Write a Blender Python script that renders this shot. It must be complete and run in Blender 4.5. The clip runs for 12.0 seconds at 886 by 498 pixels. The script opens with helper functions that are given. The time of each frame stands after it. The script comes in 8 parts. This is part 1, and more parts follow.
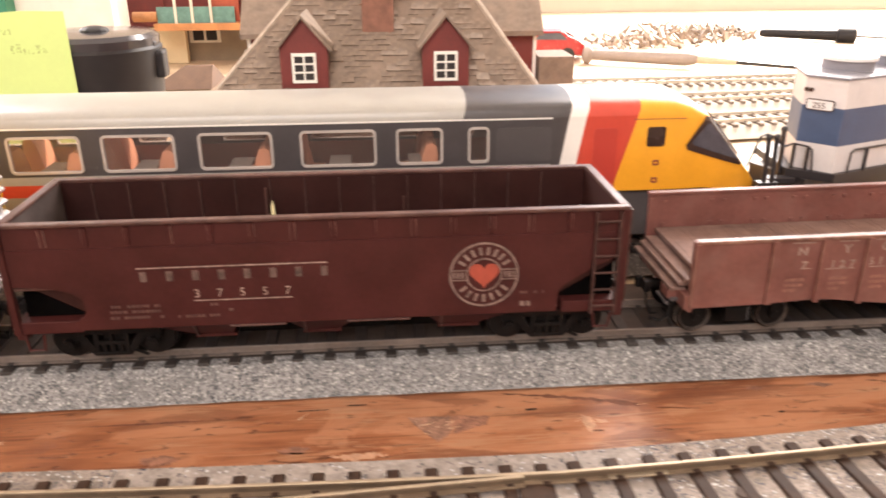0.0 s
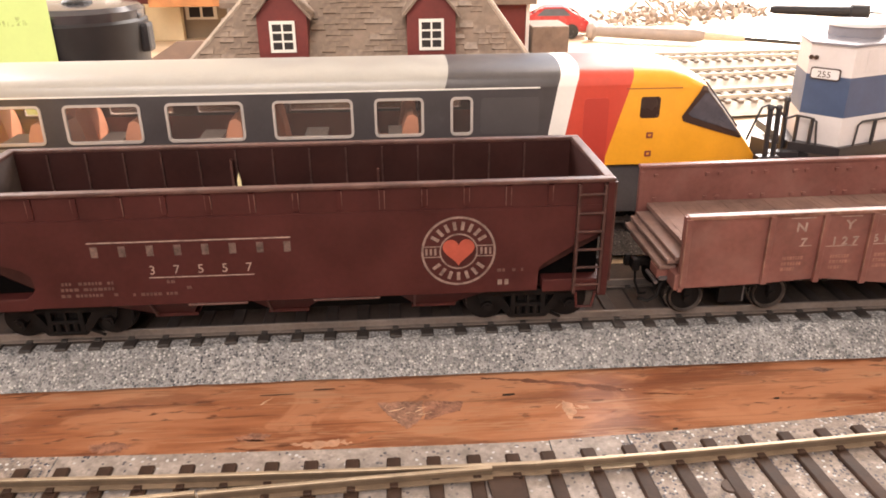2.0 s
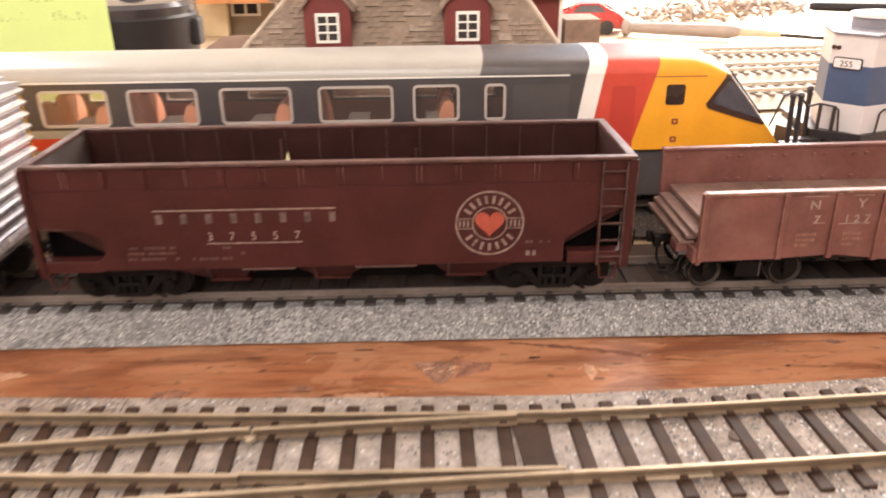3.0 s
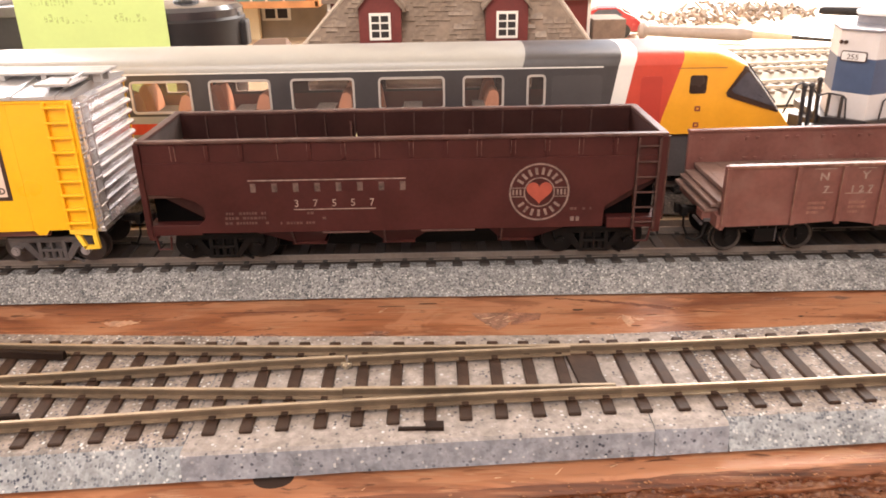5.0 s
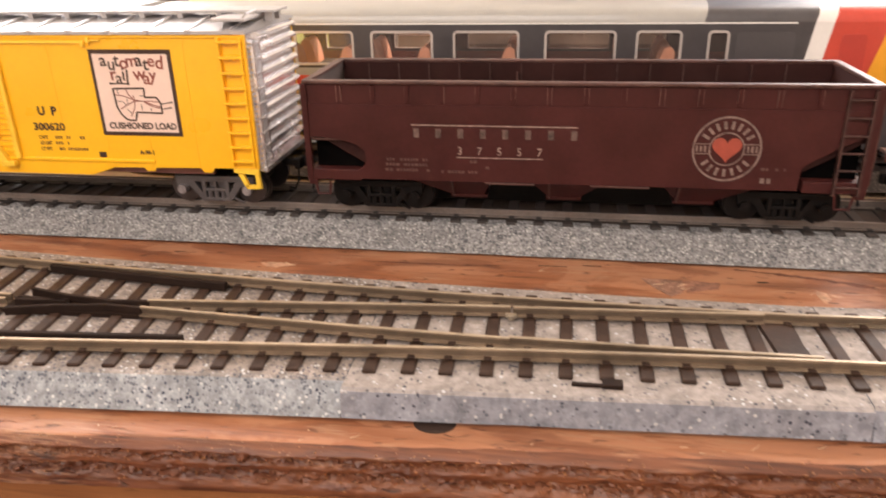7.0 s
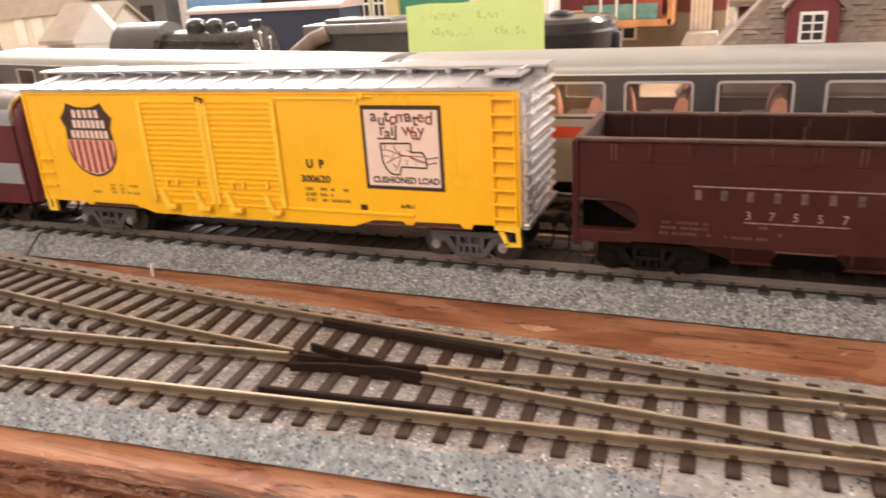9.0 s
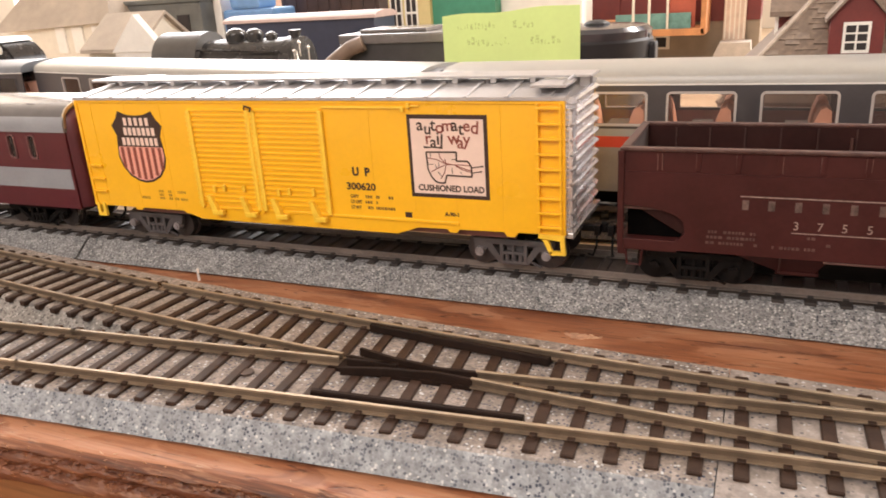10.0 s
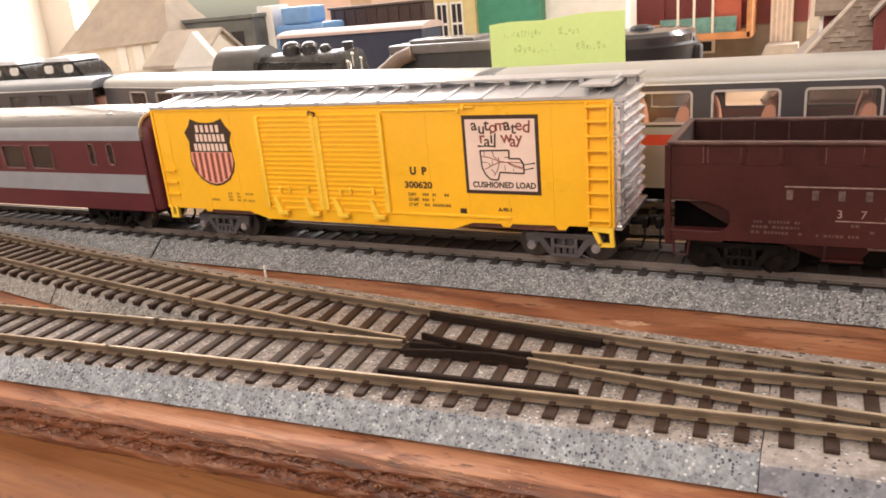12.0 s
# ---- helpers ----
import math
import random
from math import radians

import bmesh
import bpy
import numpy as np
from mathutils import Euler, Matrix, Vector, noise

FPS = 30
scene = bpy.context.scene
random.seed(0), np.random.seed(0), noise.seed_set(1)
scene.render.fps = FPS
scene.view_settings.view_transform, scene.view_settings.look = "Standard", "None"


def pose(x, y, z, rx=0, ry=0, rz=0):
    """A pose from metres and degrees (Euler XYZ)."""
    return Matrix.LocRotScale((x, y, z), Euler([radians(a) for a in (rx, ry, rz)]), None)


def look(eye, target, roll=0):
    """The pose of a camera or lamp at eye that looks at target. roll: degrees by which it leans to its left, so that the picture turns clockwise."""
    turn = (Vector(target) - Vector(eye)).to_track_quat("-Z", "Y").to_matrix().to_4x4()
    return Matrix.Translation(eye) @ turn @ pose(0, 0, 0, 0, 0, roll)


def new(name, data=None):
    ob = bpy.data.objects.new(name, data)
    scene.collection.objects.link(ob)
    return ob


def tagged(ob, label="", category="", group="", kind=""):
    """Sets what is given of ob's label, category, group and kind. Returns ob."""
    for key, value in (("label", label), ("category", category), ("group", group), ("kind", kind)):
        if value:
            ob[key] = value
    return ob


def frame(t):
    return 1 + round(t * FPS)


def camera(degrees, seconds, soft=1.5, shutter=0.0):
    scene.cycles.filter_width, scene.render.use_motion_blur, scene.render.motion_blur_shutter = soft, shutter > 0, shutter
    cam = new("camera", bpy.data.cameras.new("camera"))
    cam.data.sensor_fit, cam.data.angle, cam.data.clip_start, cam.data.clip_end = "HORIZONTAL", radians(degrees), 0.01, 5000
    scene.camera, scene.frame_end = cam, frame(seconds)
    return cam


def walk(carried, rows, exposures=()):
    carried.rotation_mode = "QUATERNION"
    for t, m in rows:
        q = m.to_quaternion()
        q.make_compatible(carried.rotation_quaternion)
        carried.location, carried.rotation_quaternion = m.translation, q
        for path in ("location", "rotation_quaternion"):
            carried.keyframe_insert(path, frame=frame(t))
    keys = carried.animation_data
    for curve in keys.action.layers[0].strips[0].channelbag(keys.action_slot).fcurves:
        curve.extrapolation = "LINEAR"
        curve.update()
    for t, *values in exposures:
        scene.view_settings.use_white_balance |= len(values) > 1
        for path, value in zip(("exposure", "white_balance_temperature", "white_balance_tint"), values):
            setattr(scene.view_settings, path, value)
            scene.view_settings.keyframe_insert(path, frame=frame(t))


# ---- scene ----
cam = camera(60.68, 12.0, soft=1.7, shutter=0.8)
PATH = [
    (0, (0.05667, -0.16419, 0.10614), (0.07199, 0.02006, 0.02986), -0.19),
    (0.5, (0.06799, -0.16807, 0.10557), (0.08308, 0.01596, 0.02872), -0.43),
    (1, (0.06856, -0.16331, 0.10327), (0.08363, 0.02037, 0.02559), -0.21),
    (1.5, (0.06614, -0.15424, 0.10033), (0.07958, 0.02885, 0.02095), -0.44),
    (2, (0.06595, -0.15493, 0.09986), (0.07861, 0.02781, 0.01958), -0.38),
    (2.5, (0.06350, -0.15935, 0.09950), (0.07491, 0.02319, 0.01856), -0.35),
    (3, (0.06541, -0.17029, 0.09937), (0.06904, 0.01280, 0.01895), -0.74),
    (3.5, (0.05218, -0.18518, 0.09551), (0.04830, -0.00259, 0.01399), -0.71),
    (3.7, (0.05084, -0.18519, 0.09479), (0.04683, -0.00296, 0.01249), -1.64),
    (5.3, (0.05179, -0.20383, 0.10045), (0.05351, -0.01984, 0.02206), -0.80),
    (5.5, (0.05120, -0.20553, 0.09905), (0.05226, -0.02199, 0.01961), -0.98),
    (5.6, (0.05099, -0.20557, 0.09813), (0.05085, -0.02243, 0.01776), -1.32),
    (6, (0.05001, -0.20153, 0.09019), (0.03600, -0.01935, 0.00886), -1.62),
    (6.5, (0.04081, -0.19509, 0.08404), (0.01303, -0.01383, 0.00422), -1.14),
    (7, (0.03973, -0.19325, 0.08475), (0.00938, -0.01205, 0.00572), -1.34),
    (7.5, (0.03382, -0.18903, 0.08733), (-0.00597, -0.00768, 0.01299), -1.58),
    (7.7, (0.02992, -0.18825, 0.08620), (-0.01163, -0.00737, 0.01167), -1.30),
    (9.3, (0.00700, -0.18767, 0.08915), (-0.06690, -0.01469, 0.02120), -3.66),
    (9.5, (0.00630, -0.18867, 0.08910), (-0.06791, -0.01571, 0.02144), -3.49),
    (10, (0.00472, -0.19196, 0.08992), (-0.07211, -0.01974, 0.02332), -3.70),
    (10.5, (0.00314, -0.19229, 0.09077), (-0.07509, -0.02052, 0.02460), -3.91),
    (11, (0.00645, -0.19292, 0.08885), (-0.07472, -0.02231, 0.02324), -4.44),
    (11.5, (0.00696, -0.20194, 0.09013), (-0.07810, -0.03271, 0.02588), -4.94),
    (12, (0.00699, -0.20504, 0.08919), (-0.08063, -0.03666, 0.02620), -5.29),
]
walk(cam, [(t, look(eye, target, roll)) for t, eye, target, roll in PATH], exposures=[(0, 0.46, 6750, 16), (3.5, 0.42, 6750, 16), (6.5, 0.29, 6750, 16), (7.5, 0.18, 6700, 15), (9.5, 0.06, 6600, 14), (12, 0.05, 6500, 13)])

# ---- world, sun, windows and an added front fill ----
world = bpy.data.worlds.new("sky")
scene.world = world
world.use_nodes = True
wn = world.node_tree.nodes
sky = wn.new("ShaderNodeTexSky")
sky.sky_type = "NISHITA"
sky.sun_disc = False
SUN_FROM = Vector((0.45, 0.66, 0.80)).normalized()
sky.sun_elevation = math.asin(SUN_FROM.z)
sky.sun_rotation = math.atan2(SUN_FROM.x, SUN_FROM.y)
world.node_tree.links.new(sky.outputs[0], wn["Background"].inputs[0])
wn["Background"].inputs[1].default_value = 0.12

sun_data = bpy.data.lights.new("sun", "SUN")
sun_data.energy, sun_data.angle, sun_data.color = 4.0, radians(0.5), (1.0, 0.93, 0.82)
sun = new("sun", sun_data)
sun.matrix_world = look(SUN_FROM * 3, (0, 0, 0))


def area_lamp(name, eye, target, wide, high, watts, colour):
    lamp = bpy.data.lights.new(name, "AREA")
    lamp.shape, lamp.size, lamp.size_y = "RECTANGLE", wide, high
    lamp.energy, lamp.color = watts, colour
    ob = new(name, lamp)
    ob.matrix_world = look(eye, target)
    return ob


area_lamp("window_light_right", (0.85, 0.99, 0.66), (0.85, 0.0, 0.45), 0.85, 1.2, 32, (1.0, 0.95, 0.89))
area_lamp("window_light_left", (-1.06, 0.99, 0.57), (-1.06, 0.0, 0.40), 0.88, 1.04, 36, (1.0, 0.97, 0.94))
# Added fill lamp that brightens the near sides; no window known there.
area_lamp("front_fill_light", (-0.35, -1.49, 1.22), (-0.3, 0.0, 0.3), 1.1, 0.7, 22, (1.0, 0.92, 0.85))

# ---- builders: lengths in centimetres, laid into metres ----
U = 0.01
ORG = {}


def thing(name, at, label, category, group="", kind=""):
    ob = new(name)
    ob.empty_display_size = 0.01
    ob.location = Vector(at) * U
    ORG[ob] = Vector(at)
    return tagged(ob, label, category, group, kind)


def link_mesh(name, mesh, parent, label=""):
    ob = new(name, mesh)
    ob.parent = parent
    ORG[ob] = ORG[parent]
    return tagged(ob, label)


def finish(bm, name, material, org, smooth=False):
    bmesh.ops.remove_doubles(bm, verts=bm.verts, dist=1e-5)
    bmesh.ops.recalc_face_normals(bm, faces=bm.faces)
    for v in bm.verts:
        v.co = (v.co - org) * U
    mesh = bpy.data.meshes.new(name)
    bm.to_mesh(mesh)
    bm.free()
    mesh.materials.append(material)
    if smooth:
        mesh.shade_smooth()
        mesh.set_sharp_from_angle(angle=radians(35))
    return mesh


def part(name, bm, material, parent, label="", smooth=False):
    return link_mesh(name, finish(bm, name, material, ORG[parent], smooth), parent, label)


def setting(name, bm, material, label, category, kind="structure", smooth=False):
    ob = new(name, finish(bm, name, material, Vector(), smooth))
    ORG[ob] = Vector()
    return tagged(ob, label, category, "", kind)


def box(bm, x0, x1, y0, y1, z0, z1, bevel=0.0, seg=2):
    made = bmesh.ops.create_cube(bm, size=1.0)["verts"]
    for v in made:
        v.co = Vector((x0 + (v.co.x + 0.5) * (x1 - x0), y0 + (v.co.y + 0.5) * (y1 - y0), z0 + (v.co.z + 0.5) * (z1 - z0)))
    if bevel:
        edges = {e for v in made for e in v.link_edges}
        bmesh.ops.bevel(bm, geom=list(edges), offset=bevel, segments=seg, affect="EDGES", profile=0.6)
    return made


def rod(bm, a, b, r, seg=10, r2=None):
    a, b = Vector(a), Vector(b)
    m = Matrix.Translation((a + b) / 2) @ (b - a).to_track_quat("Z", "Y").to_matrix().to_4x4()
    return bmesh.ops.create_cone(bm, cap_ends=True, segments=seg, radius1=r, radius2=r if r2 is None else r2, depth=(b - a).length, matrix=m)["verts"]


def ball(bm, c, r, sx=1, sy=1, sz=1, u=16, v=10):
    m = Matrix.Translation(c) @ Matrix.Diagonal((sx, sy, sz, 1))
    return bmesh.ops.create_uvsphere(bm, u_segments=u, v_segments=v, radius=r, matrix=m)["verts"]


def prism(bm, outline, lo, hi, axis="y"):
    """An outline of (a, b) pairs pushed through from lo to hi along an axis."""
    def put(a, b, d):
        return {"y": (a, d, b), "x": (d, a, b), "z": (a, b, d)}[axis]
    low = [bm.verts.new(put(a, b, lo)) for a, b in outline]
    top = [bm.verts.new(put(a, b, hi)) for a, b in outline]
    n = len(outline)
    bm.faces.new(low)
    bm.faces.new(top[::-1])
    for i in range(n):
        bm.faces.new((low[i], top[i], top[(i + 1) % n], low[(i + 1) % n]))


def loft(bm, rings, closed=True, caps=True):
    """Skin over rings of points with equal counts."""
    vs = [[bm.verts.new(p) for p in ring] for ring in rings]
    n = len(rings[0])
    for a, b in zip(vs, vs[1:]):
        for i in range(n if closed else n - 1):
            j = (i + 1) % n
            bm.faces.new((a[i], a[j], b[j], b[i]))
    if caps and closed:
        bm.faces.new(vs[0][::-1])
        bm.faces.new(vs[-1])
    return vs


def sweep(bm, outline, path):
    """An outline (side, up) drawn along a level path of points."""
    rings = []
    for i, p in enumerate(path):
        d = (Vector(path[min(i + 1, len(path) - 1)]) - Vector(path[max(i - 1, 0)]))
        d.z = 0
        d.normalize()
        s = Vector((-d.y, d.x, 0))
        rings.append([Vector(p) + s * a + Vector((0, 0, b)) for a, b in outline])
    loft(bm, rings)


def tube(bm, path, r, seg=8):
    rings = []
    for i, p in enumerate(path):
        d = (Vector(path[min(i + 1, len(path) - 1)]) - Vector(path[max(i - 1, 0)])).normalized()
        q = d.to_track_quat("Z", "Y").to_matrix()
        rings.append([Vector(p) + q @ Vector((r * math.cos(k * math.tau / seg), r * math.sin(k * math.tau / seg), 0)) for k in range(seg)])
    loft(bm, rings)


def holed(bm, x0, x1, z0, z1, y0, y1, holes):
    """An upright sheet between y0 and y1 with oblong openings (xa, xb, za, zb)."""
    xs = sorted({x0, x1, *(v for h in holes for v in h[:2])})
    zs = sorted({z0, z1, *(v for h in holes for v in h[2:])})
    def solid(i, k):
        if not (0 <= i < len(xs) - 1 and 0 <= k < len(zs) - 1):
            return False
        cx, cz = (xs[i] + xs[i + 1]) / 2, (zs[k] + zs[k + 1]) / 2
        return not any(a < cx < b and c < cz < d for a, b, c, d in holes)
    def quad(*ps):
        bm.faces.new([bm.verts.new(p) for p in ps])
    for i in range(len(xs) - 1):
        for k in range(len(zs) - 1):
            if not solid(i, k):
                continue
            a, b, c, d = xs[i], xs[i + 1], zs[k], zs[k + 1]
            quad((a, y0, c), (b, y0, c), (b, y0, d), (a, y0, d))
            quad((a, y1, c), (a, y1, d), (b, y1, d), (b, y1, c))
            if not solid(i - 1, k):
                quad((a, y0, c), (a, y0, d), (a, y1, d), (a, y1, c))
            if not solid(i + 1, k):
                quad((b, y0, c), (b, y1, c), (b, y1, d), (b, y0, d))
            if not solid(i, k - 1):
                quad((a, y0, c), (a, y1, c), (b, y1, c), (b, y0, c))
            if not solid(i, k + 1):
                quad((a, y0, d), (b, y0, d), (b, y1, d), (a, y1, d))


def round_rect(x0, x1, z0, z1, r, seg=5):
    out = []
    for cx, cz, a in ((x1 - r, z1 - r, 0), (x0 + r, z1 - r, 90), (x0 + r, z0 + r, 180), (x1 - r, z0 + r, 270)):
        for k in range(seg + 1):
            t = radians(a + 90 * k / seg)
            out.append((cx + r * math.cos(t), cz + r * math.sin(t)))
    return out


def ring_frame(bm, x0, x1, z0, z1, r, w, y0, y1):
    """A rounded oblong frame, w wide, between y0 and y1."""
    outer, inner = round_rect(x0, x1, z0, z1, r), round_rect(x0 + w, x1 - w, z0 + w, z1 - w, max(r - w, 0.02))
    rings = [[(a, y, b) for a, b in o] for o, y in ((outer, y1), (outer, y0), (inner, y0), (inner, y1))]
    vs = [[bm.verts.new(p) for p in ring] for ring in rings]
    n = len(outer)
    for a, b in ((0, 1), (1, 2), (2, 3)):
        for i in range(n):
            j = (i + 1) % n
            bm.faces.new((vs[a][i], vs[a][j], vs[b][j], vs[b][i]))


def lettering(text, size, wide=1.0, deep=0.004, bold=0.0):
    """A flat mesh of the text in the built-in font, in centimetres, standing up and facing -y, its lower left at the origin."""
    curve = bpy.data.curves.new("lettering", "FONT")
    curve.body, curve.size, curve.extrude, curve.resolution_u, curve.offset = text, size, deep, 3, bold
    tmp = new("lettering", curve)
    mesh = bpy.data.meshes.new_from_object(tmp.evaluated_get(bpy.context.evaluated_depsgraph_get()))
    bpy.data.objects.remove(tmp)
    for v in mesh.vertices:
        v.co = Vector((v.co.x * wide, -v.co.z, v.co.y))
    return mesh


def write(name, text, x, y, z, size, material, parent, wide=1.0, turn=0.0, label="", bold=0.0):
    """Lettering as a part: its lower left at (x, y, z), turned in its plane by some degrees."""
    mesh = lettering(text, size, wide, bold=bold)
    m = Matrix.Translation(Vector((x, y, z)) - ORG[parent]) @ Matrix.Rotation(radians(turn), 4, "Y")
    for v in mesh.vertices:
        v.co = (m @ v.co) * U
    mesh.materials.clear()
    mesh.materials.append(material)
    return link_mesh(name, mesh, parent, label)


def bars(name, rows, y, material, parent, label="unreadable lettering as small bars"):
    """Flat bars (x0, x1, z0, z1) a hair proud of a side at y."""
    bm = bmesh.new()
    for x0, x1, z0, z1 in rows:
        box(bm, x0, x1, y - 0.006, y + 0.004, z0, z1)
    ob = part(name, bm, material, parent, label)
    return tagged(ob, label, kind="stuff") if len(rows) > 8 else ob


# ---- materials ----
def mat(name, col, rough=0.5, metal=0.0, var=0.12, scale=120.0, fine=900.0, bump=0.15, bscale=1500.0, depth=0.0001, stretch=(1, 1, 1), coat=0.0, dust=0.0, dust_col=(0.45, 0.40, 0.36), spec=0.5):
    """A surface with large and fine variation, relief, and dust lying on it in patches."""
    m = bpy.data.materials.new(name)
    m.use_nodes = True
    nt = m.node_tree
    N, L = nt.nodes, nt.links
    b = N["Principled BSDF"]
    b.inputs["Roughness"].default_value = rough
    b.inputs["Metallic"].default_value = metal
    b.inputs["Specular IOR Level"].default_value = spec
    b.inputs["Coat Weight"].default_value = coat
    tc = N.new("ShaderNodeTexCoord")
    mp = N.new("ShaderNodeMapping")
    mp.inputs["Scale"].default_value = stretch
    L.new(tc.outputs["Object"], mp.inputs[0])
    def tex(sc, detail=4):
        n = N.new("ShaderNodeTexNoise")
        n.inputs["Scale"].default_value = sc
        n.inputs["Detail"].default_value = detail
        L.new(mp.outputs[0], n.inputs["Vector"])
        return n
    big, small = tex(scale), tex(fine, 2)
    add = N.new("ShaderNodeMath")
    add.operation = "MULTIPLY_ADD"
    add.inputs[1].default_value = 0.4
    L.new(small.outputs[0], add.inputs[0])
    L.new(big.outputs[0], add.inputs[2])
    ramp = N.new("ShaderNodeValToRGB")
    ramp.color_ramp.elements[0].position, ramp.color_ramp.elements[1].position = 0.45, 0.95
    ramp.color_ramp.elements[0].color = (*[max(0, c * (1 - var)) for c in col], 1)
    ramp.color_ramp.elements[1].color = (*[min(1, c * (1 + var)) for c in col], 1)
    L.new(add.outputs[0], ramp.inputs[0])
    last = ramp.outputs[0]
    if dust:
        d = tex(scale * 2.3, 5)
        dr = N.new("ShaderNodeMapRange")
        dr.inputs[1].default_value, dr.inputs[2].default_value, dr.inputs[4].default_value = 0.45, 0.75, dust
        L.new(d.outputs[0], dr.inputs[0])
        mx = N.new("ShaderNodeMix")
        mx.data_type = "RGBA"
        L.new(dr.outputs[0], mx.inputs[0])
        L.new(last, mx.inputs[6])
        mx.inputs[7].default_value = (*dust_col, 1)
        last = mx.outputs[2]
    L.new(last, b.inputs["Base Color"])
    rr = N.new("ShaderNodeMapRange")
    rr.inputs[3].default_value, rr.inputs[4].default_value = max(0.02, rough - 0.1), min(1, rough + 0.12)
    L.new(big.outputs[0], rr.inputs[0])
    L.new(rr.outputs[0], b.inputs["Roughness"])
    if bump:
        t = tex(bscale, 3)
        bp = N.new("ShaderNodeBump")
        bp.inputs["Strength"].default_value, bp.inputs["Distance"].default_value = bump, depth
        L.new(t.outputs[0], bp.inputs["Height"])
        L.new(bp.outputs[0], b.inputs["Normal"])
    return m


def speckled(name, base, dark, light, grain, bump, rough=0.75, few_dark=0.12, few_light=0.10, spread=0.25, top=None, mottle=0.2):
    """Foam or grit: a mottled ground with scattered dark and pale grains, and a separate tone on level faces."""
    m = bpy.data.materials.new(name)
    m.use_nodes = True
    N, L = m.node_tree.nodes, m.node_tree.links
    b = N["Principled BSDF"]
    b.inputs["Roughness"].default_value = rough
    tc = N.new("ShaderNodeTexCoord")
    def noise_at(sc, detail):
        n = N.new("ShaderNodeTexNoise")
        n.inputs["Scale"].default_value, n.inputs["Detail"].default_value = sc, detail
        L.new(tc.outputs["Object"], n.inputs["Vector"])
        return n.outputs[0]
    def ranged(src, a, b_, c, d):
        n = N.new("ShaderNodeMapRange")
        for k, v in enumerate((a, b_, c, d)):
            n.inputs[k + 1].default_value = v
        L.new(src, n.inputs[0])
        return n.outputs[0]
    def mixed(f, a, c):
        n = N.new("ShaderNodeMix")
        n.data_type = "RGBA"
        L.new(f, n.inputs[0])
        for k, v in ((6, a), (7, c)):
            if isinstance(v, tuple):
                n.inputs[k].default_value = (*v, 1)
            else:
                L.new(v, n.inputs[k])
        return n.outputs[2]
    def times(a, c):
        n = N.new("ShaderNodeMath")
        n.operation = "MULTIPLY"
        L.new(a, n.inputs[0])
        L.new(c, n.inputs[1])
        return n.outputs[0]
    ground = base
    if top:
        geo = N.new("ShaderNodeNewGeometry")
        sep = N.new("ShaderNodeSeparateXYZ")
        L.new(geo.outputs["Normal"], sep.inputs[0])
        ground = mixed(ranged(sep.outputs[2], 0.7, 0.97, 0.0, 1.0), base, top)
    vor = N.new("ShaderNodeTexVoronoi")
    vor.inputs["Scale"].default_value = grain
    L.new(tc.outputs["Object"], vor.inputs["Vector"])
    sep = N.new("ShaderNodeSeparateColor")
    L.new(vor.outputs["Color"], sep.inputs[0])
    shade = N.new("ShaderNodeVectorMath")
    shade.operation = "SCALE"
    if isinstance(ground, tuple):
        shade.inputs[0].default_value = ground
    else:
        L.new(ground, shade.inputs[0])
    L.new(times(ranged(sep.outputs[1], 0, 1, 1 - spread, 1 + spread), times(ranged(noise_at(55, 5), 0.3, 0.7, 0.85, 1.13), ranged(noise_at(420, 4), 0.3, 0.7, 1 - mottle, 1 + mottle))), shade.inputs["Scale"])
    near = ranged(vor.outputs["Distance"], 0.45, 0.62, 1.0, 0.0)
    patch = ranged(noise_at(90, 3), 0.35, 0.65, 0.45, 1.0)
    col = mixed(times(times(ranged(sep.outputs[0], few_dark, few_dark + 0.02, 1.0, 0.0), near), patch), shade.outputs[0], dark)
    col = mixed(times(ranged(sep.outputs[0], 1 - few_light - 0.02, 1 - few_light, 0.0, 1.0), near), col, light)
    L.new(col, b.inputs["Base Color"])
    bp = N.new("ShaderNodeBump")
    bp.inputs["Strength"].default_value, bp.inputs["Distance"].default_value = bump, 0.0003
    L.new(vor.outputs["Distance"], bp.inputs["Height"])
    bp.invert = True
    L.new(bp.outputs[0], b.inputs["Normal"])
    return m


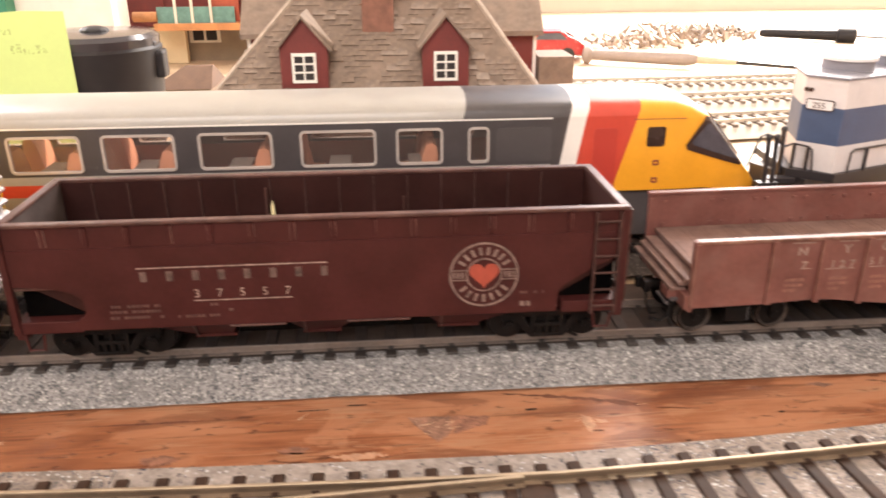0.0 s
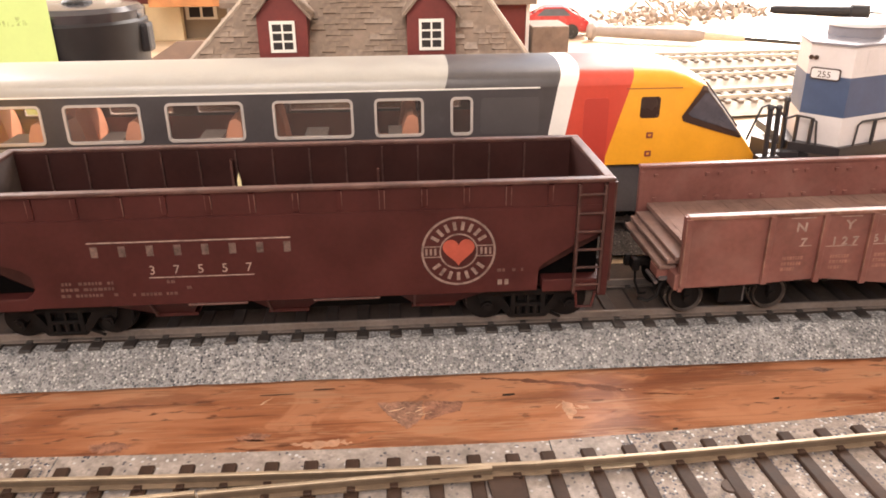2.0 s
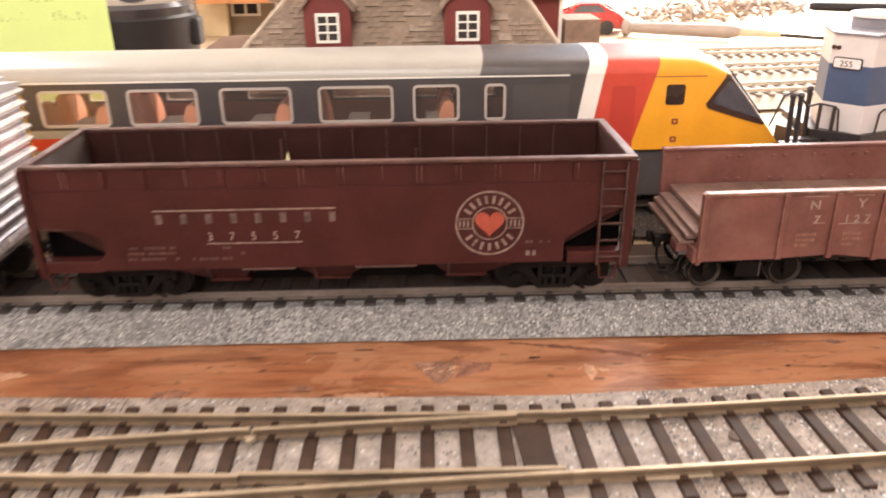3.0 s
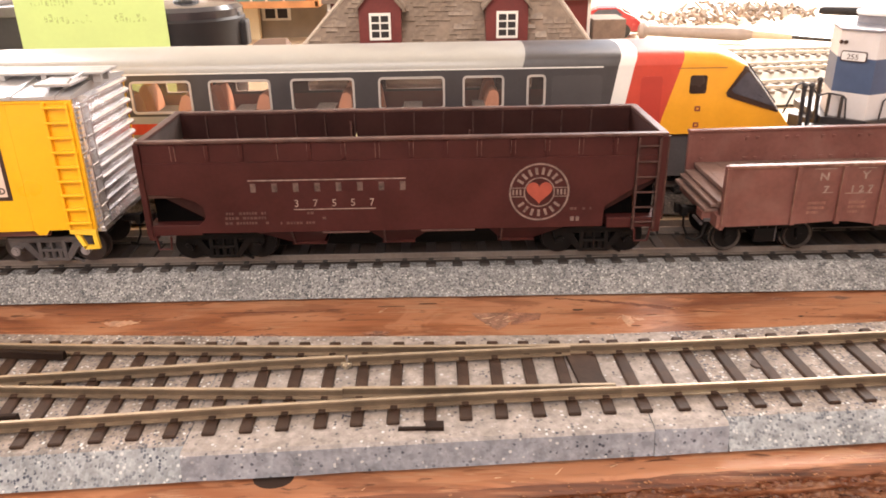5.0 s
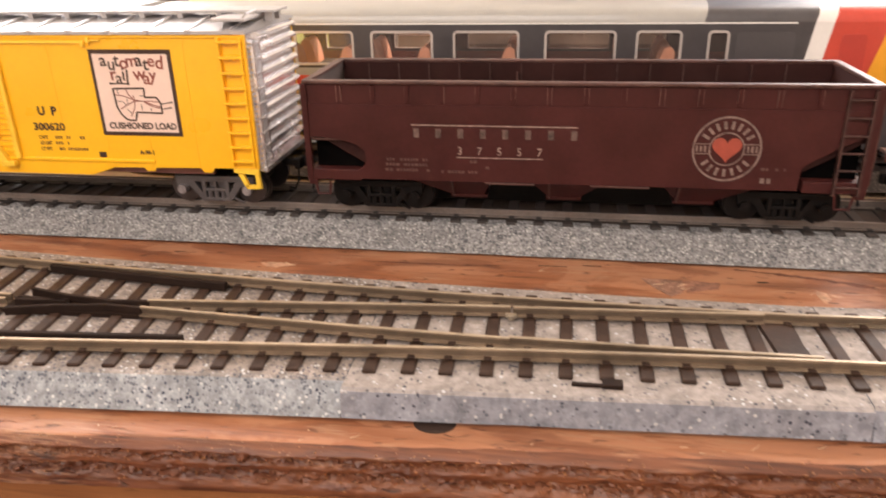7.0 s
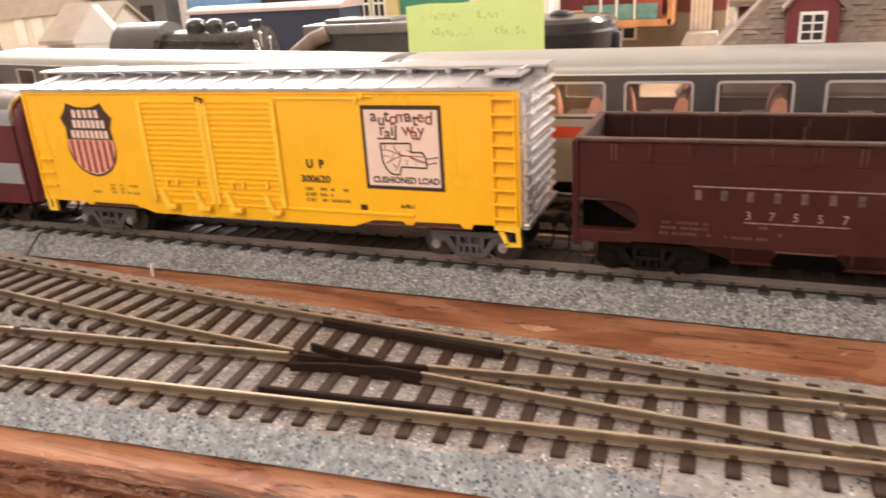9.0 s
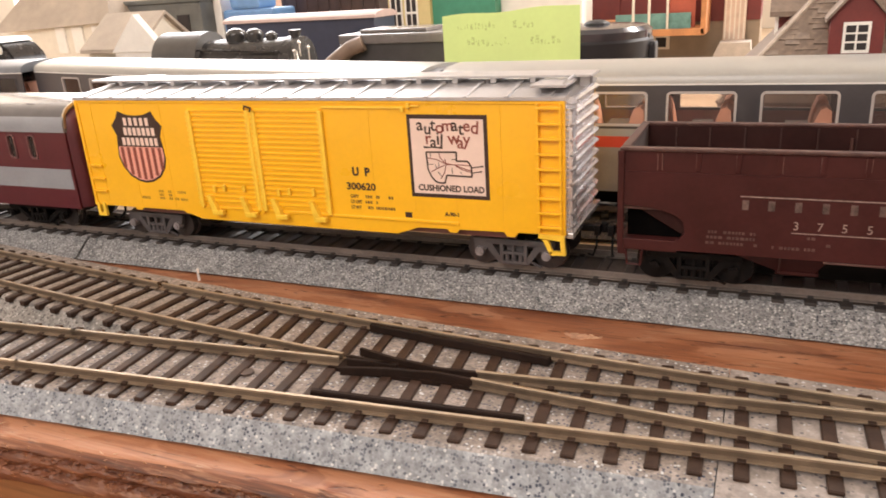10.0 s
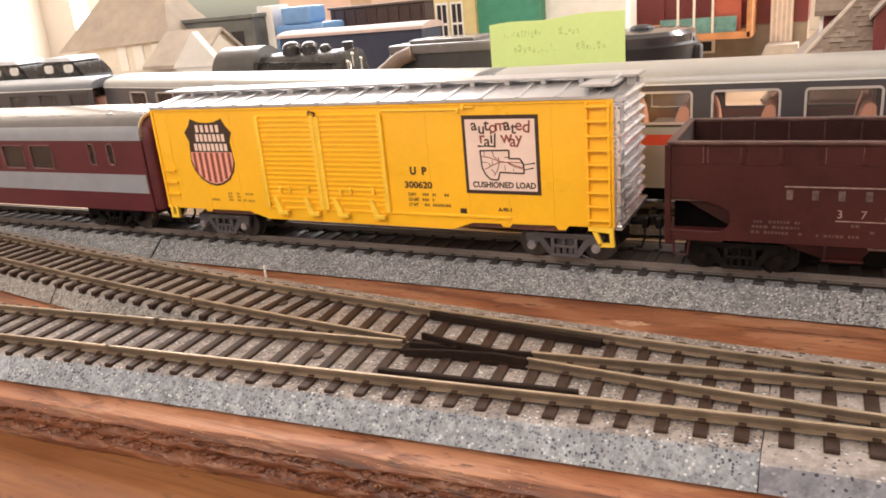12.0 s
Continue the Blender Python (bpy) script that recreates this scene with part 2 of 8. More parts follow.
def wooden(name, pale, mid, dark, rough=0.5, bump=0.35, streak=(14, 260, 260), coat=0.0, torn=0.0, marks=0.5, spec=0.5, wash=0.0):
    """Old board: long grain along x, darker streaks, and torn pale fibres."""
    m = bpy.data.materials.new(name)
    m.use_nodes = True
    N, L = m.node_tree.nodes, m.node_tree.links
    b = N["Principled BSDF"]
    b.inputs["Coat Weight"].default_value = coat
    b.inputs["Coat Roughness"].default_value = 0.35
    b.inputs["Specular IOR Level"].default_value = spec
    tc = N.new("ShaderNodeTexCoord")
    def tex(scale3, sc, detail, dist=0.0):
        mp = N.new("ShaderNodeMapping")
        mp.inputs["Scale"].default_value = scale3
        L.new(tc.outputs["Object"], mp.inputs[0])
        n = N.new("ShaderNodeTexNoise")
        n.inputs["Scale"].default_value, n.inputs["Detail"].default_value, n.inputs["Distortion"].default_value = sc, detail, dist
        L.new(mp.outputs[0], n.inputs["Vector"])
        return n
    grain = tex(streak, 1.0, 8, 0.6)
    blot = tex((18, 50, 50), 1.0, 5)
    fine = tex((90, 1500, 1500), 1.0, 4)
    s1 = N.new("ShaderNodeMath")
    s1.operation = "MULTIPLY_ADD"
    s1.inputs[1].default_value = 0.55
    L.new(blot.outputs[0], s1.inputs[0])
    s0 = N.new("ShaderNodeMath")
    s0.operation = "MULTIPLY_ADD"
    s0.inputs[1].default_value = 0.55
    L.new(grain.outputs[0], s0.inputs[0])
    f0 = N.new("ShaderNodeMath")
    f0.operation = "MULTIPLY"
    f0.inputs[1].default_value = 0.2
    L.new(fine.outputs[0], f0.inputs[0])
    L.new(f0.outputs[0], s0.inputs[2])
    L.new(s0.outputs[0], s1.inputs[2])
    ramp = N.new("ShaderNodeValToRGB")
    e = ramp.color_ramp.elements
    e[0].position, e[0].color = 0.50, (*dark, 1)
    e[1].position, e[1].color = 0.80, (*pale, 1)
    k = e.new(0.63)
    k.color = (*mid, 1)
    L.new(s1.outputs[0], ramp.inputs[0])
    last = ramp.outputs[0]
    for amount, cells, lo, hi, tint in ((wash, (35, 75, 75), 0.52, 0.555, pale), (wash * 0.8, (22, 90, 90), 0.56, 0.60, dark)):
        if amount:
            w = tex(cells, 1.0, 7, 0.8)
            wr = N.new("ShaderNodeMapRange")
            wr.inputs[1].default_value, wr.inputs[2].default_value, wr.inputs[4].default_value = lo, hi, amount
            L.new(w.outputs[0], wr.inputs[0])
            mx = N.new("ShaderNodeMix")
            mx.data_type = "RGBA"
            L.new(wr.outputs[0], mx.inputs[0])
            L.new(last, mx.inputs[6])
            mx.inputs[7].default_value = (*tint, 1)
            last = mx.outputs[2]
    if torn:
        t = tex((75, 800, 800), 1.0, 6, 1.5)
        spot = tex((30, 110, 110), 1.0, 3)
        mm = N.new("ShaderNodeMath")
        mm.operation = "MULTIPLY"
        L.new(t.outputs[0], mm.inputs[0])
        L.new(spot.outputs[0], mm.inputs[1])
        tr = N.new("ShaderNodeMapRange")
        tr.inputs[1].default_value, tr.inputs[2].default_value, tr.inputs[4].default_value = 0.29, 0.37, torn
        L.new(mm.outputs[0], tr.inputs[0])
        mx = N.new("ShaderNodeMix")
        mx.data_type = "RGBA"
        L.new(tr.outputs[0], mx.inputs[0])
        L.new(last, mx.inputs[6])
        mx.inputs[7].default_value = (0.40, 0.215, 0.125, 1)
        last = mx.outputs[2]
    crack = tex((16, 900, 900), 1.0, 6, 0.4)
    where = tex((40, 130, 130), 1.0, 3)
    pore = tex((160, 700, 700), 1.0, 3, 0.8)
    def dark_mark(src, lo, hi, amount, gate, col):
        nonlocal last
        r1 = N.new("ShaderNodeMapRange")
        r1.inputs[1].default_value, r1.inputs[2].default_value, r1.inputs[4].default_value = lo, hi, amount
        L.new(src.outputs[0], r1.inputs[0])
        r2 = N.new("ShaderNodeMapRange")
        r2.inputs[1].default_value, r2.inputs[2].default_value = gate
        L.new(where.outputs[0], r2.inputs[0])
        mm = N.new("ShaderNodeMath")
        mm.operation = "MULTIPLY"
        L.new(r1.outputs[0], mm.inputs[0])
        L.new(r2.outputs[0], mm.inputs[1])
        mx = N.new("ShaderNodeMix")
        mx.data_type = "RGBA"
        L.new(mm.outputs[0], mx.inputs[0])
        L.new(last, mx.inputs[6])
        mx.inputs[7].default_value = (*col, 1)
        last = mx.outputs[2]
        return mm
    dark_mark(crack, 0.56, 0.70, marks * 0.8, (0.40, 0.60), tuple(c * 0.35 for c in dark))
    pits = dark_mark(pore, 0.60, 0.68, marks, (0.62, 0.42), tuple(c * 0.45 for c in dark))
    L.new(last, b.inputs["Base Color"])
    rr = N.new("ShaderNodeMapRange")
    rr.inputs[3].default_value, rr.inputs[4].default_value = max(0.1, rough - 0.15), min(1.0, rough + 0.2)
    L.new(grain.outputs[0], rr.inputs[0])
    L.new(rr.outputs[0], b.inputs["Roughness"])
    bp = N.new("ShaderNodeBump")
    bp.inputs["Strength"].default_value, bp.inputs["Distance"].default_value = bump, 0.0006
    deep = N.new("ShaderNodeMath")
    deep.operation = "MULTIPLY_ADD"
    deep.inputs[1].default_value = -0.5
    L.new(pits.outputs[0], deep.inputs[0])
    L.new(s1.outputs[0], deep.inputs[2])
    L.new(deep.outputs[0], bp.inputs["Height"])
    L.new(bp.outputs[0], b.inputs["Normal"])
    return m


def glassy(name, tint=(0.9, 0.92, 0.9), haze=0.0):
    """Clear plastic; haze: the share of pale diffuse colour that stands for reflected light."""
    m = bpy.data.materials.new(name)
    m.use_nodes = True
    N, L = m.node_tree.nodes, m.node_tree.links
    out = N["Material Output"]
    N.remove(N["Principled BSDF"])
    tr, gl, mx, fr, df, hz = (N.new("ShaderNode" + k) for k in ("BsdfTransparent", "BsdfGlossy", "MixShader", "Fresnel", "BsdfDiffuse", "MixShader"))
    tr.inputs[0].default_value = (*tint, 1)
    df.inputs[0].default_value = (0.62, 0.52, 0.48, 1)
    hz.inputs[0].default_value = haze
    gl.inputs["Roughness"].default_value = 0.06
    fr.inputs[0].default_value = 1.5
    for a, b in ((tr.outputs[0], hz.inputs[1]), (df.outputs[0], hz.inputs[2]), (fr.outputs[0], mx.inputs[0]), (hz.outputs[0], mx.inputs[1]), (gl.outputs[0], mx.inputs[2]), (mx.outputs[0], out.inputs[0])):
        L.new(a, b)
    return m


WOOD = wooden("old_reddish_board", (0.43, 0.203, 0.112), (0.305, 0.118, 0.056), (0.160, 0.055, 0.028), rough=0.42, torn=0.8, coat=0.0, bump=0.5, streak=(26, 150, 150), marks=0.85, spec=0.42, wash=0.7)
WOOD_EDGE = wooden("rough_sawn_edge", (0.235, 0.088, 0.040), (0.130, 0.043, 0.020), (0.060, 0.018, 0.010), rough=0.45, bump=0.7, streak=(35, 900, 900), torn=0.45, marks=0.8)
BENCH = wooden("varnished_bench_wood", (0.265, 0.118, 0.050), (0.215, 0.086, 0.034), (0.165, 0.060, 0.024), rough=0.5, bump=0.12, spec=0.15)
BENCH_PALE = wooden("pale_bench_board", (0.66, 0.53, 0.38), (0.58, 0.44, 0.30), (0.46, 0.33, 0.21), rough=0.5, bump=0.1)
GRIT = speckled("fine_grey_grit", (0.236, 0.238, 0.244), (0.040, 0.045, 0.058), (0.52, 0.52, 0.52), 1850, 1.0, few_dark=0.25, few_light=0.09, spread=0.38, mottle=0.22)
# Grit darkened and browned for the shade under the coaches.
GRIT_SHADED = speckled("shaded_dirty_grit", (0.085, 0.070, 0.063), (0.03, 0.026, 0.026), (0.22, 0.19, 0.175), 2000, 1.0, few_dark=0.2, few_light=0.08, spread=0.4, mottle=0.25)
FOAM = speckled("speckled_blue_grey_foam", (0.285, 0.312, 0.345), (0.035, 0.045, 0.075), (0.56, 0.58, 0.60), 1650, 0.45, few_dark=0.24, few_light=0.055, spread=0.20, top=(0.262, 0.224, 0.202), mottle=0.28)
FOAM_CUT = speckled("smooth_cut_foam", (0.240, 0.262, 0.312), (0.025, 0.03, 0.05), (0.48, 0.49, 0.52), 1500, 0.15, few_dark=0.065, few_light=0.025, spread=0.14, top=(0.268, 0.236, 0.220), mottle=0.25)
SLEEPER = mat("dark_brown_sleeper_plastic", (0.040, 0.023, 0.0165), 0.5, var=0.35, scale=90, fine=700, bump=0.4, dust=0.35, dust_col=(0.082, 0.052, 0.039), spec=0.15)
FOAM_DUSTY = speckled("dusty_brown_grey_foam", (0.26, 0.245, 0.228), (0.05, 0.045, 0.045), (0.48, 0.46, 0.43), 1650, 0.45, few_dark=0.20, few_light=0.04, spread=0.20, top=(0.27, 0.232, 0.208), mottle=0.28)
SLEEPER_BLACK = mat("near_black_sleeper_plastic", (0.026, 0.021, 0.02), 0.55, var=0.3, dust=0.3, dust_col=(0.075, 0.06, 0.053))
RAIL = mat("tarnished_brass_rail", (0.28, 0.215, 0.155), 0.4, metal=0.5, var=0.3, scale=60, fine=500, bump=0.1, dust=0.6, dust_col=(0.14, 0.10, 0.07))
RAIL_HEAD = mat("rubbed_rail_head", (0.36, 0.29, 0.21), 0.42, metal=0.6, var=0.25, scale=60, fine=500, bump=0.08)
# Darker rail colour: the shade in the recessed web.
RAIL_WEB = mat("shaded_rail_web", (0.150, 0.112, 0.080), 0.5, metal=0.4, var=0.3, scale=60, fine=500, bump=0.1, dust=0.5, dust_col=(0.10, 0.07, 0.048))
RAIL_OLD = mat("dull_grey_rail", (0.20, 0.17, 0.155), 0.5, metal=0.5, var=0.3, scale=60, dust=0.4, dust_col=(0.16, 0.12, 0.10))
STEEL = mat("bright_rail_joiner", (0.62, 0.56, 0.46), 0.3, metal=0.9, var=0.15)
FROG = mat("black_frog_plastic", (0.017, 0.0095, 0.007), 0.65, var=0.3, bump=0.1, dust=0.3, dust_col=(0.026, 0.015, 0.012), spec=0.12)
HOPPER = mat("brown_red_hopper_plastic", (0.050, 0.0122, 0.0115), 0.45, var=0.25, scale=70, fine=800, bump=0.12, dust=0.25, dust_col=(0.072, 0.022, 0.019), spec=0.22)
HOPPER_RIB = mat("scuffed_hopper_rib", (0.15, 0.08, 0.066), 0.45, var=0.6, scale=350, dust=0.5, dust_col=(0.05, 0.02, 0.017))
# Hopper plastic darkened to carry the shade inside the car.
HOPPER_IN = mat("shaded_hopper_inside", (0.030, 0.0100, 0.0090), 0.55, var=0.3, scale=60, dust=0.3, dust_col=(0.042, 0.020, 0.018), spec=0.15)
# Greyer, paler hopper colour: light falling on the left inner end.
HOPPER_LIT = mat("lit_hopper_slope", (0.062, 0.045, 0.043), 0.6, var=0.35, scale=60, dust=0.5, dust_col=(0.115, 0.095, 0.092))
HOPPER_RIM = mat("worn_hopper_rim", (0.070, 0.031, 0.026), 0.4, var=0.5, scale=110, dust=0.5, dust_col=(0.15, 0.09, 0.076), spec=0.35)
GONDOLA = mat("brown_gondola_plastic", (0.165, 0.064, 0.054), 0.42, var=0.25, scale=70, bump=0.15, dust=0.35, dust_col=(0.23, 0.13, 0.11))
GON_RIM = mat("worn_gondola_rim", (0.18, 0.085, 0.064), 0.42, var=0.45, scale=120, bump=0.2, dust=0.65, dust_col=(0.33, 0.21, 0.165))
GON_FLOOR = mat("dusty_gondola_deck", (0.155, 0.09, 0.075), 0.7, var=0.35, scale=80, fine=600, bump=0.3, dust=0.45, dust_col=(0.25, 0.165, 0.135))
LETTER_PALE = mat("worn_cream_lettering", (0.28, 0.205, 0.178), 0.6, var=0.45, scale=500, fine=2500, bump=0)
LETTER_DIM = mat("rubbed_cream_lettering", (0.19, 0.135, 0.118), 0.6, var=0.55, scale=450, fine=2200, bump=0)
LETTER_WORN = mat("half_worn_cream_lettering", (0.105, 0.066, 0.056), 0.6, var=0.7, scale=420, fine=2200, bump=0)
LETTER_FAINT = mat("rubbed_off_lettering", (0.088, 0.046, 0.038), 0.6, var=0.5, scale=500, fine=2500, bump=0)
LETTER_RED = mat("faded_red_lettering", (0.23, 0.11, 0.085), 0.6, var=0.4, scale=500, bump=0)
HEART = mat("orange_red_heart", (0.33, 0.062, 0.038), 0.5, var=0.15, scale=400, bump=0)
TRUCK_BLACK = mat("black_truck_plastic", (0.006, 0.0048, 0.0048), 0.5, var=0.35, dust=0.10, dust_col=(0.022, 0.015, 0.013), spec=0.15)
# Near-black without sheen, for the shade in the hopper's end openings.
VOID = mat("opening_shade_black", (0.0035, 0.003, 0.003), 0.9, var=0.3, bump=0, spec=0.0)
TRUCK_GREY = mat("dark_grey_truck_plastic", (0.078, 0.070, 0.073), 0.42, var=0.2, bump=0.1)
JOURNAL = mat("rubbed_journal_plastic", (0.24, 0.215, 0.22), 0.4, var=0.3, scale=300)
WHEEL = mat("dark_wheel_metal", (0.07, 0.06, 0.06), 0.35, metal=0.6, var=0.2)
TYRE = mat("worn_wheel_tyre", (0.13, 0.11, 0.10), 0.35, metal=0.7, var=0.5, scale=300)
TREAD = mat("polished_wheel_tread", (0.55, 0.50, 0.45), 0.25, metal=0.9, var=0.2)
YELLOW = mat("bright_yellow_plastic", (0.92, 0.49, 0.016), 0.3, var=0.05, scale=50, bump=0.03, coat=0.25)
# Paler yellow for worn raised edges, with their highlights mixed in.
YELLOW_THIN = mat("worn_highlit_yellow_edge", (0.96, 0.60, 0.055), 0.3, var=0.12, scale=200, bump=0.05, coat=0.3)
SILVER = mat("silver_grey_paint", (0.46, 0.45, 0.46), 0.32, metal=0.35, var=0.1, scale=60, bump=0.06)
DECAL_BLACK = mat("black_print", (0.045, 0.022, 0.016), 0.45, var=0.1, bump=0)
DECAL_FAINT = mat("faded_small_print", (0.40, 0.20, 0.02), 0.45, var=0.3, scale=500, bump=0)
DECAL_WHITE = mat("pinkish_white_print", (0.80, 0.62, 0.54), 0.45, var=0.04, bump=0)
DECAL_RED = mat("brown_red_print", (0.24, 0.055, 0.038), 0.45, var=0.08, bump=0)
COACH_GREY = mat("dark_grey_coach_paint", (0.062, 0.057, 0.062), 0.35, var=0.12, bump=0.04)
COACH_ROOF = mat("cream_grey_coach_roof", (0.335, 0.33, 0.312), 0.34, var=0.06, bump=0.04, coat=0.15)
COACH_RED = mat("coach_red_paint", (0.56, 0.065, 0.04), 0.35, var=0.08, bump=0.04)
COACH_WHITE = mat("coach_white_paint", (0.80, 0.78, 0.76), 0.35, var=0.05, bump=0.03)
COACH_YELLOW = mat("coach_yellow_paint", (0.80, 0.36, 0.025), 0.35, var=0.06, bump=0.03)
COACH_LOW = mat("coach_lower_grey", (0.30, 0.27, 0.25), 0.45, var=0.1)
SEAT = mat("orange_brown_seat_plastic", (0.78, 0.36, 0.22), 0.5, var=0.12, bump=0.1)
WINDOW_TRIM = mat("silver_window_trim", (0.52, 0.475, 0.455), 0.35, metal=0.2, var=0.06, bump=0.02)
CAB_GLASS = mat("dark_cab_window", (0.085, 0.085, 0.105), 0.15, var=0.2, bump=0.0, coat=0.4)
# Slight pale haze paints the sky's reflection into the panes.
GLASS = glassy("hazy_window_plastic", tint=(0.95, 0.92, 0.90), haze=0.06)
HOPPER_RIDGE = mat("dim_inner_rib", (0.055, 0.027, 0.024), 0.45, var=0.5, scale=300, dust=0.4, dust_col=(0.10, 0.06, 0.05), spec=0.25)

# ---- the room, closed round the bench ----
WALL = mat("warm_white_wall_paint", (0.66, 0.60, 0.52), 0.8, var=0.04, scale=4, fine=60, bump=0.1, bscale=200, depth=0.001)
CEIL = mat("white_ceiling_paint", (0.78, 0.75, 0.70), 0.85, var=0.03, scale=4, fine=60, bump=0.05)
CARPET = mat("brown_floor_boards", (0.25, 0.15, 0.09), 0.6, var=0.25, scale=3, fine=40, bump=0.1)

# Right opening's top edge is chosen to keep sun off the coaches.
bm = bmesh.new()
holed(bm, -160, 160, -80, 165, 102, 112, [(22, 128, 5, 131), (-150, -62, 5, 111)])
setting("wall_north", bm, WALL, "warm white wall with two window openings, one sized to trim the sunlight", "wall")
# Unseen wall; its opening is made up to go with the fill lamp.
bm = bmesh.new()
holed(bm, -160, 160, -80, 165, -162, -152, [(-75, 35, 86, 158)])
setting("wall_south", bm, WALL, "unseen warm white wall with one added opening for the fill lamp", "wall")
for name, x0, x1 in (("wall_east", 160, 170), ("wall_west", -170, -160)):
    bm = bmesh.new()
    box(bm, x0, x1, -162, 112, -80, 165)
    setting(name, bm, WALL, "plain warm white painted wall", "wall")
bm = bmesh.new()
box(bm, -170, 170, -162, 112, 165, 172)
setting("ceiling", bm, CEIL, "plain white painted ceiling", "ceiling")
bm = bmesh.new()
box(bm, -170, 170, -162, 112, -88, -80)
setting("floor", bm, CARPET, "brown wooden room floor", "floor")

# ---- the bench and the old board that carries the tracks ----
def edge_y(x):
    return -8.97 + 0.068 * x


bm = bmesh.new()
box(bm, -120, 120, -26, 5.6, -4.0, -1.0)
setting("bench_top", bm, BENCH, "smooth orange-brown varnished bench board", "bench")
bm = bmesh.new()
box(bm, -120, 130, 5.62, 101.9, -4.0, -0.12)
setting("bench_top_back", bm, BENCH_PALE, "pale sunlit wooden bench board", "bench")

bm = bmesh.new()
cols, xa, xb = 1700, -50.0, 32.0
front_rows = 34
prev = None


def wander(x, y, z):
    return noise.noise(Vector((x, y, z)))


def saw_face(x, f):
    """How far the sawn front stands back at depth f: two ragged clefts with smoother bands between."""
    back = 0.05 * wander(x * 0.6, f * 4, 3.1) + 0.018 * wander(x * 2.6, f * 14, 7.7)
    for at, wide, deep, seed in ((0.33, 0.085, 0.15, 1.0), (0.68, 0.12, 0.20, 9.0)):
        line = at + 0.08 * wander(x * 0.35, seed, 0) + 0.08 * wander(x * 1.7, seed, 5)
        slant = 0.5 + 0.5 * math.sin(9.0 * (x + 2.2 * (f - at)) + 3.0 * wander(x * 0.9, seed, 2))
        near = math.exp(-((f - line) / wide) ** 2)
        back += near * deep * max(0.0, 0.35 + 0.9 * wander(x * 1.1, seed, 8) + 0.35 * slant)
        back += near * (0.11 * wander(x * 7, f * 22, seed) + 0.08 * wander(x * 14, f * 40, seed))
    return back


for i in range(cols + 1):
    x = xa + (xb - xa) * i / cols
    lip = 0.24 + 0.10 * wander(x * 0.45, 2.2, 0) + 0.05 * wander(x * 1.9, 4.2, 0)
    col = [bm.verts.new((x, 5.6, 0.0)), bm.verts.new((x, edge_y(x) + 0.12 + lip, 0.0))]
    for k in range(front_rows + 1):
        f = k / front_rows
        shelf = lip * (1 - f / 0.2) ** 1.5 if f < 0.2 else 0.0
        col.append(bm.verts.new((x, edge_y(x) + shelf + saw_face(x, f) * min(1.0, 0.1 + f * 4) - 0.05 * f, -1.0 * f ** 1.15)))
    if prev:
        for a, b, c, d in zip(prev, prev[1:], col[1:], col):
            bm.faces.new((a, b, c, d))
    prev = col
board = setting("wooden_board", bm, WOOD, "old reddish wooden board with torn fibres and a rough sawn front edge", "board", smooth=True)
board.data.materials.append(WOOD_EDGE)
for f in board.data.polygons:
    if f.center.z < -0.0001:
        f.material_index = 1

# ---- foam and grit beds ----
def near_rail(x):
    return -6.93 + (0.083 * x if x < 0 else 0.076 * x - 0.0022 * x * x)


def far_rail(x):
    d = 9 - x
    return -4.64 + 0.012 * d + 0.0019 * d * d


def lead(x):
    """Middle of the single track to the right of the points."""
    d = x - 9.0
    return -5.532 + 0.030 * d + 0.0026 * d * d


HALF = 0.86
GAUGE = 1.784
FRONT = GAUGE / 2


def bed_near(x):
    return -8.12 + (0.054 if x > 0 else 0.066) * x - 0.0005 * min(0.0, x + 5) ** 2


def bed(name, material, x0, x1, near, far, near_in, far_in, label, top=0.60, step=0.8, rough=0.03, seed=None):
    """A length of track bed with sloping shoulders."""
    bm = bmesh.new()
    n = max(2, int((x1 - x0) / step))
    rings = []
    for i in range(n + 1):
        x = x0 + (x1 - x0) * i / n
        w = lambda k: rough * noise.noise(Vector((x * 1.3, k * 5.0, x0 if seed is None else seed)))
        a, b = near(x), far(x)
        rings.append([(x, a + 0.12, 0.004), (x, a + w(1), 0.075), (x, a + near_in - 0.03 + w(2), top - 0.04), (x, a + near_in + 0.06 + w(2), top), (x, b - far_in, top), (x, b, 0.004)])
    loft(bm, rings)
    return setting(name, bm, material, label, "track bed")


HY = 1.775


def rear_mid(x):
    """Middle line of the rear track, which swings away behind the boxcar."""
    return min(8.2 + 0.249 * max(0.0, -11.3 - x), 14.7)


bed("track_bed_back", GRIT, -22.9, 34, lambda x: -0.30 - 0.008 * max(0, x - 4), lambda x: 3.9, 0.74, 0.8, "grey gritty track bed under the freight train", top=0.68, rough=0.04)
bed("track_bed_back", GRIT, -60, -23.0, lambda x: -0.30, lambda x: 3.9, 0.74, 0.8, "grey gritty track bed under the red coach", top=0.68, rough=0.04)
bed("track_bed_rear", GRIT_SHADED, -64, 18.6, lambda x: rear_mid(x) - 2.1, lambda x: rear_mid(x) + 2.1, 0.8, 0.8, "gritty track bed under the coach train, darkened for its shade", top=0.53)
bed("track_bed_front", FOAM_CUT, 0.10, 9.44, bed_near, lambda x: far_rail(x) + 1.4, 0.10, 0.45, "blue-grey cut foam block under the points", top=0.66)
bed("track_bed_front", FOAM, -14.4, 0.08, bed_near, lambda x: far_rail(x) + 1.4, 0.44, 0.45, "speckled grey foam track bed under the points", seed=3, top=0.66)
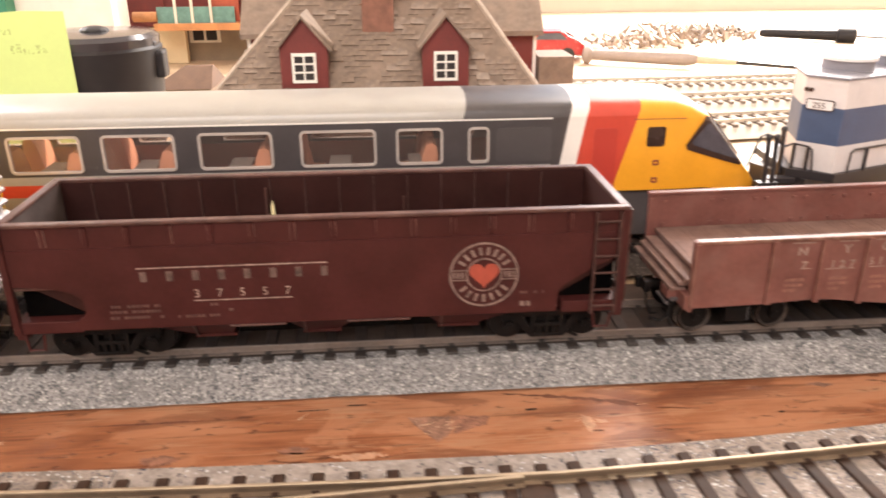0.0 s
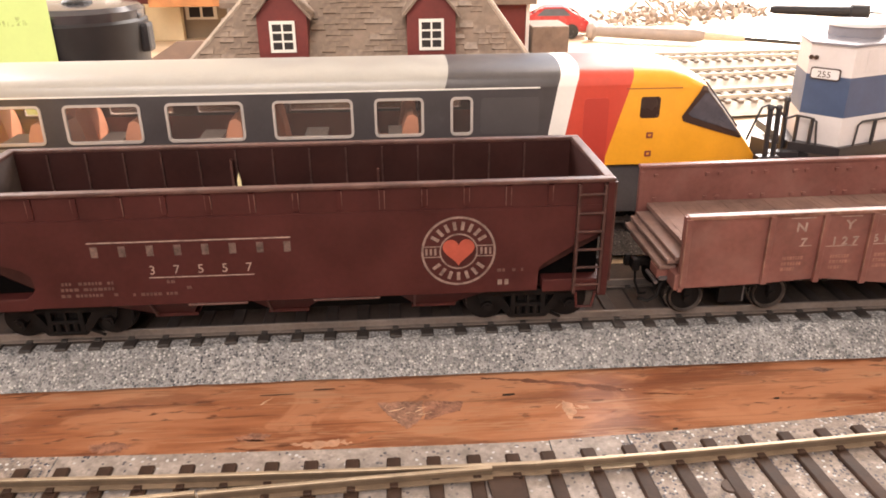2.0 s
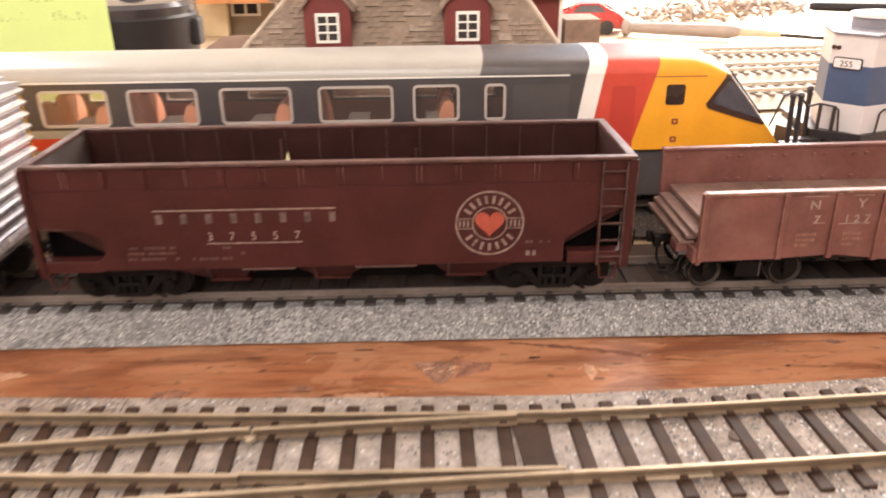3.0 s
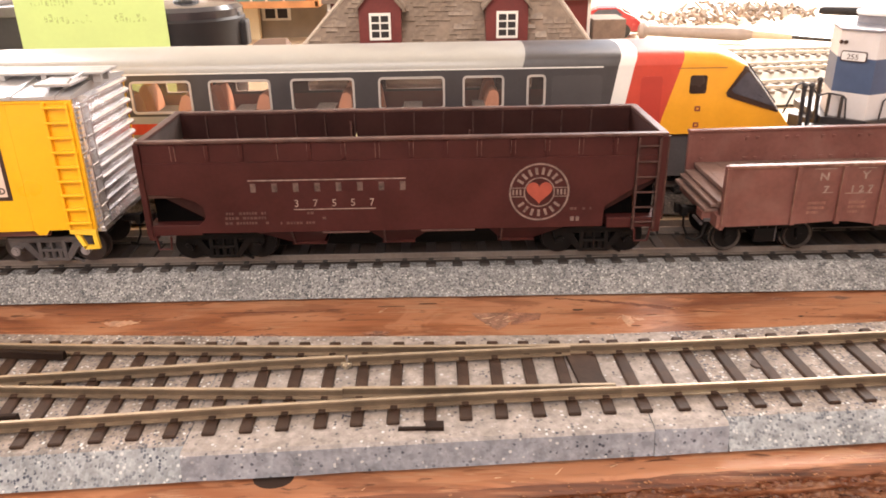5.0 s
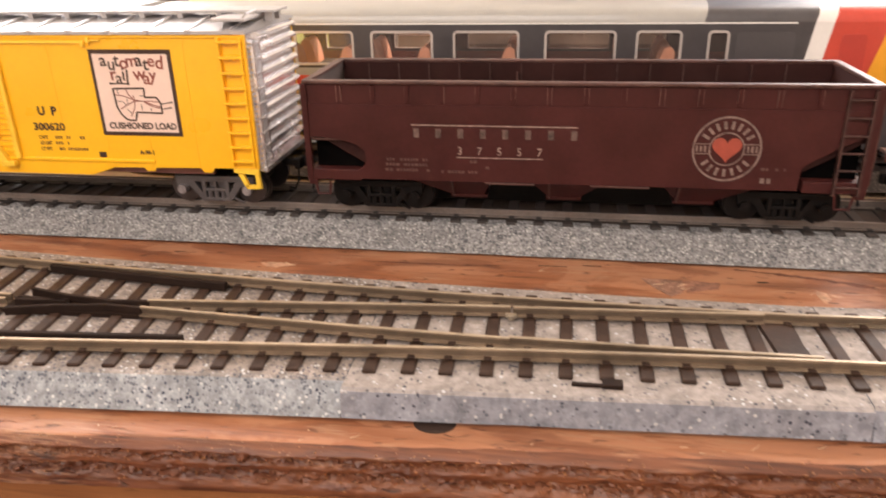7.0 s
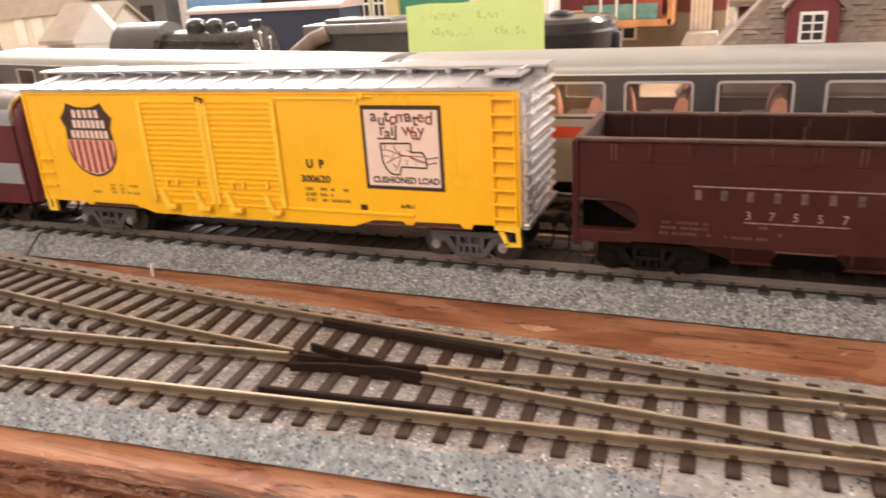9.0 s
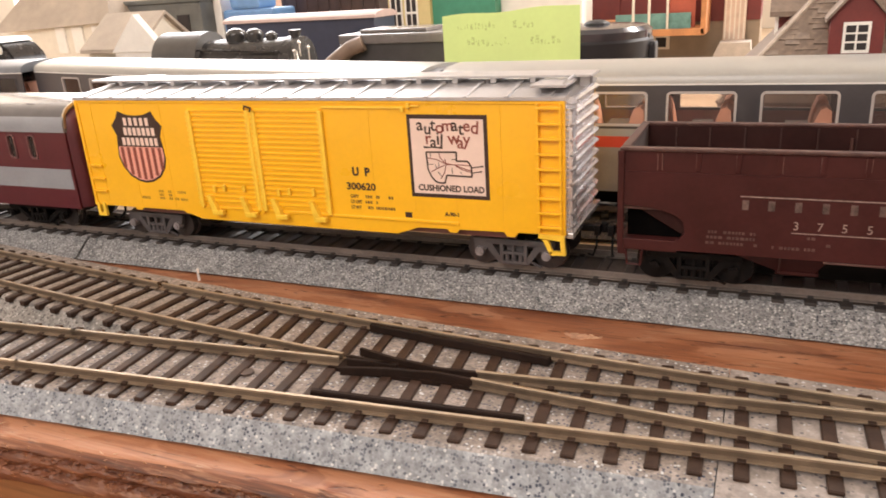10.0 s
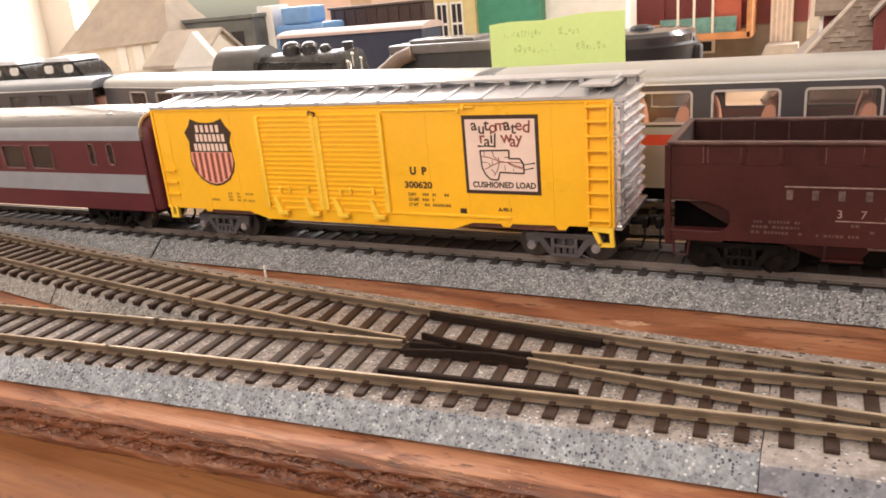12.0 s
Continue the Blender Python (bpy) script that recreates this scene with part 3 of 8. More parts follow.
bed("track_bed_front", FOAM_CUT, 9.46, 10.98, bed_near, lambda x: lead(x) + FRONT + 1.4, 0.14, 0.45, "short smooth grey foam track bed piece", top=0.66)
bed("track_bed_front", FOAM, 11.02, 34, bed_near, lambda x: lead(x) + FRONT + 1.4, 0.44, 0.45, "speckled grey foam track bed beside the points", top=0.66)
bed("track_bed_left", FOAM, -60, -14.4, bed_near, lambda x: near_rail(x) + FRONT + 1.75, 0.44, 0.5, "speckled grey foam bed of the nearer diverging track", seed=3, top=0.66)
bed("track_bed_left", FOAM_DUSTY, -22.8, -14.4, lambda x: far_rail(x) - FRONT - 1.75, lambda x: far_rail(x) + 1.4, 0.5, 0.45, "speckled grey foam bed of the farther diverging track", seed=5, top=0.66)
bed("track_bed_left", FOAM_DUSTY, -60, -22.88, lambda x: far_rail(x) - FRONT - 1.75, lambda x: far_rail(x) + 1.4, 0.5, 0.45, "speckled grey foam bed farther along the diverging track", seed=5, top=0.66)
# Brown dirt, made darker still to hold the shade below the cars.
DIRTY_SHADED = mat("shaded_dirty_roadbed", (0.055, 0.040, 0.034), 0.85, var=0.35, scale=120, fine=1200, bump=0.6, bscale=1500, depth=0.0003, dust=0.4, dust_col=(0.09, 0.07, 0.06))
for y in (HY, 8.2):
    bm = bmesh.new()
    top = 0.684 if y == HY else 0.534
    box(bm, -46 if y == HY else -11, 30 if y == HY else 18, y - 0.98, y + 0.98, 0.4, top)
    setting("roadbed", bm, DIRTY_SHADED, "dirty brown roadbed between the rails, darkened for shade under the cars", "track bed")
# Dark strip laid over the board where the trains shade it.
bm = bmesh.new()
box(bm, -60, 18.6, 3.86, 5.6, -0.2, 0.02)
setting("roadbed", bm, DIRTY_SHADED, "dark brown strip standing for shade between the two track beds", "track bed")
# ---- rails and sleepers ----
RAIL_OUT = [(-0.12, 0.0), (0.12, 0.0), (0.12, 0.026), (0.014, 0.036), (0.012, 0.14), (0.040, 0.152), (0.040, 0.195), (0.030, 0.205), (-0.030, 0.205), (-0.040, 0.195), (-0.040, 0.152), (-0.012, 0.14), (-0.014, 0.036), (-0.12, 0.026)]
RAIL_Z, TIE_TOP = 0.745, 0.735


def rail(name, parent, y_of, x0, x1, material, step=0.7, label=""):
    n = max(2, int(abs(x1 - x0) / step))
    bm = bmesh.new()
    sweep(bm, RAIL_OUT, [(x0 + (x1 - x0) * i / n, y_of(x0 + (x1 - x0) * i / n), RAIL_Z) for i in range(n + 1)])
    ob = part(name, bm, material, parent, label, smooth=True)
    if material is RAIL:
        ob.data.materials.append(RAIL_WEB)
        zs = [v.co.z for v in ob.data.vertices]
        edge = min(zs) + 0.7 * (max(zs) - min(zs))
        foot = min(zs) + 0.19 * (max(zs) - min(zs))
        ob.data.materials.append(RAIL_HEAD)
        # Web faces take the shade-darkened colour, top faces the rubbed one.
        for f in ob.data.polygons:
            if foot < f.center.z < edge:
                f.material_index = 1
            elif f.center.z > edge and f.normal.z > 0.5:
                f.material_index = 2
    return ob


def sleeper_mesh(length, width, material, clips=(-HALF, HALF)):
    """One sleeper along y with its rail clips, its middle at the origin, top at zero."""
    bm = bmesh.new()
    h = length / 2
    box(bm, -width / 2, width / 2, -h, h, -0.17, 0.0, 0.025, 1)
    for c in clips:
        for s in (-1, 1):
            box(bm, -0.075, 0.075, c + s * 0.105 - 0.055, c + s * 0.105 + 0.055, -0.01, 0.062, 0.012, 1)
    return finish(bm, "sleeper", material, Vector())


def lay(mesh, parent, x, y, turn=0.0):
    ob = new("sleeper", mesh)
    ob.parent = parent
    ob.location = (Vector((x, y, TIE_TOP)) - ORG[parent]) * U
    ob.rotation_euler = (0, 0, turn)
    return ob


def plain_track(name, mid, x0, x1, spacing, length, rail_mat, tie_mat, label, rail_from=-99.0, width=0.30, half=HALF):
    t = thing(name, ((x0 + x1) / 2, mid((x0 + x1) / 2), 0.53), label, "railway track")
    for s in (-1, 1):
        rail("rail", t, lambda x, s=s: mid(x) + s * half, max(x0, rail_from), x1, rail_mat)
    mesh = sleeper_mesh(length, width, tie_mat, (-half, half))
    n = int((x1 - x0) / spacing)
    for i in range(n):
        x = x0 + (i + 0.5) * spacing
        lay(mesh, t, x, mid(x), math.atan(mid(x + 0.5) - mid(x - 0.5)) + 0.012 * math.sin(i * 2.7))
    return t


plain_track("railway_track", lambda x: HY, -46, 30, 0.79, 2.62, RAIL_OLD, SLEEPER_BLACK, "dull grey railway track on grit under the freight train")
plain_track("railway_track", rear_mid, -62, 18.6, 0.79, 2.62, RAIL_OLD, SLEEPER_BLACK, "dull railway track under the coach train")
plain_track("railway_track", lead, 8.98, 32, 0.79, 2.92, RAIL, SLEEPER, "brass railway track with brown sleepers beyond the points", rail_from=9.0, width=0.27, half=FRONT)
plain_track("railway_track", lambda x: near_rail(x) + FRONT, -45.42, -15.9, 0.72, 2.9, RAIL, SLEEPER, "brass railway track on speckled foam", width=0.235, half=FRONT)
plain_track("railway_track", lambda x: far_rail(x) - FRONT, -45.5, -16.2, 0.73, 2.9, RAIL, SLEEPER, "brass railway track curving away on speckled foam", width=0.235, half=FRONT)

points = thing("railway_points", (-3.0, -5.8, 0.53), "brass rail turnout with black plastic frog on brown sleepers", "railway points")
rail("stock_rail", points, near_rail, -16.0, 9.0, RAIL)
rail("stock_rail", points, far_rail, -16.0, 9.0, RAIL)
rail("wing_rail", points, lambda x: near_rail(x) + GAUGE, -16.1, -8.3, RAIL)
rail("wing_rail", points, lambda x: far_rail(x) - GAUGE, -16.1, -8.3, RAIL)
rail("closure_rail", points, lambda x: near_rail(x) + GAUGE, -5.0, 3.0, RAIL)
rail("closure_rail", points, lambda x: far_rail(x) - GAUGE, -5.0, 3.075, RAIL)
rail("point_blade", points, lambda x: near_rail(x) + GAUGE - 0.03, 3.06, 8.2, RAIL)
rail("point_blade", points, lambda x: far_rail(x) - GAUGE + 0.05 + 0.012 * (x - 3), 3.06, 8.9, RAIL)
GUARD_OUT = [(-0.08, -0.02), (0.08, -0.02), (0.065, 0.15), (0.045, 0.18), (-0.045, 0.18), (-0.065, 0.15)]
for f, o0, o1, x0, x1 in ((near_rail, 0.33, 0.27, -8.15, -3.5), (far_rail, -0.12, -0.29, -8.45, -3.65)):
    bm = bmesh.new()
    sweep(bm, GUARD_OUT, [(x0 + (x1 - x0) * k / 10, f(x0 + (x1 - x0) * k / 10) + o0 + (o1 - o0) * k / 10, RAIL_Z) for k in range(11)])
    part("guard_rail", bm, FROG, points, "black plastic guard rail")
# black frog: two bent wings round the crossing nose, on one base
WING_OUT = [(-0.055, -0.01), (0.055, -0.01), (0.045, 0.16), (0.035, 0.18), (-0.035, 0.18), (-0.045, 0.16)]
bm = bmesh.new()
upper, lower = lambda x: near_rail(x) + GAUGE, lambda x: far_rail(x) - GAUGE
for right, left, s_ in ((upper, lower, 1), (lower, upper, -1)):
    sweep(bm, WING_OUT, [(x, right(x), RAIL_Z) if x > -6.2 else (x, left(x) + s_ * (0.24 + 0.15 * max(0.0, -6.9 - x)), RAIL_Z) for x in (-8.05, -7.7, -7.35, -7.0, -6.7, -6.35, -5.9, -5.4, -4.98)])
frog = part("frog", bm, FROG, points, "black plastic crossing frog")
bm = bmesh.new()
for side in (upper, lower):
    sweep(bm, WING_OUT, [(x, side(x), RAIL_Z) for x in (-8.1, -7.8, -7.5, -7.2, -6.85)])
part("nose", bm, FROG, frog)
bm = bmesh.new()
prism(bm, [(-8.5, upper(-8.5) - 0.18), (-7.0, upper(-7.0) - 0.28), (-5.0, lower(-5.0) - 0.08), (-5.0, upper(-5.0) + 0.08), (-7.0, lower(-7.0) + 0.28), (-8.5, lower(-8.5) + 0.18)], 0.66, 0.765, "z")
part("base", bm, FROG, frog)
for i in range(27):
    x = 7.93 - 0.751 * i + 0.03 * max(0, i - 18) + (0.01 if i % 4 == 1 else 0.0)
    turn = min(0.11, 0.0006 * (8 - x) ** 2) + 0.008 * math.sin(i * 2.1)
    a, b = near_rail(x), far_rail(x)
    lo, hi = a - 0.56, b + 0.57
    mid = (lo + hi) / 2
    clips = [a - mid, b - mid] + ([a + GAUGE - mid, b - GAUGE - mid] if (x > -4.6 and x < 7 or x < -9) else [])
    lay(sleeper_mesh(hi - lo, 0.265, SLEEPER, clips), points, x, mid, turn)
short_tie = sleeper_mesh(2.9, 0.24, SLEEPER, (-FRONT, FRONT))
for i in range(6):
    for m, x in ((lambda x: near_rail(x) + FRONT, -12.06 - 0.70 * i), (lambda x: far_rail(x) - FRONT, -12.12 - 0.742 * i)):
        lay(short_tie, points, x, m(x), math.atan(m(x + 0.5) - m(x - 0.5)))
lay(sleeper_mesh(2.92, 0.27, SLEEPER, (-FRONT, FRONT)), points, 8.66, lead(8.66), 0.0)
bm = bmesh.new()
prism(bm, [(8.10, -4.75), (8.24, -6.28), (8.84, -6.28), (8.66, -4.75)], 0.66, 0.765, "z")
part("throw_bar", bm, SLEEPER, points, "black plastic throw bar under the blades")
bm = bmesh.new()
box(bm, 4.3, 5.22, bed_near(4.8) + 0.44, bed_near(4.8) + 0.53, 0.63, 0.715, 0.012, 1)
box(bm, 4.85, 5.22, bed_near(4.8) + 0.42, bed_near(4.8) + 0.66, 0.63, 0.745, 0.012, 1)
part("lug", bm, FROG, points, "small black plastic lug at the bed's edge")
bm = bmesh.new()
for x, f in ((3.02, lambda x: near_rail(x) + GAUGE - 0.04),):
    box(bm, x - 0.12, x + 0.12, f(x) - 0.13, f(x) - 0.04, 0.73, 0.83, 0.02)
    rod(bm, (x, f(x) - 0.16, 0.74), (x, f(x) - 0.16, 0.82), 0.07)
part("pivot", bm, STEEL, points, "bright metal blade pivot")
for x0, f in ((10.9, lambda x: lead(x) - FRONT), (10.5, lambda x: lead(x) + FRONT), (-21.4, near_rail), (-21.6, lambda x: near_rail(x) + GAUGE), (-22.3, far_rail), (-22.5, lambda x: far_rail(x) - GAUGE)):
    bm = bmesh.new()
    sweep(bm, [(-0.115, 0.0), (0.115, 0.0), (0.115, 0.032), (0.04, 0.05), (-0.04, 0.05), (-0.115, 0.032)], [(x0 + 0.2 * k, f(x0 + 0.2 * k), RAIL_Z - 0.004) for k in range(-3, 4)])
    part("rail_joiner", bm, STEEL, points, "bright metal rail joiner")
HOLE = mat("dark_nail_hole", (0.075, 0.05, 0.04), 0.7, var=0.3)
for x, y in ((-10.28, -6.72), (-13.42, -4.05), (12.4, -5.25)):
    t = thing("track_nail", (x, y, 0.53), "round brown nail boss between the sleepers", "nail", "nail bosses")
    bm = bmesh.new()
    rod(bm, (x, y, 0.53), (x, y, 0.715), 0.16, 14)
    part("head", bm, HOLE, t)

# flaws of the old board
TORN = mat("torn_grey_fibres", (0.27, 0.145, 0.10), 0.85, var=0.6, scale=350, fine=1500, bump=1.0, bscale=1200, depth=0.0005)
PALE_FIB = mat("pale_wood_fibre", (0.60, 0.41, 0.27), 0.7, var=0.2, scale=300, bump=0.3)
DENT = mat("black_dent", (0.03, 0.015, 0.01), 0.7, var=0.2)
def ragged(x0, y0, outline, name, material, label="", z=0.012, seed=0, amount=0.05):
    """A thin patch with a torn outline, lying on the board."""
    pts = []
    n = len(outline)
    for i in range(n):
        (a, b), (c, d) = outline[i], outline[(i + 1) % n]
        for k in range(9):
            g = k / 9
            w = amount * noise.noise(Vector((i * 3.1 + k * 1.7, seed, 0.5)))
            pts.append((x0 + a + (c - a) * g + w, y0 + b + (d - b) * g + amount * noise.noise(Vector((seed, i * 2.3 + k * 1.9, 4.5)))))
    bm = bmesh.new()
    prism(bm, pts, 0.001, z, "z")
    return part(name, bm, material, board, label)


TORN_DIM = mat("torn_brown_fibres", (0.27, 0.13, 0.085), 0.85, var=0.5, scale=350, fine=1500, bump=1.0, bscale=1200, depth=0.0005)
CHIP = mat("pale_chipped_wood", (0.47, 0.275, 0.18), 0.7, var=0.3, scale=300, bump=0.5, bscale=1500, depth=0.0003)
RIDGE_WOOD = mat("dark_splintered_ridge", (0.15, 0.058, 0.034), 0.7, var=0.4, scale=400, bump=0.6, bscale=1500, depth=0.0003)
ragged(6.06, -1.25, [(0, 0), (0.5, 0.0), (1.04, -0.02), (1.02, -0.55), (0.86, -0.8), (0.66, -0.98), (0.45, -0.72), (0.2, -0.35)], "torn_patch", TORN, "patch of torn grey wood fibre", seed=1)
ragged(7.12, -1.29, [(0, 0.03), (0.88, -0.02), (0.8, -0.35), (0.4, -0.5), (0.0, -0.68)], "torn_patch", TORN_DIM, "patch of torn brown wood fibre", 0.008, 2)
ragged(14.55, -0.72, [(0, 0), (0.3, 0.08), (0.62, -0.02), (0.4, -0.12)], "torn_patch", TORN_DIM, "", 0.012, 3)
ragged(16.3, -0.70, [(0, 0.02), (0.3, 0.1), (0.7, -0.04), (0.4, -0.14)], "torn_patch", TORN, "", 0.012, 4)
ragged(10.22, -1.47, [(0, 0), (0.2, -0.1), (0.26, -0.42), (0.06, -0.74), (-0.02, -0.4)], "chipped_spot", CHIP, "pale chipped spot in the wood", 0.006, 5, 0.05)
ragged(10.5, -1.66, [(0, 0), (0.25, -0.06), (0.3, -0.18), (0.05, -0.14)], "chipped_spot", CHIP, "", 0.006, 11, 0.04)
ragged(4.3, -2.55, [(0, 0), (0.9, 0.1), (1.3, -0.05), (0.5, -0.2)], "chipped_spot", CHIP, "", 0.005, 6, 0.1)
ragged(-4.2, -1.4, [(0, 0), (0.7, 0.12), (1.1, -0.05), (0.5, -0.25)], "chipped_spot", CHIP, "", 0.005, 7, 0.1)
ragged(8.41, -0.45, [(0, 0.05), (1.2, -0.1), (2.4, -0.38), (3.3, -0.66), (3.35, -0.78), (3.05, -0.74), (2.2, -0.47), (1.0, -0.2)], "splintered_ridge", RIDGE_WOOD, "dark splintered ridge along the grain", 0.004, 8, 0.07)
ragged(12.1, -1.34, [(0, 0), (0.6, -0.05), (1.2, -0.14), (0.6, -0.085)], "splintered_ridge", RIDGE_WOOD, "", 0.004, 9, 0.03)
ragged(0.1, -2.35, [(0, 0.05), (0.5, 0.16), (0.95, 0.02), (0.6, -0.2), (0.15, -0.16)], "torn_patch", TORN_DIM, "", 0.010, 12, 0.12)
ragged(3.1, -2.25, [(0, 0), (0.35, 0.12), (0.75, 0.06), (0.6, -0.12), (0.2, -0.14)], "torn_patch", TORN_DIM, "", 0.010, 13, 0.12)
ragged(-1.4, -0.95, [(0, 0), (1.6, 0.05), (3.2, 0.02), (1.5, -0.03)], "splintered_ridge", RIDGE_WOOD, "", 0.004, 14, 0.03)
bm = bmesh.new()
prism(bm, [(1.84 + 0.40 * math.cos(a * math.tau / 24), -7.96 + 0.31 * math.sin(a * math.tau / 24)) for a in range(24)], 0.001, 0.006, "z")
part("knot_hole", bm, DENT, board, "dark round hole at the foam's edge")
for x0, y0, w, d in ((8.92, -1.18, 0.29, 0.07), (3.4, -0.75, 0.8, 0.03), (15.0, -1.8, 0.13, 0.06), (12.35, -2.7, 0.12, 0.05), (4.6, -0.62, 0.5, 0.04), (8.5, -0.47, 0.35, 0.025)):
    bm = bmesh.new()
    prism(bm, [(x0, y0), (x0 + w * 0.5, y0 - d * 0.3), (x0 + w, y0 + d * 0.2), (x0 + w * 0.97, y0 + d), (x0 + w * 0.05, y0 + d * 0.9)], 0.001, 0.007, "z")
    part("dent", bm, DENT, board)
rnd = random.Random(4)
for k in range(56):
    x0, y0 = rnd.uniform(-16, 16), -9.05
    if k < 26:
        x0, y0 = rnd.choice(((10.4, -1.75), (6.6, -1.6), (7.3, -1.5), (11.6, -1.1), (3.2, -0.8), (-3.7, -1.4)))
        x0, y0 = x0 + rnd.uniform(-0.4, 0.4), y0 + rnd.uniform(-0.3, 0.2)
    else:
        y0 = edge_y(x0) + rnd.uniform(0.2, 0.55)
    ln, an = rnd.uniform(0.08, 0.3) if k < 26 else rnd.uniform(0.06, 0.22), rnd.uniform(-1.0, 1.0)
    bm = bmesh.new()
    p, q = Vector((x0, y0, 0.008)), Vector((x0 + ln * math.cos(an), y0 + ln * math.sin(an), rnd.uniform(0.01, 0.05)))
    rod(bm, p, q, rnd.uniform(0.006, 0.015), 5, 0.003)
    part("splinter", bm, PALE_FIB, board)
CRUMB = mat("golden_wood_crumbs", (0.29, 0.135, 0.062), 0.4, var=0.6, scale=400, fine=1200, bump=0.3)
rnd = random.Random(19)
bm = bmesh.new()
for k in range(2200):
    x, f = rnd.uniform(-24, 16), rnd.choice((0.12, 0.30, 0.36, 0.62, 0.70, 0.76)) + rnd.gauss(0, 0.05)
    if wander(x * 1.1, 1.0 if f < 0.5 else 9.0, 8) < -0.1:
        continue
    f = min(0.97, max(0.02, f))
    lip = 0.24 + 0.10 * wander(x * 0.45, 2.2, 0) + 0.05 * wander(x * 1.9, 4.2, 0)
    shelf = lip * (1 - f / 0.2) ** 1.5 if f < 0.2 else 0.0
    p = Vector((x, edge_y(x) + shelf + saw_face(x, f) * min(1.0, 0.1 + f * 4) - 0.05 * f, -1.0 * f ** 1.15))
    size = rnd.uniform(0.008, 0.026)
    ring = [bm.verts.new(p + Vector(d) * size * rnd.uniform(0.6, 1.3)) for d in ((1.6, 0, 0), (0, 0.8, 0.7), (-1.6, 0, 0.2), (0, -0.8, -0.6))]
    tip, root = bm.verts.new(p + Vector((0, -1, 0.8)) * size), bm.verts.new(p + Vector((0, 1, -0.8)) * size)
    for a, b in zip(ring, ring[1:] + ring[:1]):
        bm.faces.new((a, b, tip))
        bm.faces.new((b, a, root))
bmesh.ops.recalc_face_normals(bm, faces=bm.faces)
tagged(part("wood_crumbs", bm, CRUMB, board, "loose golden crumbs of torn wood"), "loose golden crumbs of torn wood", kind="stuff")
NAIL = mat("white_pin_plastic", (0.85, 0.83, 0.80), 0.4, var=0.05)
t = thing("white_pin", (-16.8, -0.75, 0), "thin white pin standing in the wooden board", "pin")
bm = bmesh.new()
rod(bm, (-16.8, -0.75, 0), (-16.8, -0.75, 0.42), 0.045, 10)
part("shank", bm, NAIL, t)

# ---- running gear ----
def truck(car, xc, yc, base, frame_mat, wheel_mat, tread_mat, label, slim=False):
    """A two-axle truck: bolster, side frames, wheels; slim: thin frames that bare the wheels."""
    bm = bmesh.new()
    box(bm, xc - 0.25, xc + 0.25, yc - 1.1, yc + 1.1, 1.35, 1.75, 0.04)
    t = part("truck", bm, frame_mat, car, label)
    zc = 1.43
    for s in (-1, 1):
        y = yc + s * 1.16
        bm = bmesh.new()
        h = base / 2
        if slim:
            box(bm, xc - h - 0.1, xc + h + 0.1, y - 0.05, y + 0.05, 1.70, 1.82, 0.02)
            box(bm, xc - 0.3, xc + 0.3, y - 0.07, y + 0.07, 1.3, 1.72, 0.03)
            for e in (-1, 1):
                rod(bm, (xc + e * h, y - 0.09, zc), (xc + e * h, y + 0.05, zc), 0.11, 12)
                box(bm, xc + e * h - 0.1, xc + e * h + 0.1, y - 0.05, y + 0.05, zc, 1.72, 0.02)
            part("side_frame", bm, frame_mat, t, smooth=True)
            for e in (-1, 1):
                bm = bmesh.new()
                yy = yc + s * 1.015
                loft(bm, [[(xc + e * h + r * math.cos(a * math.tau / 32), yy + d, zc + r * math.sin(a * math.tau / 32)) for a in range(32)] for r, d in ((0.41, -s * 0.03), (0.41, s * 0.08), (0.395, s * 0.08), (0.355, s * 0.0))], caps=False)
                part("tyre", bm, TYRE, t, "worn metal tyre", smooth=True)
            continue
        box(bm, xc - h - 0.22, xc + h + 0.22, y - 0.09, y + 0.09, 1.64, 1.83, 0.05, 2)
        box(bm, xc - 0.44, xc + 0.44, y - 0.10, y + 0.09, 1.06, 1.17, 0.03)
        for e in (-1, 1):
            prism(bm, [(xc + e * (h - 0.26), 1.70), (xc + e * (h - 0.18), 1.47), (xc + e * (h + 0.16), 1.47), (xc + e * (h + 0.21), 1.70)][::e], y - 0.085, y + 0.08)
            prism(bm, [(xc + e * (h - 0.10), 1.66), (xc + e * (h - 0.36), 1.66), (xc + e * 0.27, 1.08), (xc + e * 0.46, 1.08)][::e], y - 0.08, y + 0.08)
            box(bm, xc + e * 0.36 - 0.06, xc + e * 0.36 + 0.06, y - 0.095, y + 0.08, 1.1, 1.7, 0.02)
        box(bm, xc - 0.36, xc + 0.36, y - 0.09, y + 0.08, 1.36, 1.45, 0.02)
        box(bm, xc - 0.03, xc + 0.03, y - 0.09, y + 0.08, 1.42, 1.66, 0.01)
        for k in (-0.2, 0.0, 0.2):
            rod(bm, (xc + k, y - 0.02, 1.14), (xc + k, y - 0.02, 1.38), 0.075, 8)
        rod(bm, (xc + 0.5, y, 1.16), (xc + 0.82, y, 1.0), 0.04, 6)
        part("side_frame", bm, frame_mat, t, smooth=True)
        for e in (-1, 1):
            bm = bmesh.new()
            rod(bm, (xc + e * h, y - 0.21, zc), (xc + e * h, y + 0.05, zc), 0.135, 16)
            rod(bm, (xc + e * h, y - 0.24, zc), (xc + e * h, y - 0.2, zc), 0.07, 10)
            part("journal", bm, JOURNAL if frame_mat is TRUCK_GREY else frame_mat, t, smooth=True)
    for e in (-1, 1):
        x = xc + e * base / 2
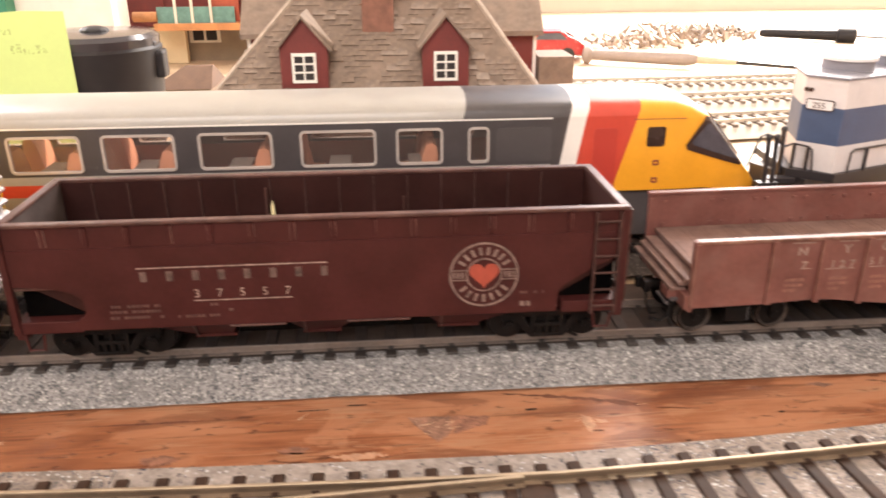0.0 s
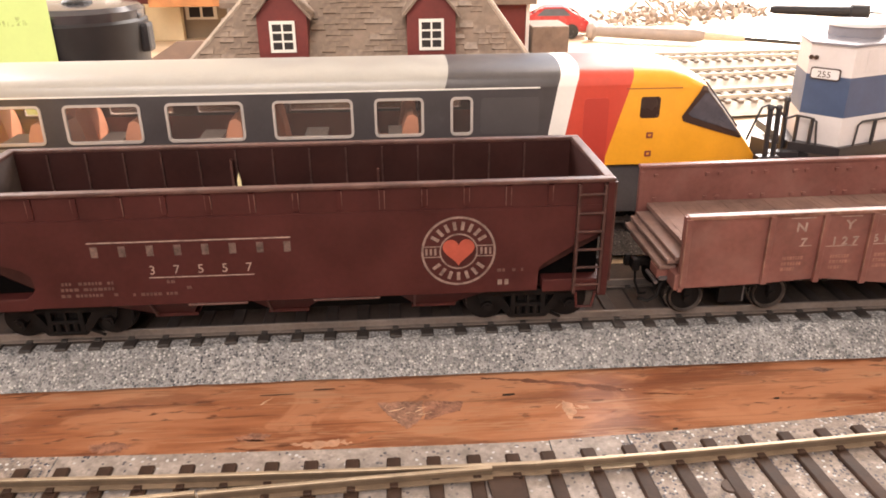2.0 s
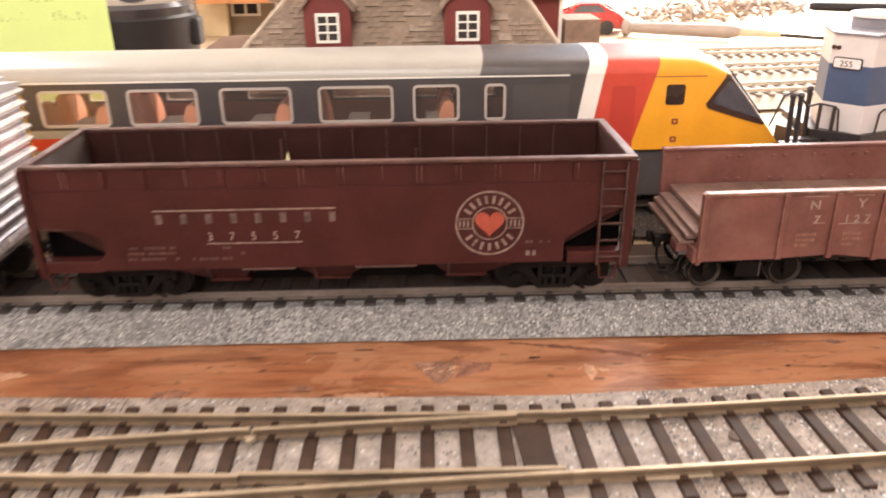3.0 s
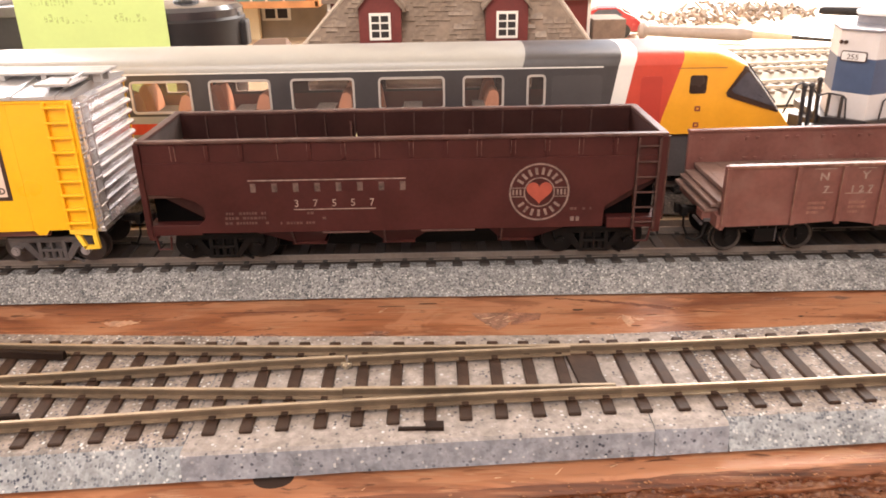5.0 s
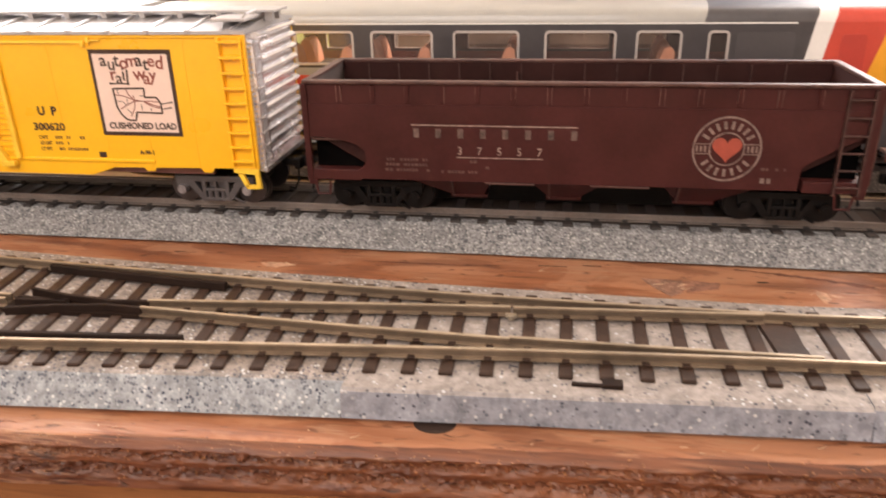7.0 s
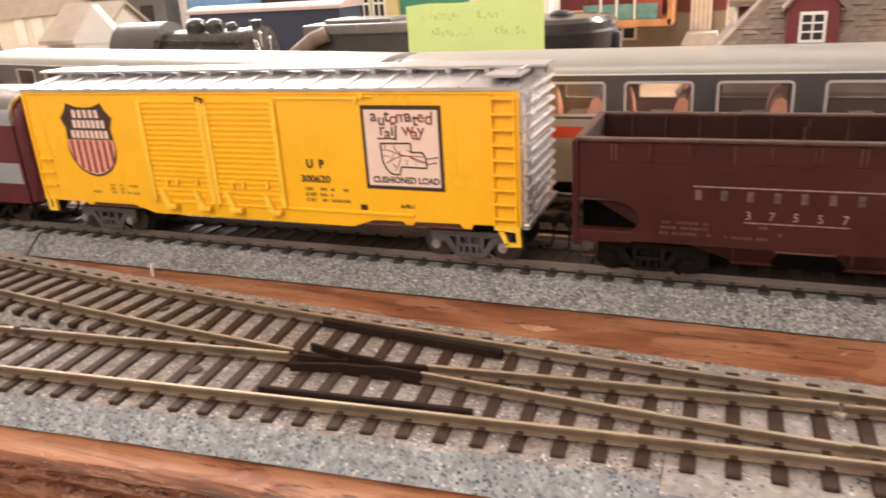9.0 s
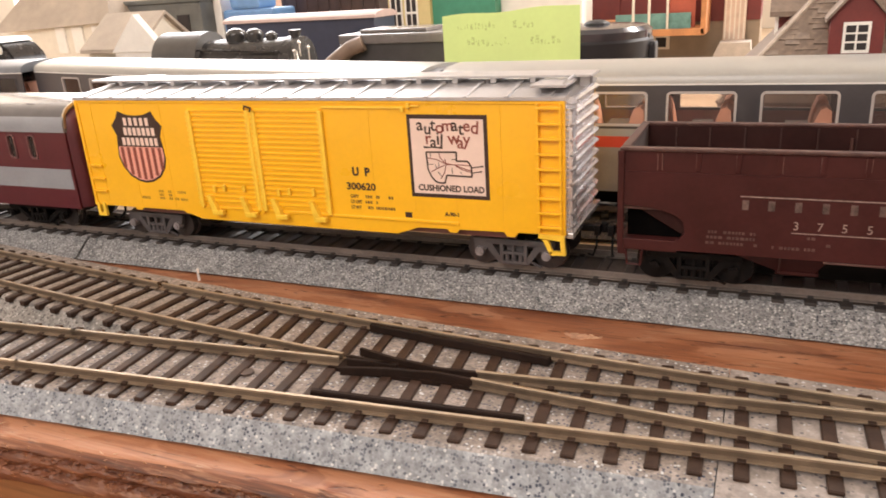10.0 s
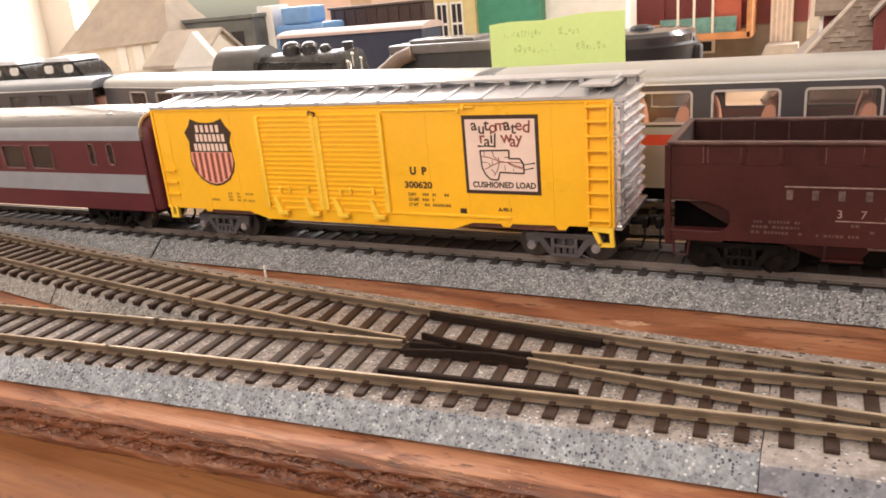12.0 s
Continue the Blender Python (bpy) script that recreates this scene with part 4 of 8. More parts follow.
        for s in (-1, 1):
            bm = bmesh.new()
            y0 = yc + s * 0.76
            rod(bm, (x, y0 - s * 0.02, zc), (x, y0 + s * 0.25, zc), 0.47, 24)
            rod(bm, (x, y0 - s * 0.06, zc), (x, y0, zc), 0.54, 24)
            part("wheel", bm, wheel_mat, t, smooth=True)
            bm = bmesh.new()
            rod(bm, (x, y0 + s * 0.03, zc), (x, y0 + s * 0.22, zc), 0.478, 24)
            part("tread", bm, tread_mat, t, "polished wheel tread", smooth=True)
        bm = bmesh.new()
        rod(bm, (x, yc - 0.8, zc), (x, yc + 0.8, zc), 0.09, 10)
        part("axle", bm, wheel_mat, t)
    return t


def coupler(car, x, y, d, material):
    """Knuckle coupler with its trip wire, reaching d along x."""
    bm = bmesh.new()
    z = 1.95
    box(bm, min(x, x + d * 0.75), max(x, x + d * 0.75), y - 0.1, y + 0.1, z - 0.1, z + 0.1, 0.03)
    e = 1 if d > 0 else -1
    box(bm, *sorted((x + d * 0.7, x + d)), y - 0.28, y + 0.05, z - 0.16, z + 0.16, 0.05)
    box(bm, *sorted((x + d * 0.86, x + d * 1.18)), y + 0.05, y + 0.24, z - 0.16, z + 0.16, 0.05)
    tube(bm, [(x + d * 0.8, y - 0.1, z - 0.1), (x + d * 0.8, y - 0.15, z - 0.5), (x + d * 0.72, y - 0.4, z - 0.72), (x + d * 0.6, y - 0.62, z - 0.6)], 0.035, 6)
    return part("coupler", bm, material, car, "black metal knuckle coupler", smooth=True)


def ladder(bm, x0, x1, y, z0, z1, rungs, r=0.035, stand=0.09):
    for x in (x0, x1):
        box(bm, x - 0.03, x + 0.03, y - stand - 0.02, y + 0.01, z0, z1)
    for k in range(rungs):
        z = z0 + (z1 - z0) * (k + 0.5) / rungs
        rod(bm, (x0, y - stand, z), (x1, y - stand, z), r, 7)


# ---- brown hopper car ----
hx0, hx1, hyc, hw = -2.95, 11.42, HY, 1.775
hop = thing("hopper_car", ((hx0 + hx1) / 2, hyc, 0.95), "dark brown-red open hopper car with worn cream lettering on grey track", "railway wagon")
RIMZ = 4.75


def hopper_side(y, s):
    """One side: lower sheet with its end openings, ribbed upper band."""
    bm = bmesh.new()
    low = [(-1.25, 2.06), (9.84, 2.06), (9.86, 2.62), (9.98, 2.74), (10.72, 3.22), (hx1 - 0.02, 3.52), (hx1 - 0.02, 4.12), (hx0 + 0.02, 4.12), (hx0 + 0.02, 3.22), (hx0 + 0.55, 3.20), (-1.95, 3.14), (-1.55, 3.0), (-1.36, 2.84), (-1.32, 2.55), (-1.42, 2.40), (-1.53, 2.33), (-1.53, 2.06)]
    prism(bm, low, y, y - s * 0.14)
    ob = part("side_sheet", bm, HOPPER, hop)
    bm = bmesh.new()
    box(bm, hx0 + 0.1, -1.62, *sorted((y - s * 0.03, y - s * 0.10)), 3.12, 3.18)
    part("opening_bar", bm, HOPPER_RIM, ob, "thin bar across the end opening")
    bm = bmesh.new()
    prism(bm, [(hx0 + 0.02, 4.10), (hx1 - 0.02, 4.10), (hx1 - 0.02, 4.66), (hx0 + 0.02, 4.66)], y - s * 0.025, y - s * 0.14)
    part("upper_band", bm, HOPPER, hop)
    for k in range(14):
        x = -1.98 + 0.925 * k
        bm = bmesh.new()
        prism(bm, [(y - s * 0.005, 4.18), (y + s * 0.02, 4.62), (y - s * 0.08, 4.66), (y - s * 0.08, 4.08)], x - 0.055, x + 0.055, "x")
        rib = part("rib", bm, HOPPER, ob)
        for d, on in ((-0.062, k % 5 != 3), (0.05, k > 4 or k % 3 == 0)):
            if on:
                bm = bmesh.new()
                prism(bm, [(y - s * 0.004, 4.18 + 0.05 * (k % 3)), (y + s * 0.02, 4.6), (y - s * 0.06, 4.6), (y - s * 0.06, 4.18 + 0.05 * (k % 3))], x + d, x + d + 0.016, "x")
                part("scuffed_edge", bm, HOPPER_RIB, rib, "scuffed pale rib edge")
    return ob


near_sheet = hopper_side(0.0, -1)
hopper_side(2 * hw, 1)
# rim
bm = bmesh.new()
for y0, y1 in ((-0.05, 0.17), (2 * hw - 0.17, 2 * hw + 0.05)):
    box(bm, hx0 - 0.02, hx1 + 0.06, y0, y1, 4.66, RIMZ, 0.03)
for x0, x1 in ((hx0 - 0.02, hx0 + 0.2), (hx1 - 0.16, hx1 + 0.06)):
    box(bm, x0, x1, 0.17, 2 * hw - 0.17, 4.66, RIMZ, 0.03)
part("rim", bm, HOPPER_RIM, hop, "scuffed paler top rim")
# inside: walls with inner ribs, sloping ends
iy0, iy1 = 0.17, 2 * hw - 0.17
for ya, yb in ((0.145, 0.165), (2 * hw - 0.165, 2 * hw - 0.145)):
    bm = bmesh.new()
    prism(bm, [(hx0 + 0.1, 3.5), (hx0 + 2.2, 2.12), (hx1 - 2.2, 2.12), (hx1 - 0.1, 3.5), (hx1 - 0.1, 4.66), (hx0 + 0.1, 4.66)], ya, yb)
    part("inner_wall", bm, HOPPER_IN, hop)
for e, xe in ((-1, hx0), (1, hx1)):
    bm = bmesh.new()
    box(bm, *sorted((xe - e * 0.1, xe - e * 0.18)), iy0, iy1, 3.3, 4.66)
    part("inner_end", bm, HOPPER_LIT if e < 0 else HOPPER_IN, hop)
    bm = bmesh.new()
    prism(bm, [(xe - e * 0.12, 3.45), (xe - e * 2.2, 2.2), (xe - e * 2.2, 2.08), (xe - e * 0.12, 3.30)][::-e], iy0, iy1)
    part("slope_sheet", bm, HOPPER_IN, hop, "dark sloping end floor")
    # Thin pale sheet paints the light on the left slope.
    if e < 0:
        bm = bmesh.new()
        prism(bm, [(xe + 0.19, 3.43), (xe + 2.18, 2.235), (xe + 2.18, 2.225), (xe + 0.19, 3.42)], iy0, iy1)
        part("slope_light", bm, HOPPER_LIT, hop, "paler grey sheet for the light on the sloping end floor")
    # Added black plate: the opening's deep shade as a flat sheet.
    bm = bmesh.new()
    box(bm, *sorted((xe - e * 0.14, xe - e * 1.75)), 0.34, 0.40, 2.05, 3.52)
    part("opening_shade", bm, VOID, hop, "black plate standing for the shade inside the end opening")
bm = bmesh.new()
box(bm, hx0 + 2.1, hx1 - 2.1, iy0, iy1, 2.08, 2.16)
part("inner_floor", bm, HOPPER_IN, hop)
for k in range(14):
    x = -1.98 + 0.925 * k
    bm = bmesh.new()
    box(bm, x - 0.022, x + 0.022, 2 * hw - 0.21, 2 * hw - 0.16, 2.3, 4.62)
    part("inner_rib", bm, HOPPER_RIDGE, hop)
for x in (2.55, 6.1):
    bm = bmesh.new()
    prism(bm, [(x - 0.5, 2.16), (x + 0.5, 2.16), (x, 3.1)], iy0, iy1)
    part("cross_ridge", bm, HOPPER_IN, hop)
for x, y, z in ((2.5, 2 * hw - 0.3, 4.4), (6.2, 2 * hw - 0.42, 4.1)):
    bm = bmesh.new()
    box(bm, x, x + 0.06, y, y + 0.08, 2.3, z)
    part("brace", bm, HOPPER_RIM, hop, "bent inside brace strip")
# ends: corner posts, sills, open slope ends
for e, xe in ((-1, hx0), (1, hx1)):
    for y in (0.03, 2 * hw - 0.03):
        bm = bmesh.new()
        box(bm, xe - 0.09 - 0.02 * e, xe + 0.07 - 0.02 * e, y - 0.08, y + 0.08, 2.0, 4.66, 0.02)
        part("corner_post", bm, HOPPER, hop)
    bm = bmesh.new()
    box(bm, *sorted((xe, xe - e * 0.14)), 0.12, 2 * hw - 0.12, 3.3, 4.66)
    for k in range(3):
        box(bm, *sorted((xe, xe + e * 0.07)), 0.15, 2 * hw - 0.15, 3.45 + 0.4 * k, 3.53 + 0.4 * k)
    part("end_sheet", bm, HOPPER, hop)
    bm = bmesh.new()
    box(bm, *sorted((xe + e * 0.02, xe - e * 1.46)), 0.006, 2 * hw - 0.006, 2.0, 2.31, 0.03)
    box(bm, *sorted((xe + e * 0.06, xe - e * 0.16)), 0.0, 2 * hw, 1.86, 2.2, 0.03)
    part("end_sill", bm, HOPPER, hop)
    bm = bmesh.new()
    for y in (0.6, 2 * hw - 0.6):
        rod(bm, (xe - e * 0.3, y, 2.15), (xe - e * 0.9, y, 3.1), 0.05, 6)
    rod(bm, (xe - e * 0.75, hyc, 2.2), (xe - e * 0.75, hyc, 2.7), 0.3, 16)
    part("brake_gear", bm, TRUCK_BLACK, hop, "black brake cylinder and braces")
    coupler(hop, xe, hyc, e * 0.62, TRUCK_BLACK)
bm = bmesh.new()
ladder(bm, 10.68, 11.26, 0.0, 1.98, 4.62, 6, 0.03)
part("ladder", bm, HOPPER_RIDGE, near_sheet, "thin side ladder")
bm = bmesh.new()
tube(bm, [(10.74, -0.05, 2.0), (10.78, -0.06, 1.62), (11.12, -0.06, 1.62), (11.2, -0.05, 2.0)], 0.035, 6)
part("step", bm, HOPPER, hop)
bm = bmesh.new()
tube(bm, [(-2.78, -0.05, 2.0), (-2.74, -0.06, 1.62), (-2.4, -0.06, 1.62), (-2.36, -0.05, 2.0)], 0.035, 6)
part("step", bm, HOPPER, hop)
bm = bmesh.new()
for z in (2.6, 3.0):
    rod(bm, (hx1 + 0.06, 0.3, z + 0.6), (hx1 + 0.06, 0.9, z + 0.6), 0.03, 6)
for z in (3.0, 3.4, 3.8, 4.2, 4.5):
    rod(bm, (hx1 + 0.12, 0.1, z), (hx1 + 0.12, 0.55, z), 0.03, 6)
rod(bm, (hx1 + 0.12, 0.12, 2.2), (hx1 + 0.12, 0.12, 4.62), 0.035, 6)
part("grab_iron", bm, HOPPER_RIM, hop)
# chutes
for a, b, c, d in ((-0.3, 2.1, 1.0, 1.8), (3.1, 5.1, 3.65, 4.4), (6.55, 9.0, 7.05, 7.9)):
    bm = bmesh.new()
    rings = [[(a, 0.18, 2.07), (b, 0.18, 2.07), (b, 3.37, 2.07), (a, 3.37, 2.07)], [(c, 0.75, 1.42), (d, 0.75, 1.42), (d, 2.8, 1.42), (c, 2.8, 1.42)]]
    loft(bm, rings)
    box(bm, c - 0.1, d + 0.1, 0.7, 2.85, 1.38, 1.46)
    ob = part("chute", bm, HOPPER, hop)
    bm = bmesh.new()
    prism(bm, [(0.14, 2.05), (0.22, 2.05), (0.74, 1.42), (0.66, 1.42)], c - 0.05, c, "x")
    part("chute_edge", bm, HOPPER_RIM, ob)
# Flanges in the paler rim colour, for the light they catch.
bm = bmesh.new()
box(bm, 1.92, 3.24, -0.03, 0.03, 2.0, 2.045, 0.012, 1)
box(bm, 4.70, 6.22, -0.03, 0.03, 2.0, 2.045, 0.012, 1)
part("lit_sill_flange", bm, HOPPER_RIM, hop)
bm = bmesh.new()
box(bm, hx0 + 0.3, hx1 - 0.3, hyc - 0.3, hyc + 0.3, 1.72, 2.05)
box(bm, -0.2, 8.9, hyc - 0.1, hyc + 0.1, 0.97, 1.75)
part("centre_sill", bm, TRUCK_BLACK, hop)
truck(hop, -1.1, hyc, 2.0, TRUCK_BLACK, TRUCK_BLACK, WHEEL, "black plastic hopper truck")
truck(hop, 9.75, hyc, 2.0, TRUCK_BLACK, TRUCK_BLACK, WHEEL, "black plastic hopper truck")
# lettering: company name as plain blocks, numbers as read
def block_letters(name, xs, z0, z1, w, y, material, parent, label):
    """A row of plain worn oblongs, each the height of a letter."""
    for k, x in enumerate(xs):
        bm = bmesh.new()
        box(bm, x + 0.01, x + w - 0.01, y - 0.006, y + 0.003, z0, z1)
        part(name, bm, material, parent, label if k == 0 else "")


block_letters("name_block", [0.0 + 0.592 * k for k in range(8)], 3.25, 3.50, 0.17, 0.0, LETTER_WORN, near_sheet, "worn cream oblong of the painted company name")
bars("name_line", [(-0.04, 4.32, 3.575, 3.605), (1.16, 3.45, 2.715, 2.74)], 0.0, LETTER_PALE, near_sheet, "thin cream lines round the lettering")
for k, ch in enumerate("37557"):
    write("number", ch, 1.18 + 0.525 * k, -0.004, 2.81, 0.30, LETTER_PALE, near_sheet, wide=0.95)
rows = []
rnd = random.Random(8)
for z, x0, x1 in ((2.60, -0.75, 0.38), (2.46, -0.78, 0.38), (2.31, -0.8, 0.42), (2.29, 0.75, 1.85), (2.58, 1.45, 1.75), (2.42, 1.7, 1.95), (2.57, 8.9, 9.15), (2.57, 9.25, 9.55)):
    x = x0
    while x < x1:
        w = rnd.uniform(0.04, 0.1)
        if rnd.random() > 0.22:
            rows.append((x, x + w, z, z + 0.07))
        x += w + 0.03
bars("small_print", rows, 0.0, LETTER_FAINT, near_sheet)
bars("class_mark", [(8.92, 9.02, 2.24, 2.37), (9.08, 9.17, 2.24, 2.37)], 0.0, LETTER_DIM, near_sheet)
# round emblem: rings, side panels and heart, with plain blocks for its letters
ex, ez, er = 8.02, 3.11, 0.84


def ring(bm, cx, cz, r0, r1, y0, y1, a0=0.0, a1=360.0, n=48):
    full = a1 - a0 >= 360
    ang = [radians(a0 + (a1 - a0) * i / n) for i in range(n if full else n + 1)]
    rr = [[(cx + r * math.cos(a), y, cz + r * math.sin(a)) for a in ang] for r, y in ((r0, y1), (r0, y0), (r1, y0), (r1, y1))]
    vs = [[bm.verts.new(p) for p in q] for q in rr]
    m = len(ang)
    for a, b in ((0, 1), (1, 2), (2, 3)):
        for i in range(m if full else m - 1):
            j = (i + 1) % m
            bm.faces.new((vs[a][i], vs[a][j], vs[b][j], vs[b][i]))


bm = bmesh.new()
ring(bm, ex, ez, er - 0.05, er, -0.006, 0.002)
ring(bm, ex, ez, 0.40, 0.435, -0.006, 0.002)
for s in (-1, 1):
    box(bm, *sorted((ex + s * 0.41, ex + s * 0.82)), -0.006, 0.002, ez + 0.115, ez + 0.14)
    box(bm, *sorted((ex + s * 0.41, ex + s * 0.82)), -0.006, 0.002, ez - 0.14, ez - 0.115)
part("emblem", bm, LETTER_DIM, near_sheet, "round cream railway emblem with an orange-red heart")
for base, sgn, n in ((90, -1, 8), (270, 1, 7)):
    for k in range(n):
        a = radians(base + sgn * (k - (n - 1) / 2) * (17 if n == 8 else 18))
        bm = bmesh.new()
        box(bm, -0.038, 0.038, -0.003, 0.003, -0.10, 0.10)
        bm.transform(Matrix.Translation(Vector((ex + 0.615 * math.cos(a), -0.003, ez + 0.615 * math.sin(a)))) @ Matrix.Rotation(-(a - radians(90)), 4, "Y"))
        part("emblem_block", bm, LETTER_DIM, near_sheet)
for s in (-1, 1):
    for k in range(3):
        bm = bmesh.new()
        box(bm, ex + s * 0.62 - 0.13 + 0.1 * k, ex + s * 0.62 - 0.08 + 0.1 * k, -0.006, 0.002, ez - 0.08, ez + 0.08)
        part("emblem_block", bm, LETTER_DIM, near_sheet)
bm = bmesh.new()
heart = []
for k in range(40):
    a = k * math.tau / 40
    heart.append((ex + 0.0225 * 16 * math.sin(a) ** 3, ez + 0.02 + 0.0225 * (13 * math.cos(a) - 5 * math.cos(2 * a) - 2 * math.cos(3 * a) - math.cos(4 * a))))
prism(bm, heart, -0.007, 0.002)
part("emblem_heart", bm, HEART, near_sheet, "orange-red heart")

# small blue-grey scrap of stuff in the hopper's corner
SCRAP = mat("grey_scrap", (0.16, 0.15, 0.16), 0.8, var=0.3, scale=300, bump=0.8)
t = thing("scrap_heap", (-2.2, 2.6, 3.1), "small heap of grey scrap in the hopper corner", "scrap")
bm = bmesh.new()
for k in range(14):
    a = k * 2.4
    ball(bm, (-2.25 + 0.5 * math.cos(a) * (k / 14), 2.7 + 0.5 * math.sin(a) * (k / 14), 3.25 - 0.02 * k), 0.3, 1, 1, 0.7, 8, 6)
part("lump", bm, SCRAP, t)
STRAW = mat("yellow_plastic_sliver", (0.92, 0.84, 0.50), 0.4, var=0.1)
t = thing("yellow_sliver", (2.68, 3.2, 2.2), "thin bright yellow sliver standing in the hopper", "scrap")
bm = bmesh.new()
prism(bm, [(2.64, 2.2), (2.76, 2.2), (2.74, 3.85), (2.70, 4.08), (2.65, 3.9)], 3.18, 3.24)
part("sliver", bm, STRAW, t)

# ---- yellow boxcar ----
bx0, bx1, by0 = -21.52, -4.40, -0.06
byc, by1 = HY, 2 * HY + 0.06
BZ0, BZ1 = 2.33, 5.93
boxcar = thing("boxcar", ((bx0 + bx1) / 2, byc, 0.95), "bright yellow plastic boxcar with silver roof and ribbed double doors", "railway wagon")
bm = bmesh.new()
side = [(bx0, BZ0 - 0.12), (bx0 + 3.9, BZ0 - 0.12), (bx0 + 4.7, 1.97), (bx1 - 5.1, 1.97), (bx1 - 4.4, BZ0 - 0.12), (bx1, BZ0 - 0.05), (bx1, BZ1), (bx0, BZ1)]
prism(bm, side, by0, by0 + 0.12)
prism(bm, side, by1 - 0.12, by1)
near_side = part("side_wall", bm, YELLOW, boxcar)
bm = bmesh.new()
box(bm, bx0 + 0.05, bx1 - 0.05, by0 + 0.12, by1 - 0.12, 2.2, 2.32)
part("underframe", bm, TRUCK_BLACK, boxcar)
bm = bmesh.new()
box(bm, bx0 + 1, bx1 - 1, byc - 0.35, byc + 0.35, 1.8, 2.2)
part("centre_sill", bm, TRUCK_BLACK, boxcar)
bm = bmesh.new()
for x0, x1, z in ((bx0, bx1, BZ1 - 0.10), (bx0 + 4.8, bx1 - 7.3, BZ1 - 0.36)):
    box(bm, x0, x1, by0 - 0.035, by0 + 0.02, z, z + 0.09, 0.015, 1)
box(bm, bx0 + 4.8, bx1 - 3.1, by0 - 0.05, by0 + 0.02, BZ0 + 0.04, BZ0 + 0.13, 0.015, 1)
box(bm, bx1 - 0.12, bx1 + 0.02, by0 - 0.05, by0 + 0.05, BZ0 - 0.05, BZ1, 0.02)
box(bm, bx0 - 0.02, bx0 + 0.1, by0 - 0.04, by0 + 0.05, BZ0 - 0.12, BZ1, 0.02)
part("side_trim", bm, YELLOW, near_side)
# sheet seams with rivets
for k, x in enumerate((-20.9, -19.4, -17.9, -10.2, -8.9, -7.6, -6.2)):
    bm = bmesh.new()
    box(bm, x - 0.05, x + 0.05, by0 - 0.008, by0 + 0.01, BZ0 - 0.05, BZ1 - 0.12)
    part("seam", bm, YELLOW, near_side)
# doors with level corrugations
for x0, x1 in ((-16.62, -14.34), (-14.12, -11.74)):
    bm = bmesh.new()
    prof = []
    z = 2.52
    while z < 5.5:
        prof += [(by0 - 0.03, z), (by0 - 0.03, z + 0.075), (by0 - 0.075, z + 0.1), (by0 - 0.075, z + 0.15)]
        z += 0.165
    prof += [(by0 - 0.03, z + 0.02), (by0 + 0.02, z + 0.02), (by0 + 0.02, 2.52)]
    prism(bm, prof, x0, x1, "x")
    door = part("door", bm, YELLOW, boxcar, "horizontally ribbed yellow door")
    for x in (x0, x1):
        bm = bmesh.new()
        box(bm, x - 0.075, x + 0.075, by0 - 0.12, by0, 2.42, 5.62, 0.04, 2)
        for k in range(20):
            box(bm, x - 0.09, x - 0.05, by0 - 0.14, by0 - 0.1, 2.55 + k * 0.15, 2.63 + k * 0.15)
        part("door_post", bm, YELLOW_THIN, door, "worn door post, paler with its highlight in the colour")
    bm = bmesh.new()
    for xx, zz in ((x0 + 0.55, 2.95), (x1 - 0.55, 3.02), (x0 + 0.95, 3.0)):
        box(bm, xx, xx + 0.1, by0 - 0.15, by0 - 0.05, zz, zz + 0.22, 0.015, 1)
    for xx in (x0 + 0.42, x1 - 0.55):
        prism(bm, [(xx - 0.12, 2.85), (xx + 0.02, 2.85), (xx + 0.26, 2.32), (xx + 0.26, 2.2), (xx + 0.02, 2.2), (xx, 2.4)], by0 - 0.2, by0 - 0.02)
        box(bm, xx + 0.05, xx + 0.45, by0 - 0.22, by0 - 0.04, 2.22, 2.36, 0.02)
    part("door_bracket", bm, YELLOW_THIN, door)
bm = bmesh.new()
box(bm, -14.30, -14.16, by0 - 0.09, by0, 2.35, 5.7)
part("door_gap_bar", bm, YELLOW, near_side)
bm = bmesh.new()
tube(bm, [(-14.4, by0 - 0.1, 5.66), (-14.3, by0 - 0.2, 5.78), (-14.15, by0 - 0.1, 5.7), (-14.1, by0 - 0.22, 5.62)], 0.035, 6)
part("door_hook", bm, DECAL_BLACK, near_side, "small dark bent hook over the doors")
bm = bmesh.new()
box(bm, -11.7, -8.98, by0 - 0.06, by0 + 0.01, 5.70, 5.745, 0.008, 1)
for x, z in ((-9.02, 5.62), (-8.84, 5.72)):
    box(bm, x - 0.05, x + 0.05, by0 - 0.11, by0, z, z + 0.14, 0.015, 1)
box(bm, -8.9, -8.5, by0 - 0.07, by0, 5.76, 5.80, 0.008, 1)
part("door_stop", bm, YELLOW_THIN, near_side)
# side ladder: eight pockets between two rails
bm = bmesh.new()
for x in (-5.11, -4.50):
    box(bm, x - 0.04, x + 0.04, by0 - 0.13, by0 + 0.01, 2.35, 5.85, 0.01, 1)
for k in range(9):
    z = 2.5 + 0.405 * k
    box(bm, -5.15, -4.45, by0 - 0.15, by0, z - 0.035, z + 0.035, 0.01, 1)
part("ladder", bm, YELLOW, near_side, "yellow moulded side ladder")
for z in (2.75, 3.2, 3.65):
    bm = bmesh.new()
    box(bm, bx0 + 0.12, bx0 + 0.7, by0 - 0.1, by0, z - 0.03, z + 0.03)
    part("grab_iron", bm, YELLOW, near_side)
# stirrups
bm = bmesh.new()
x0, x1 = bx0 + 0.05, bx1 - 0.02
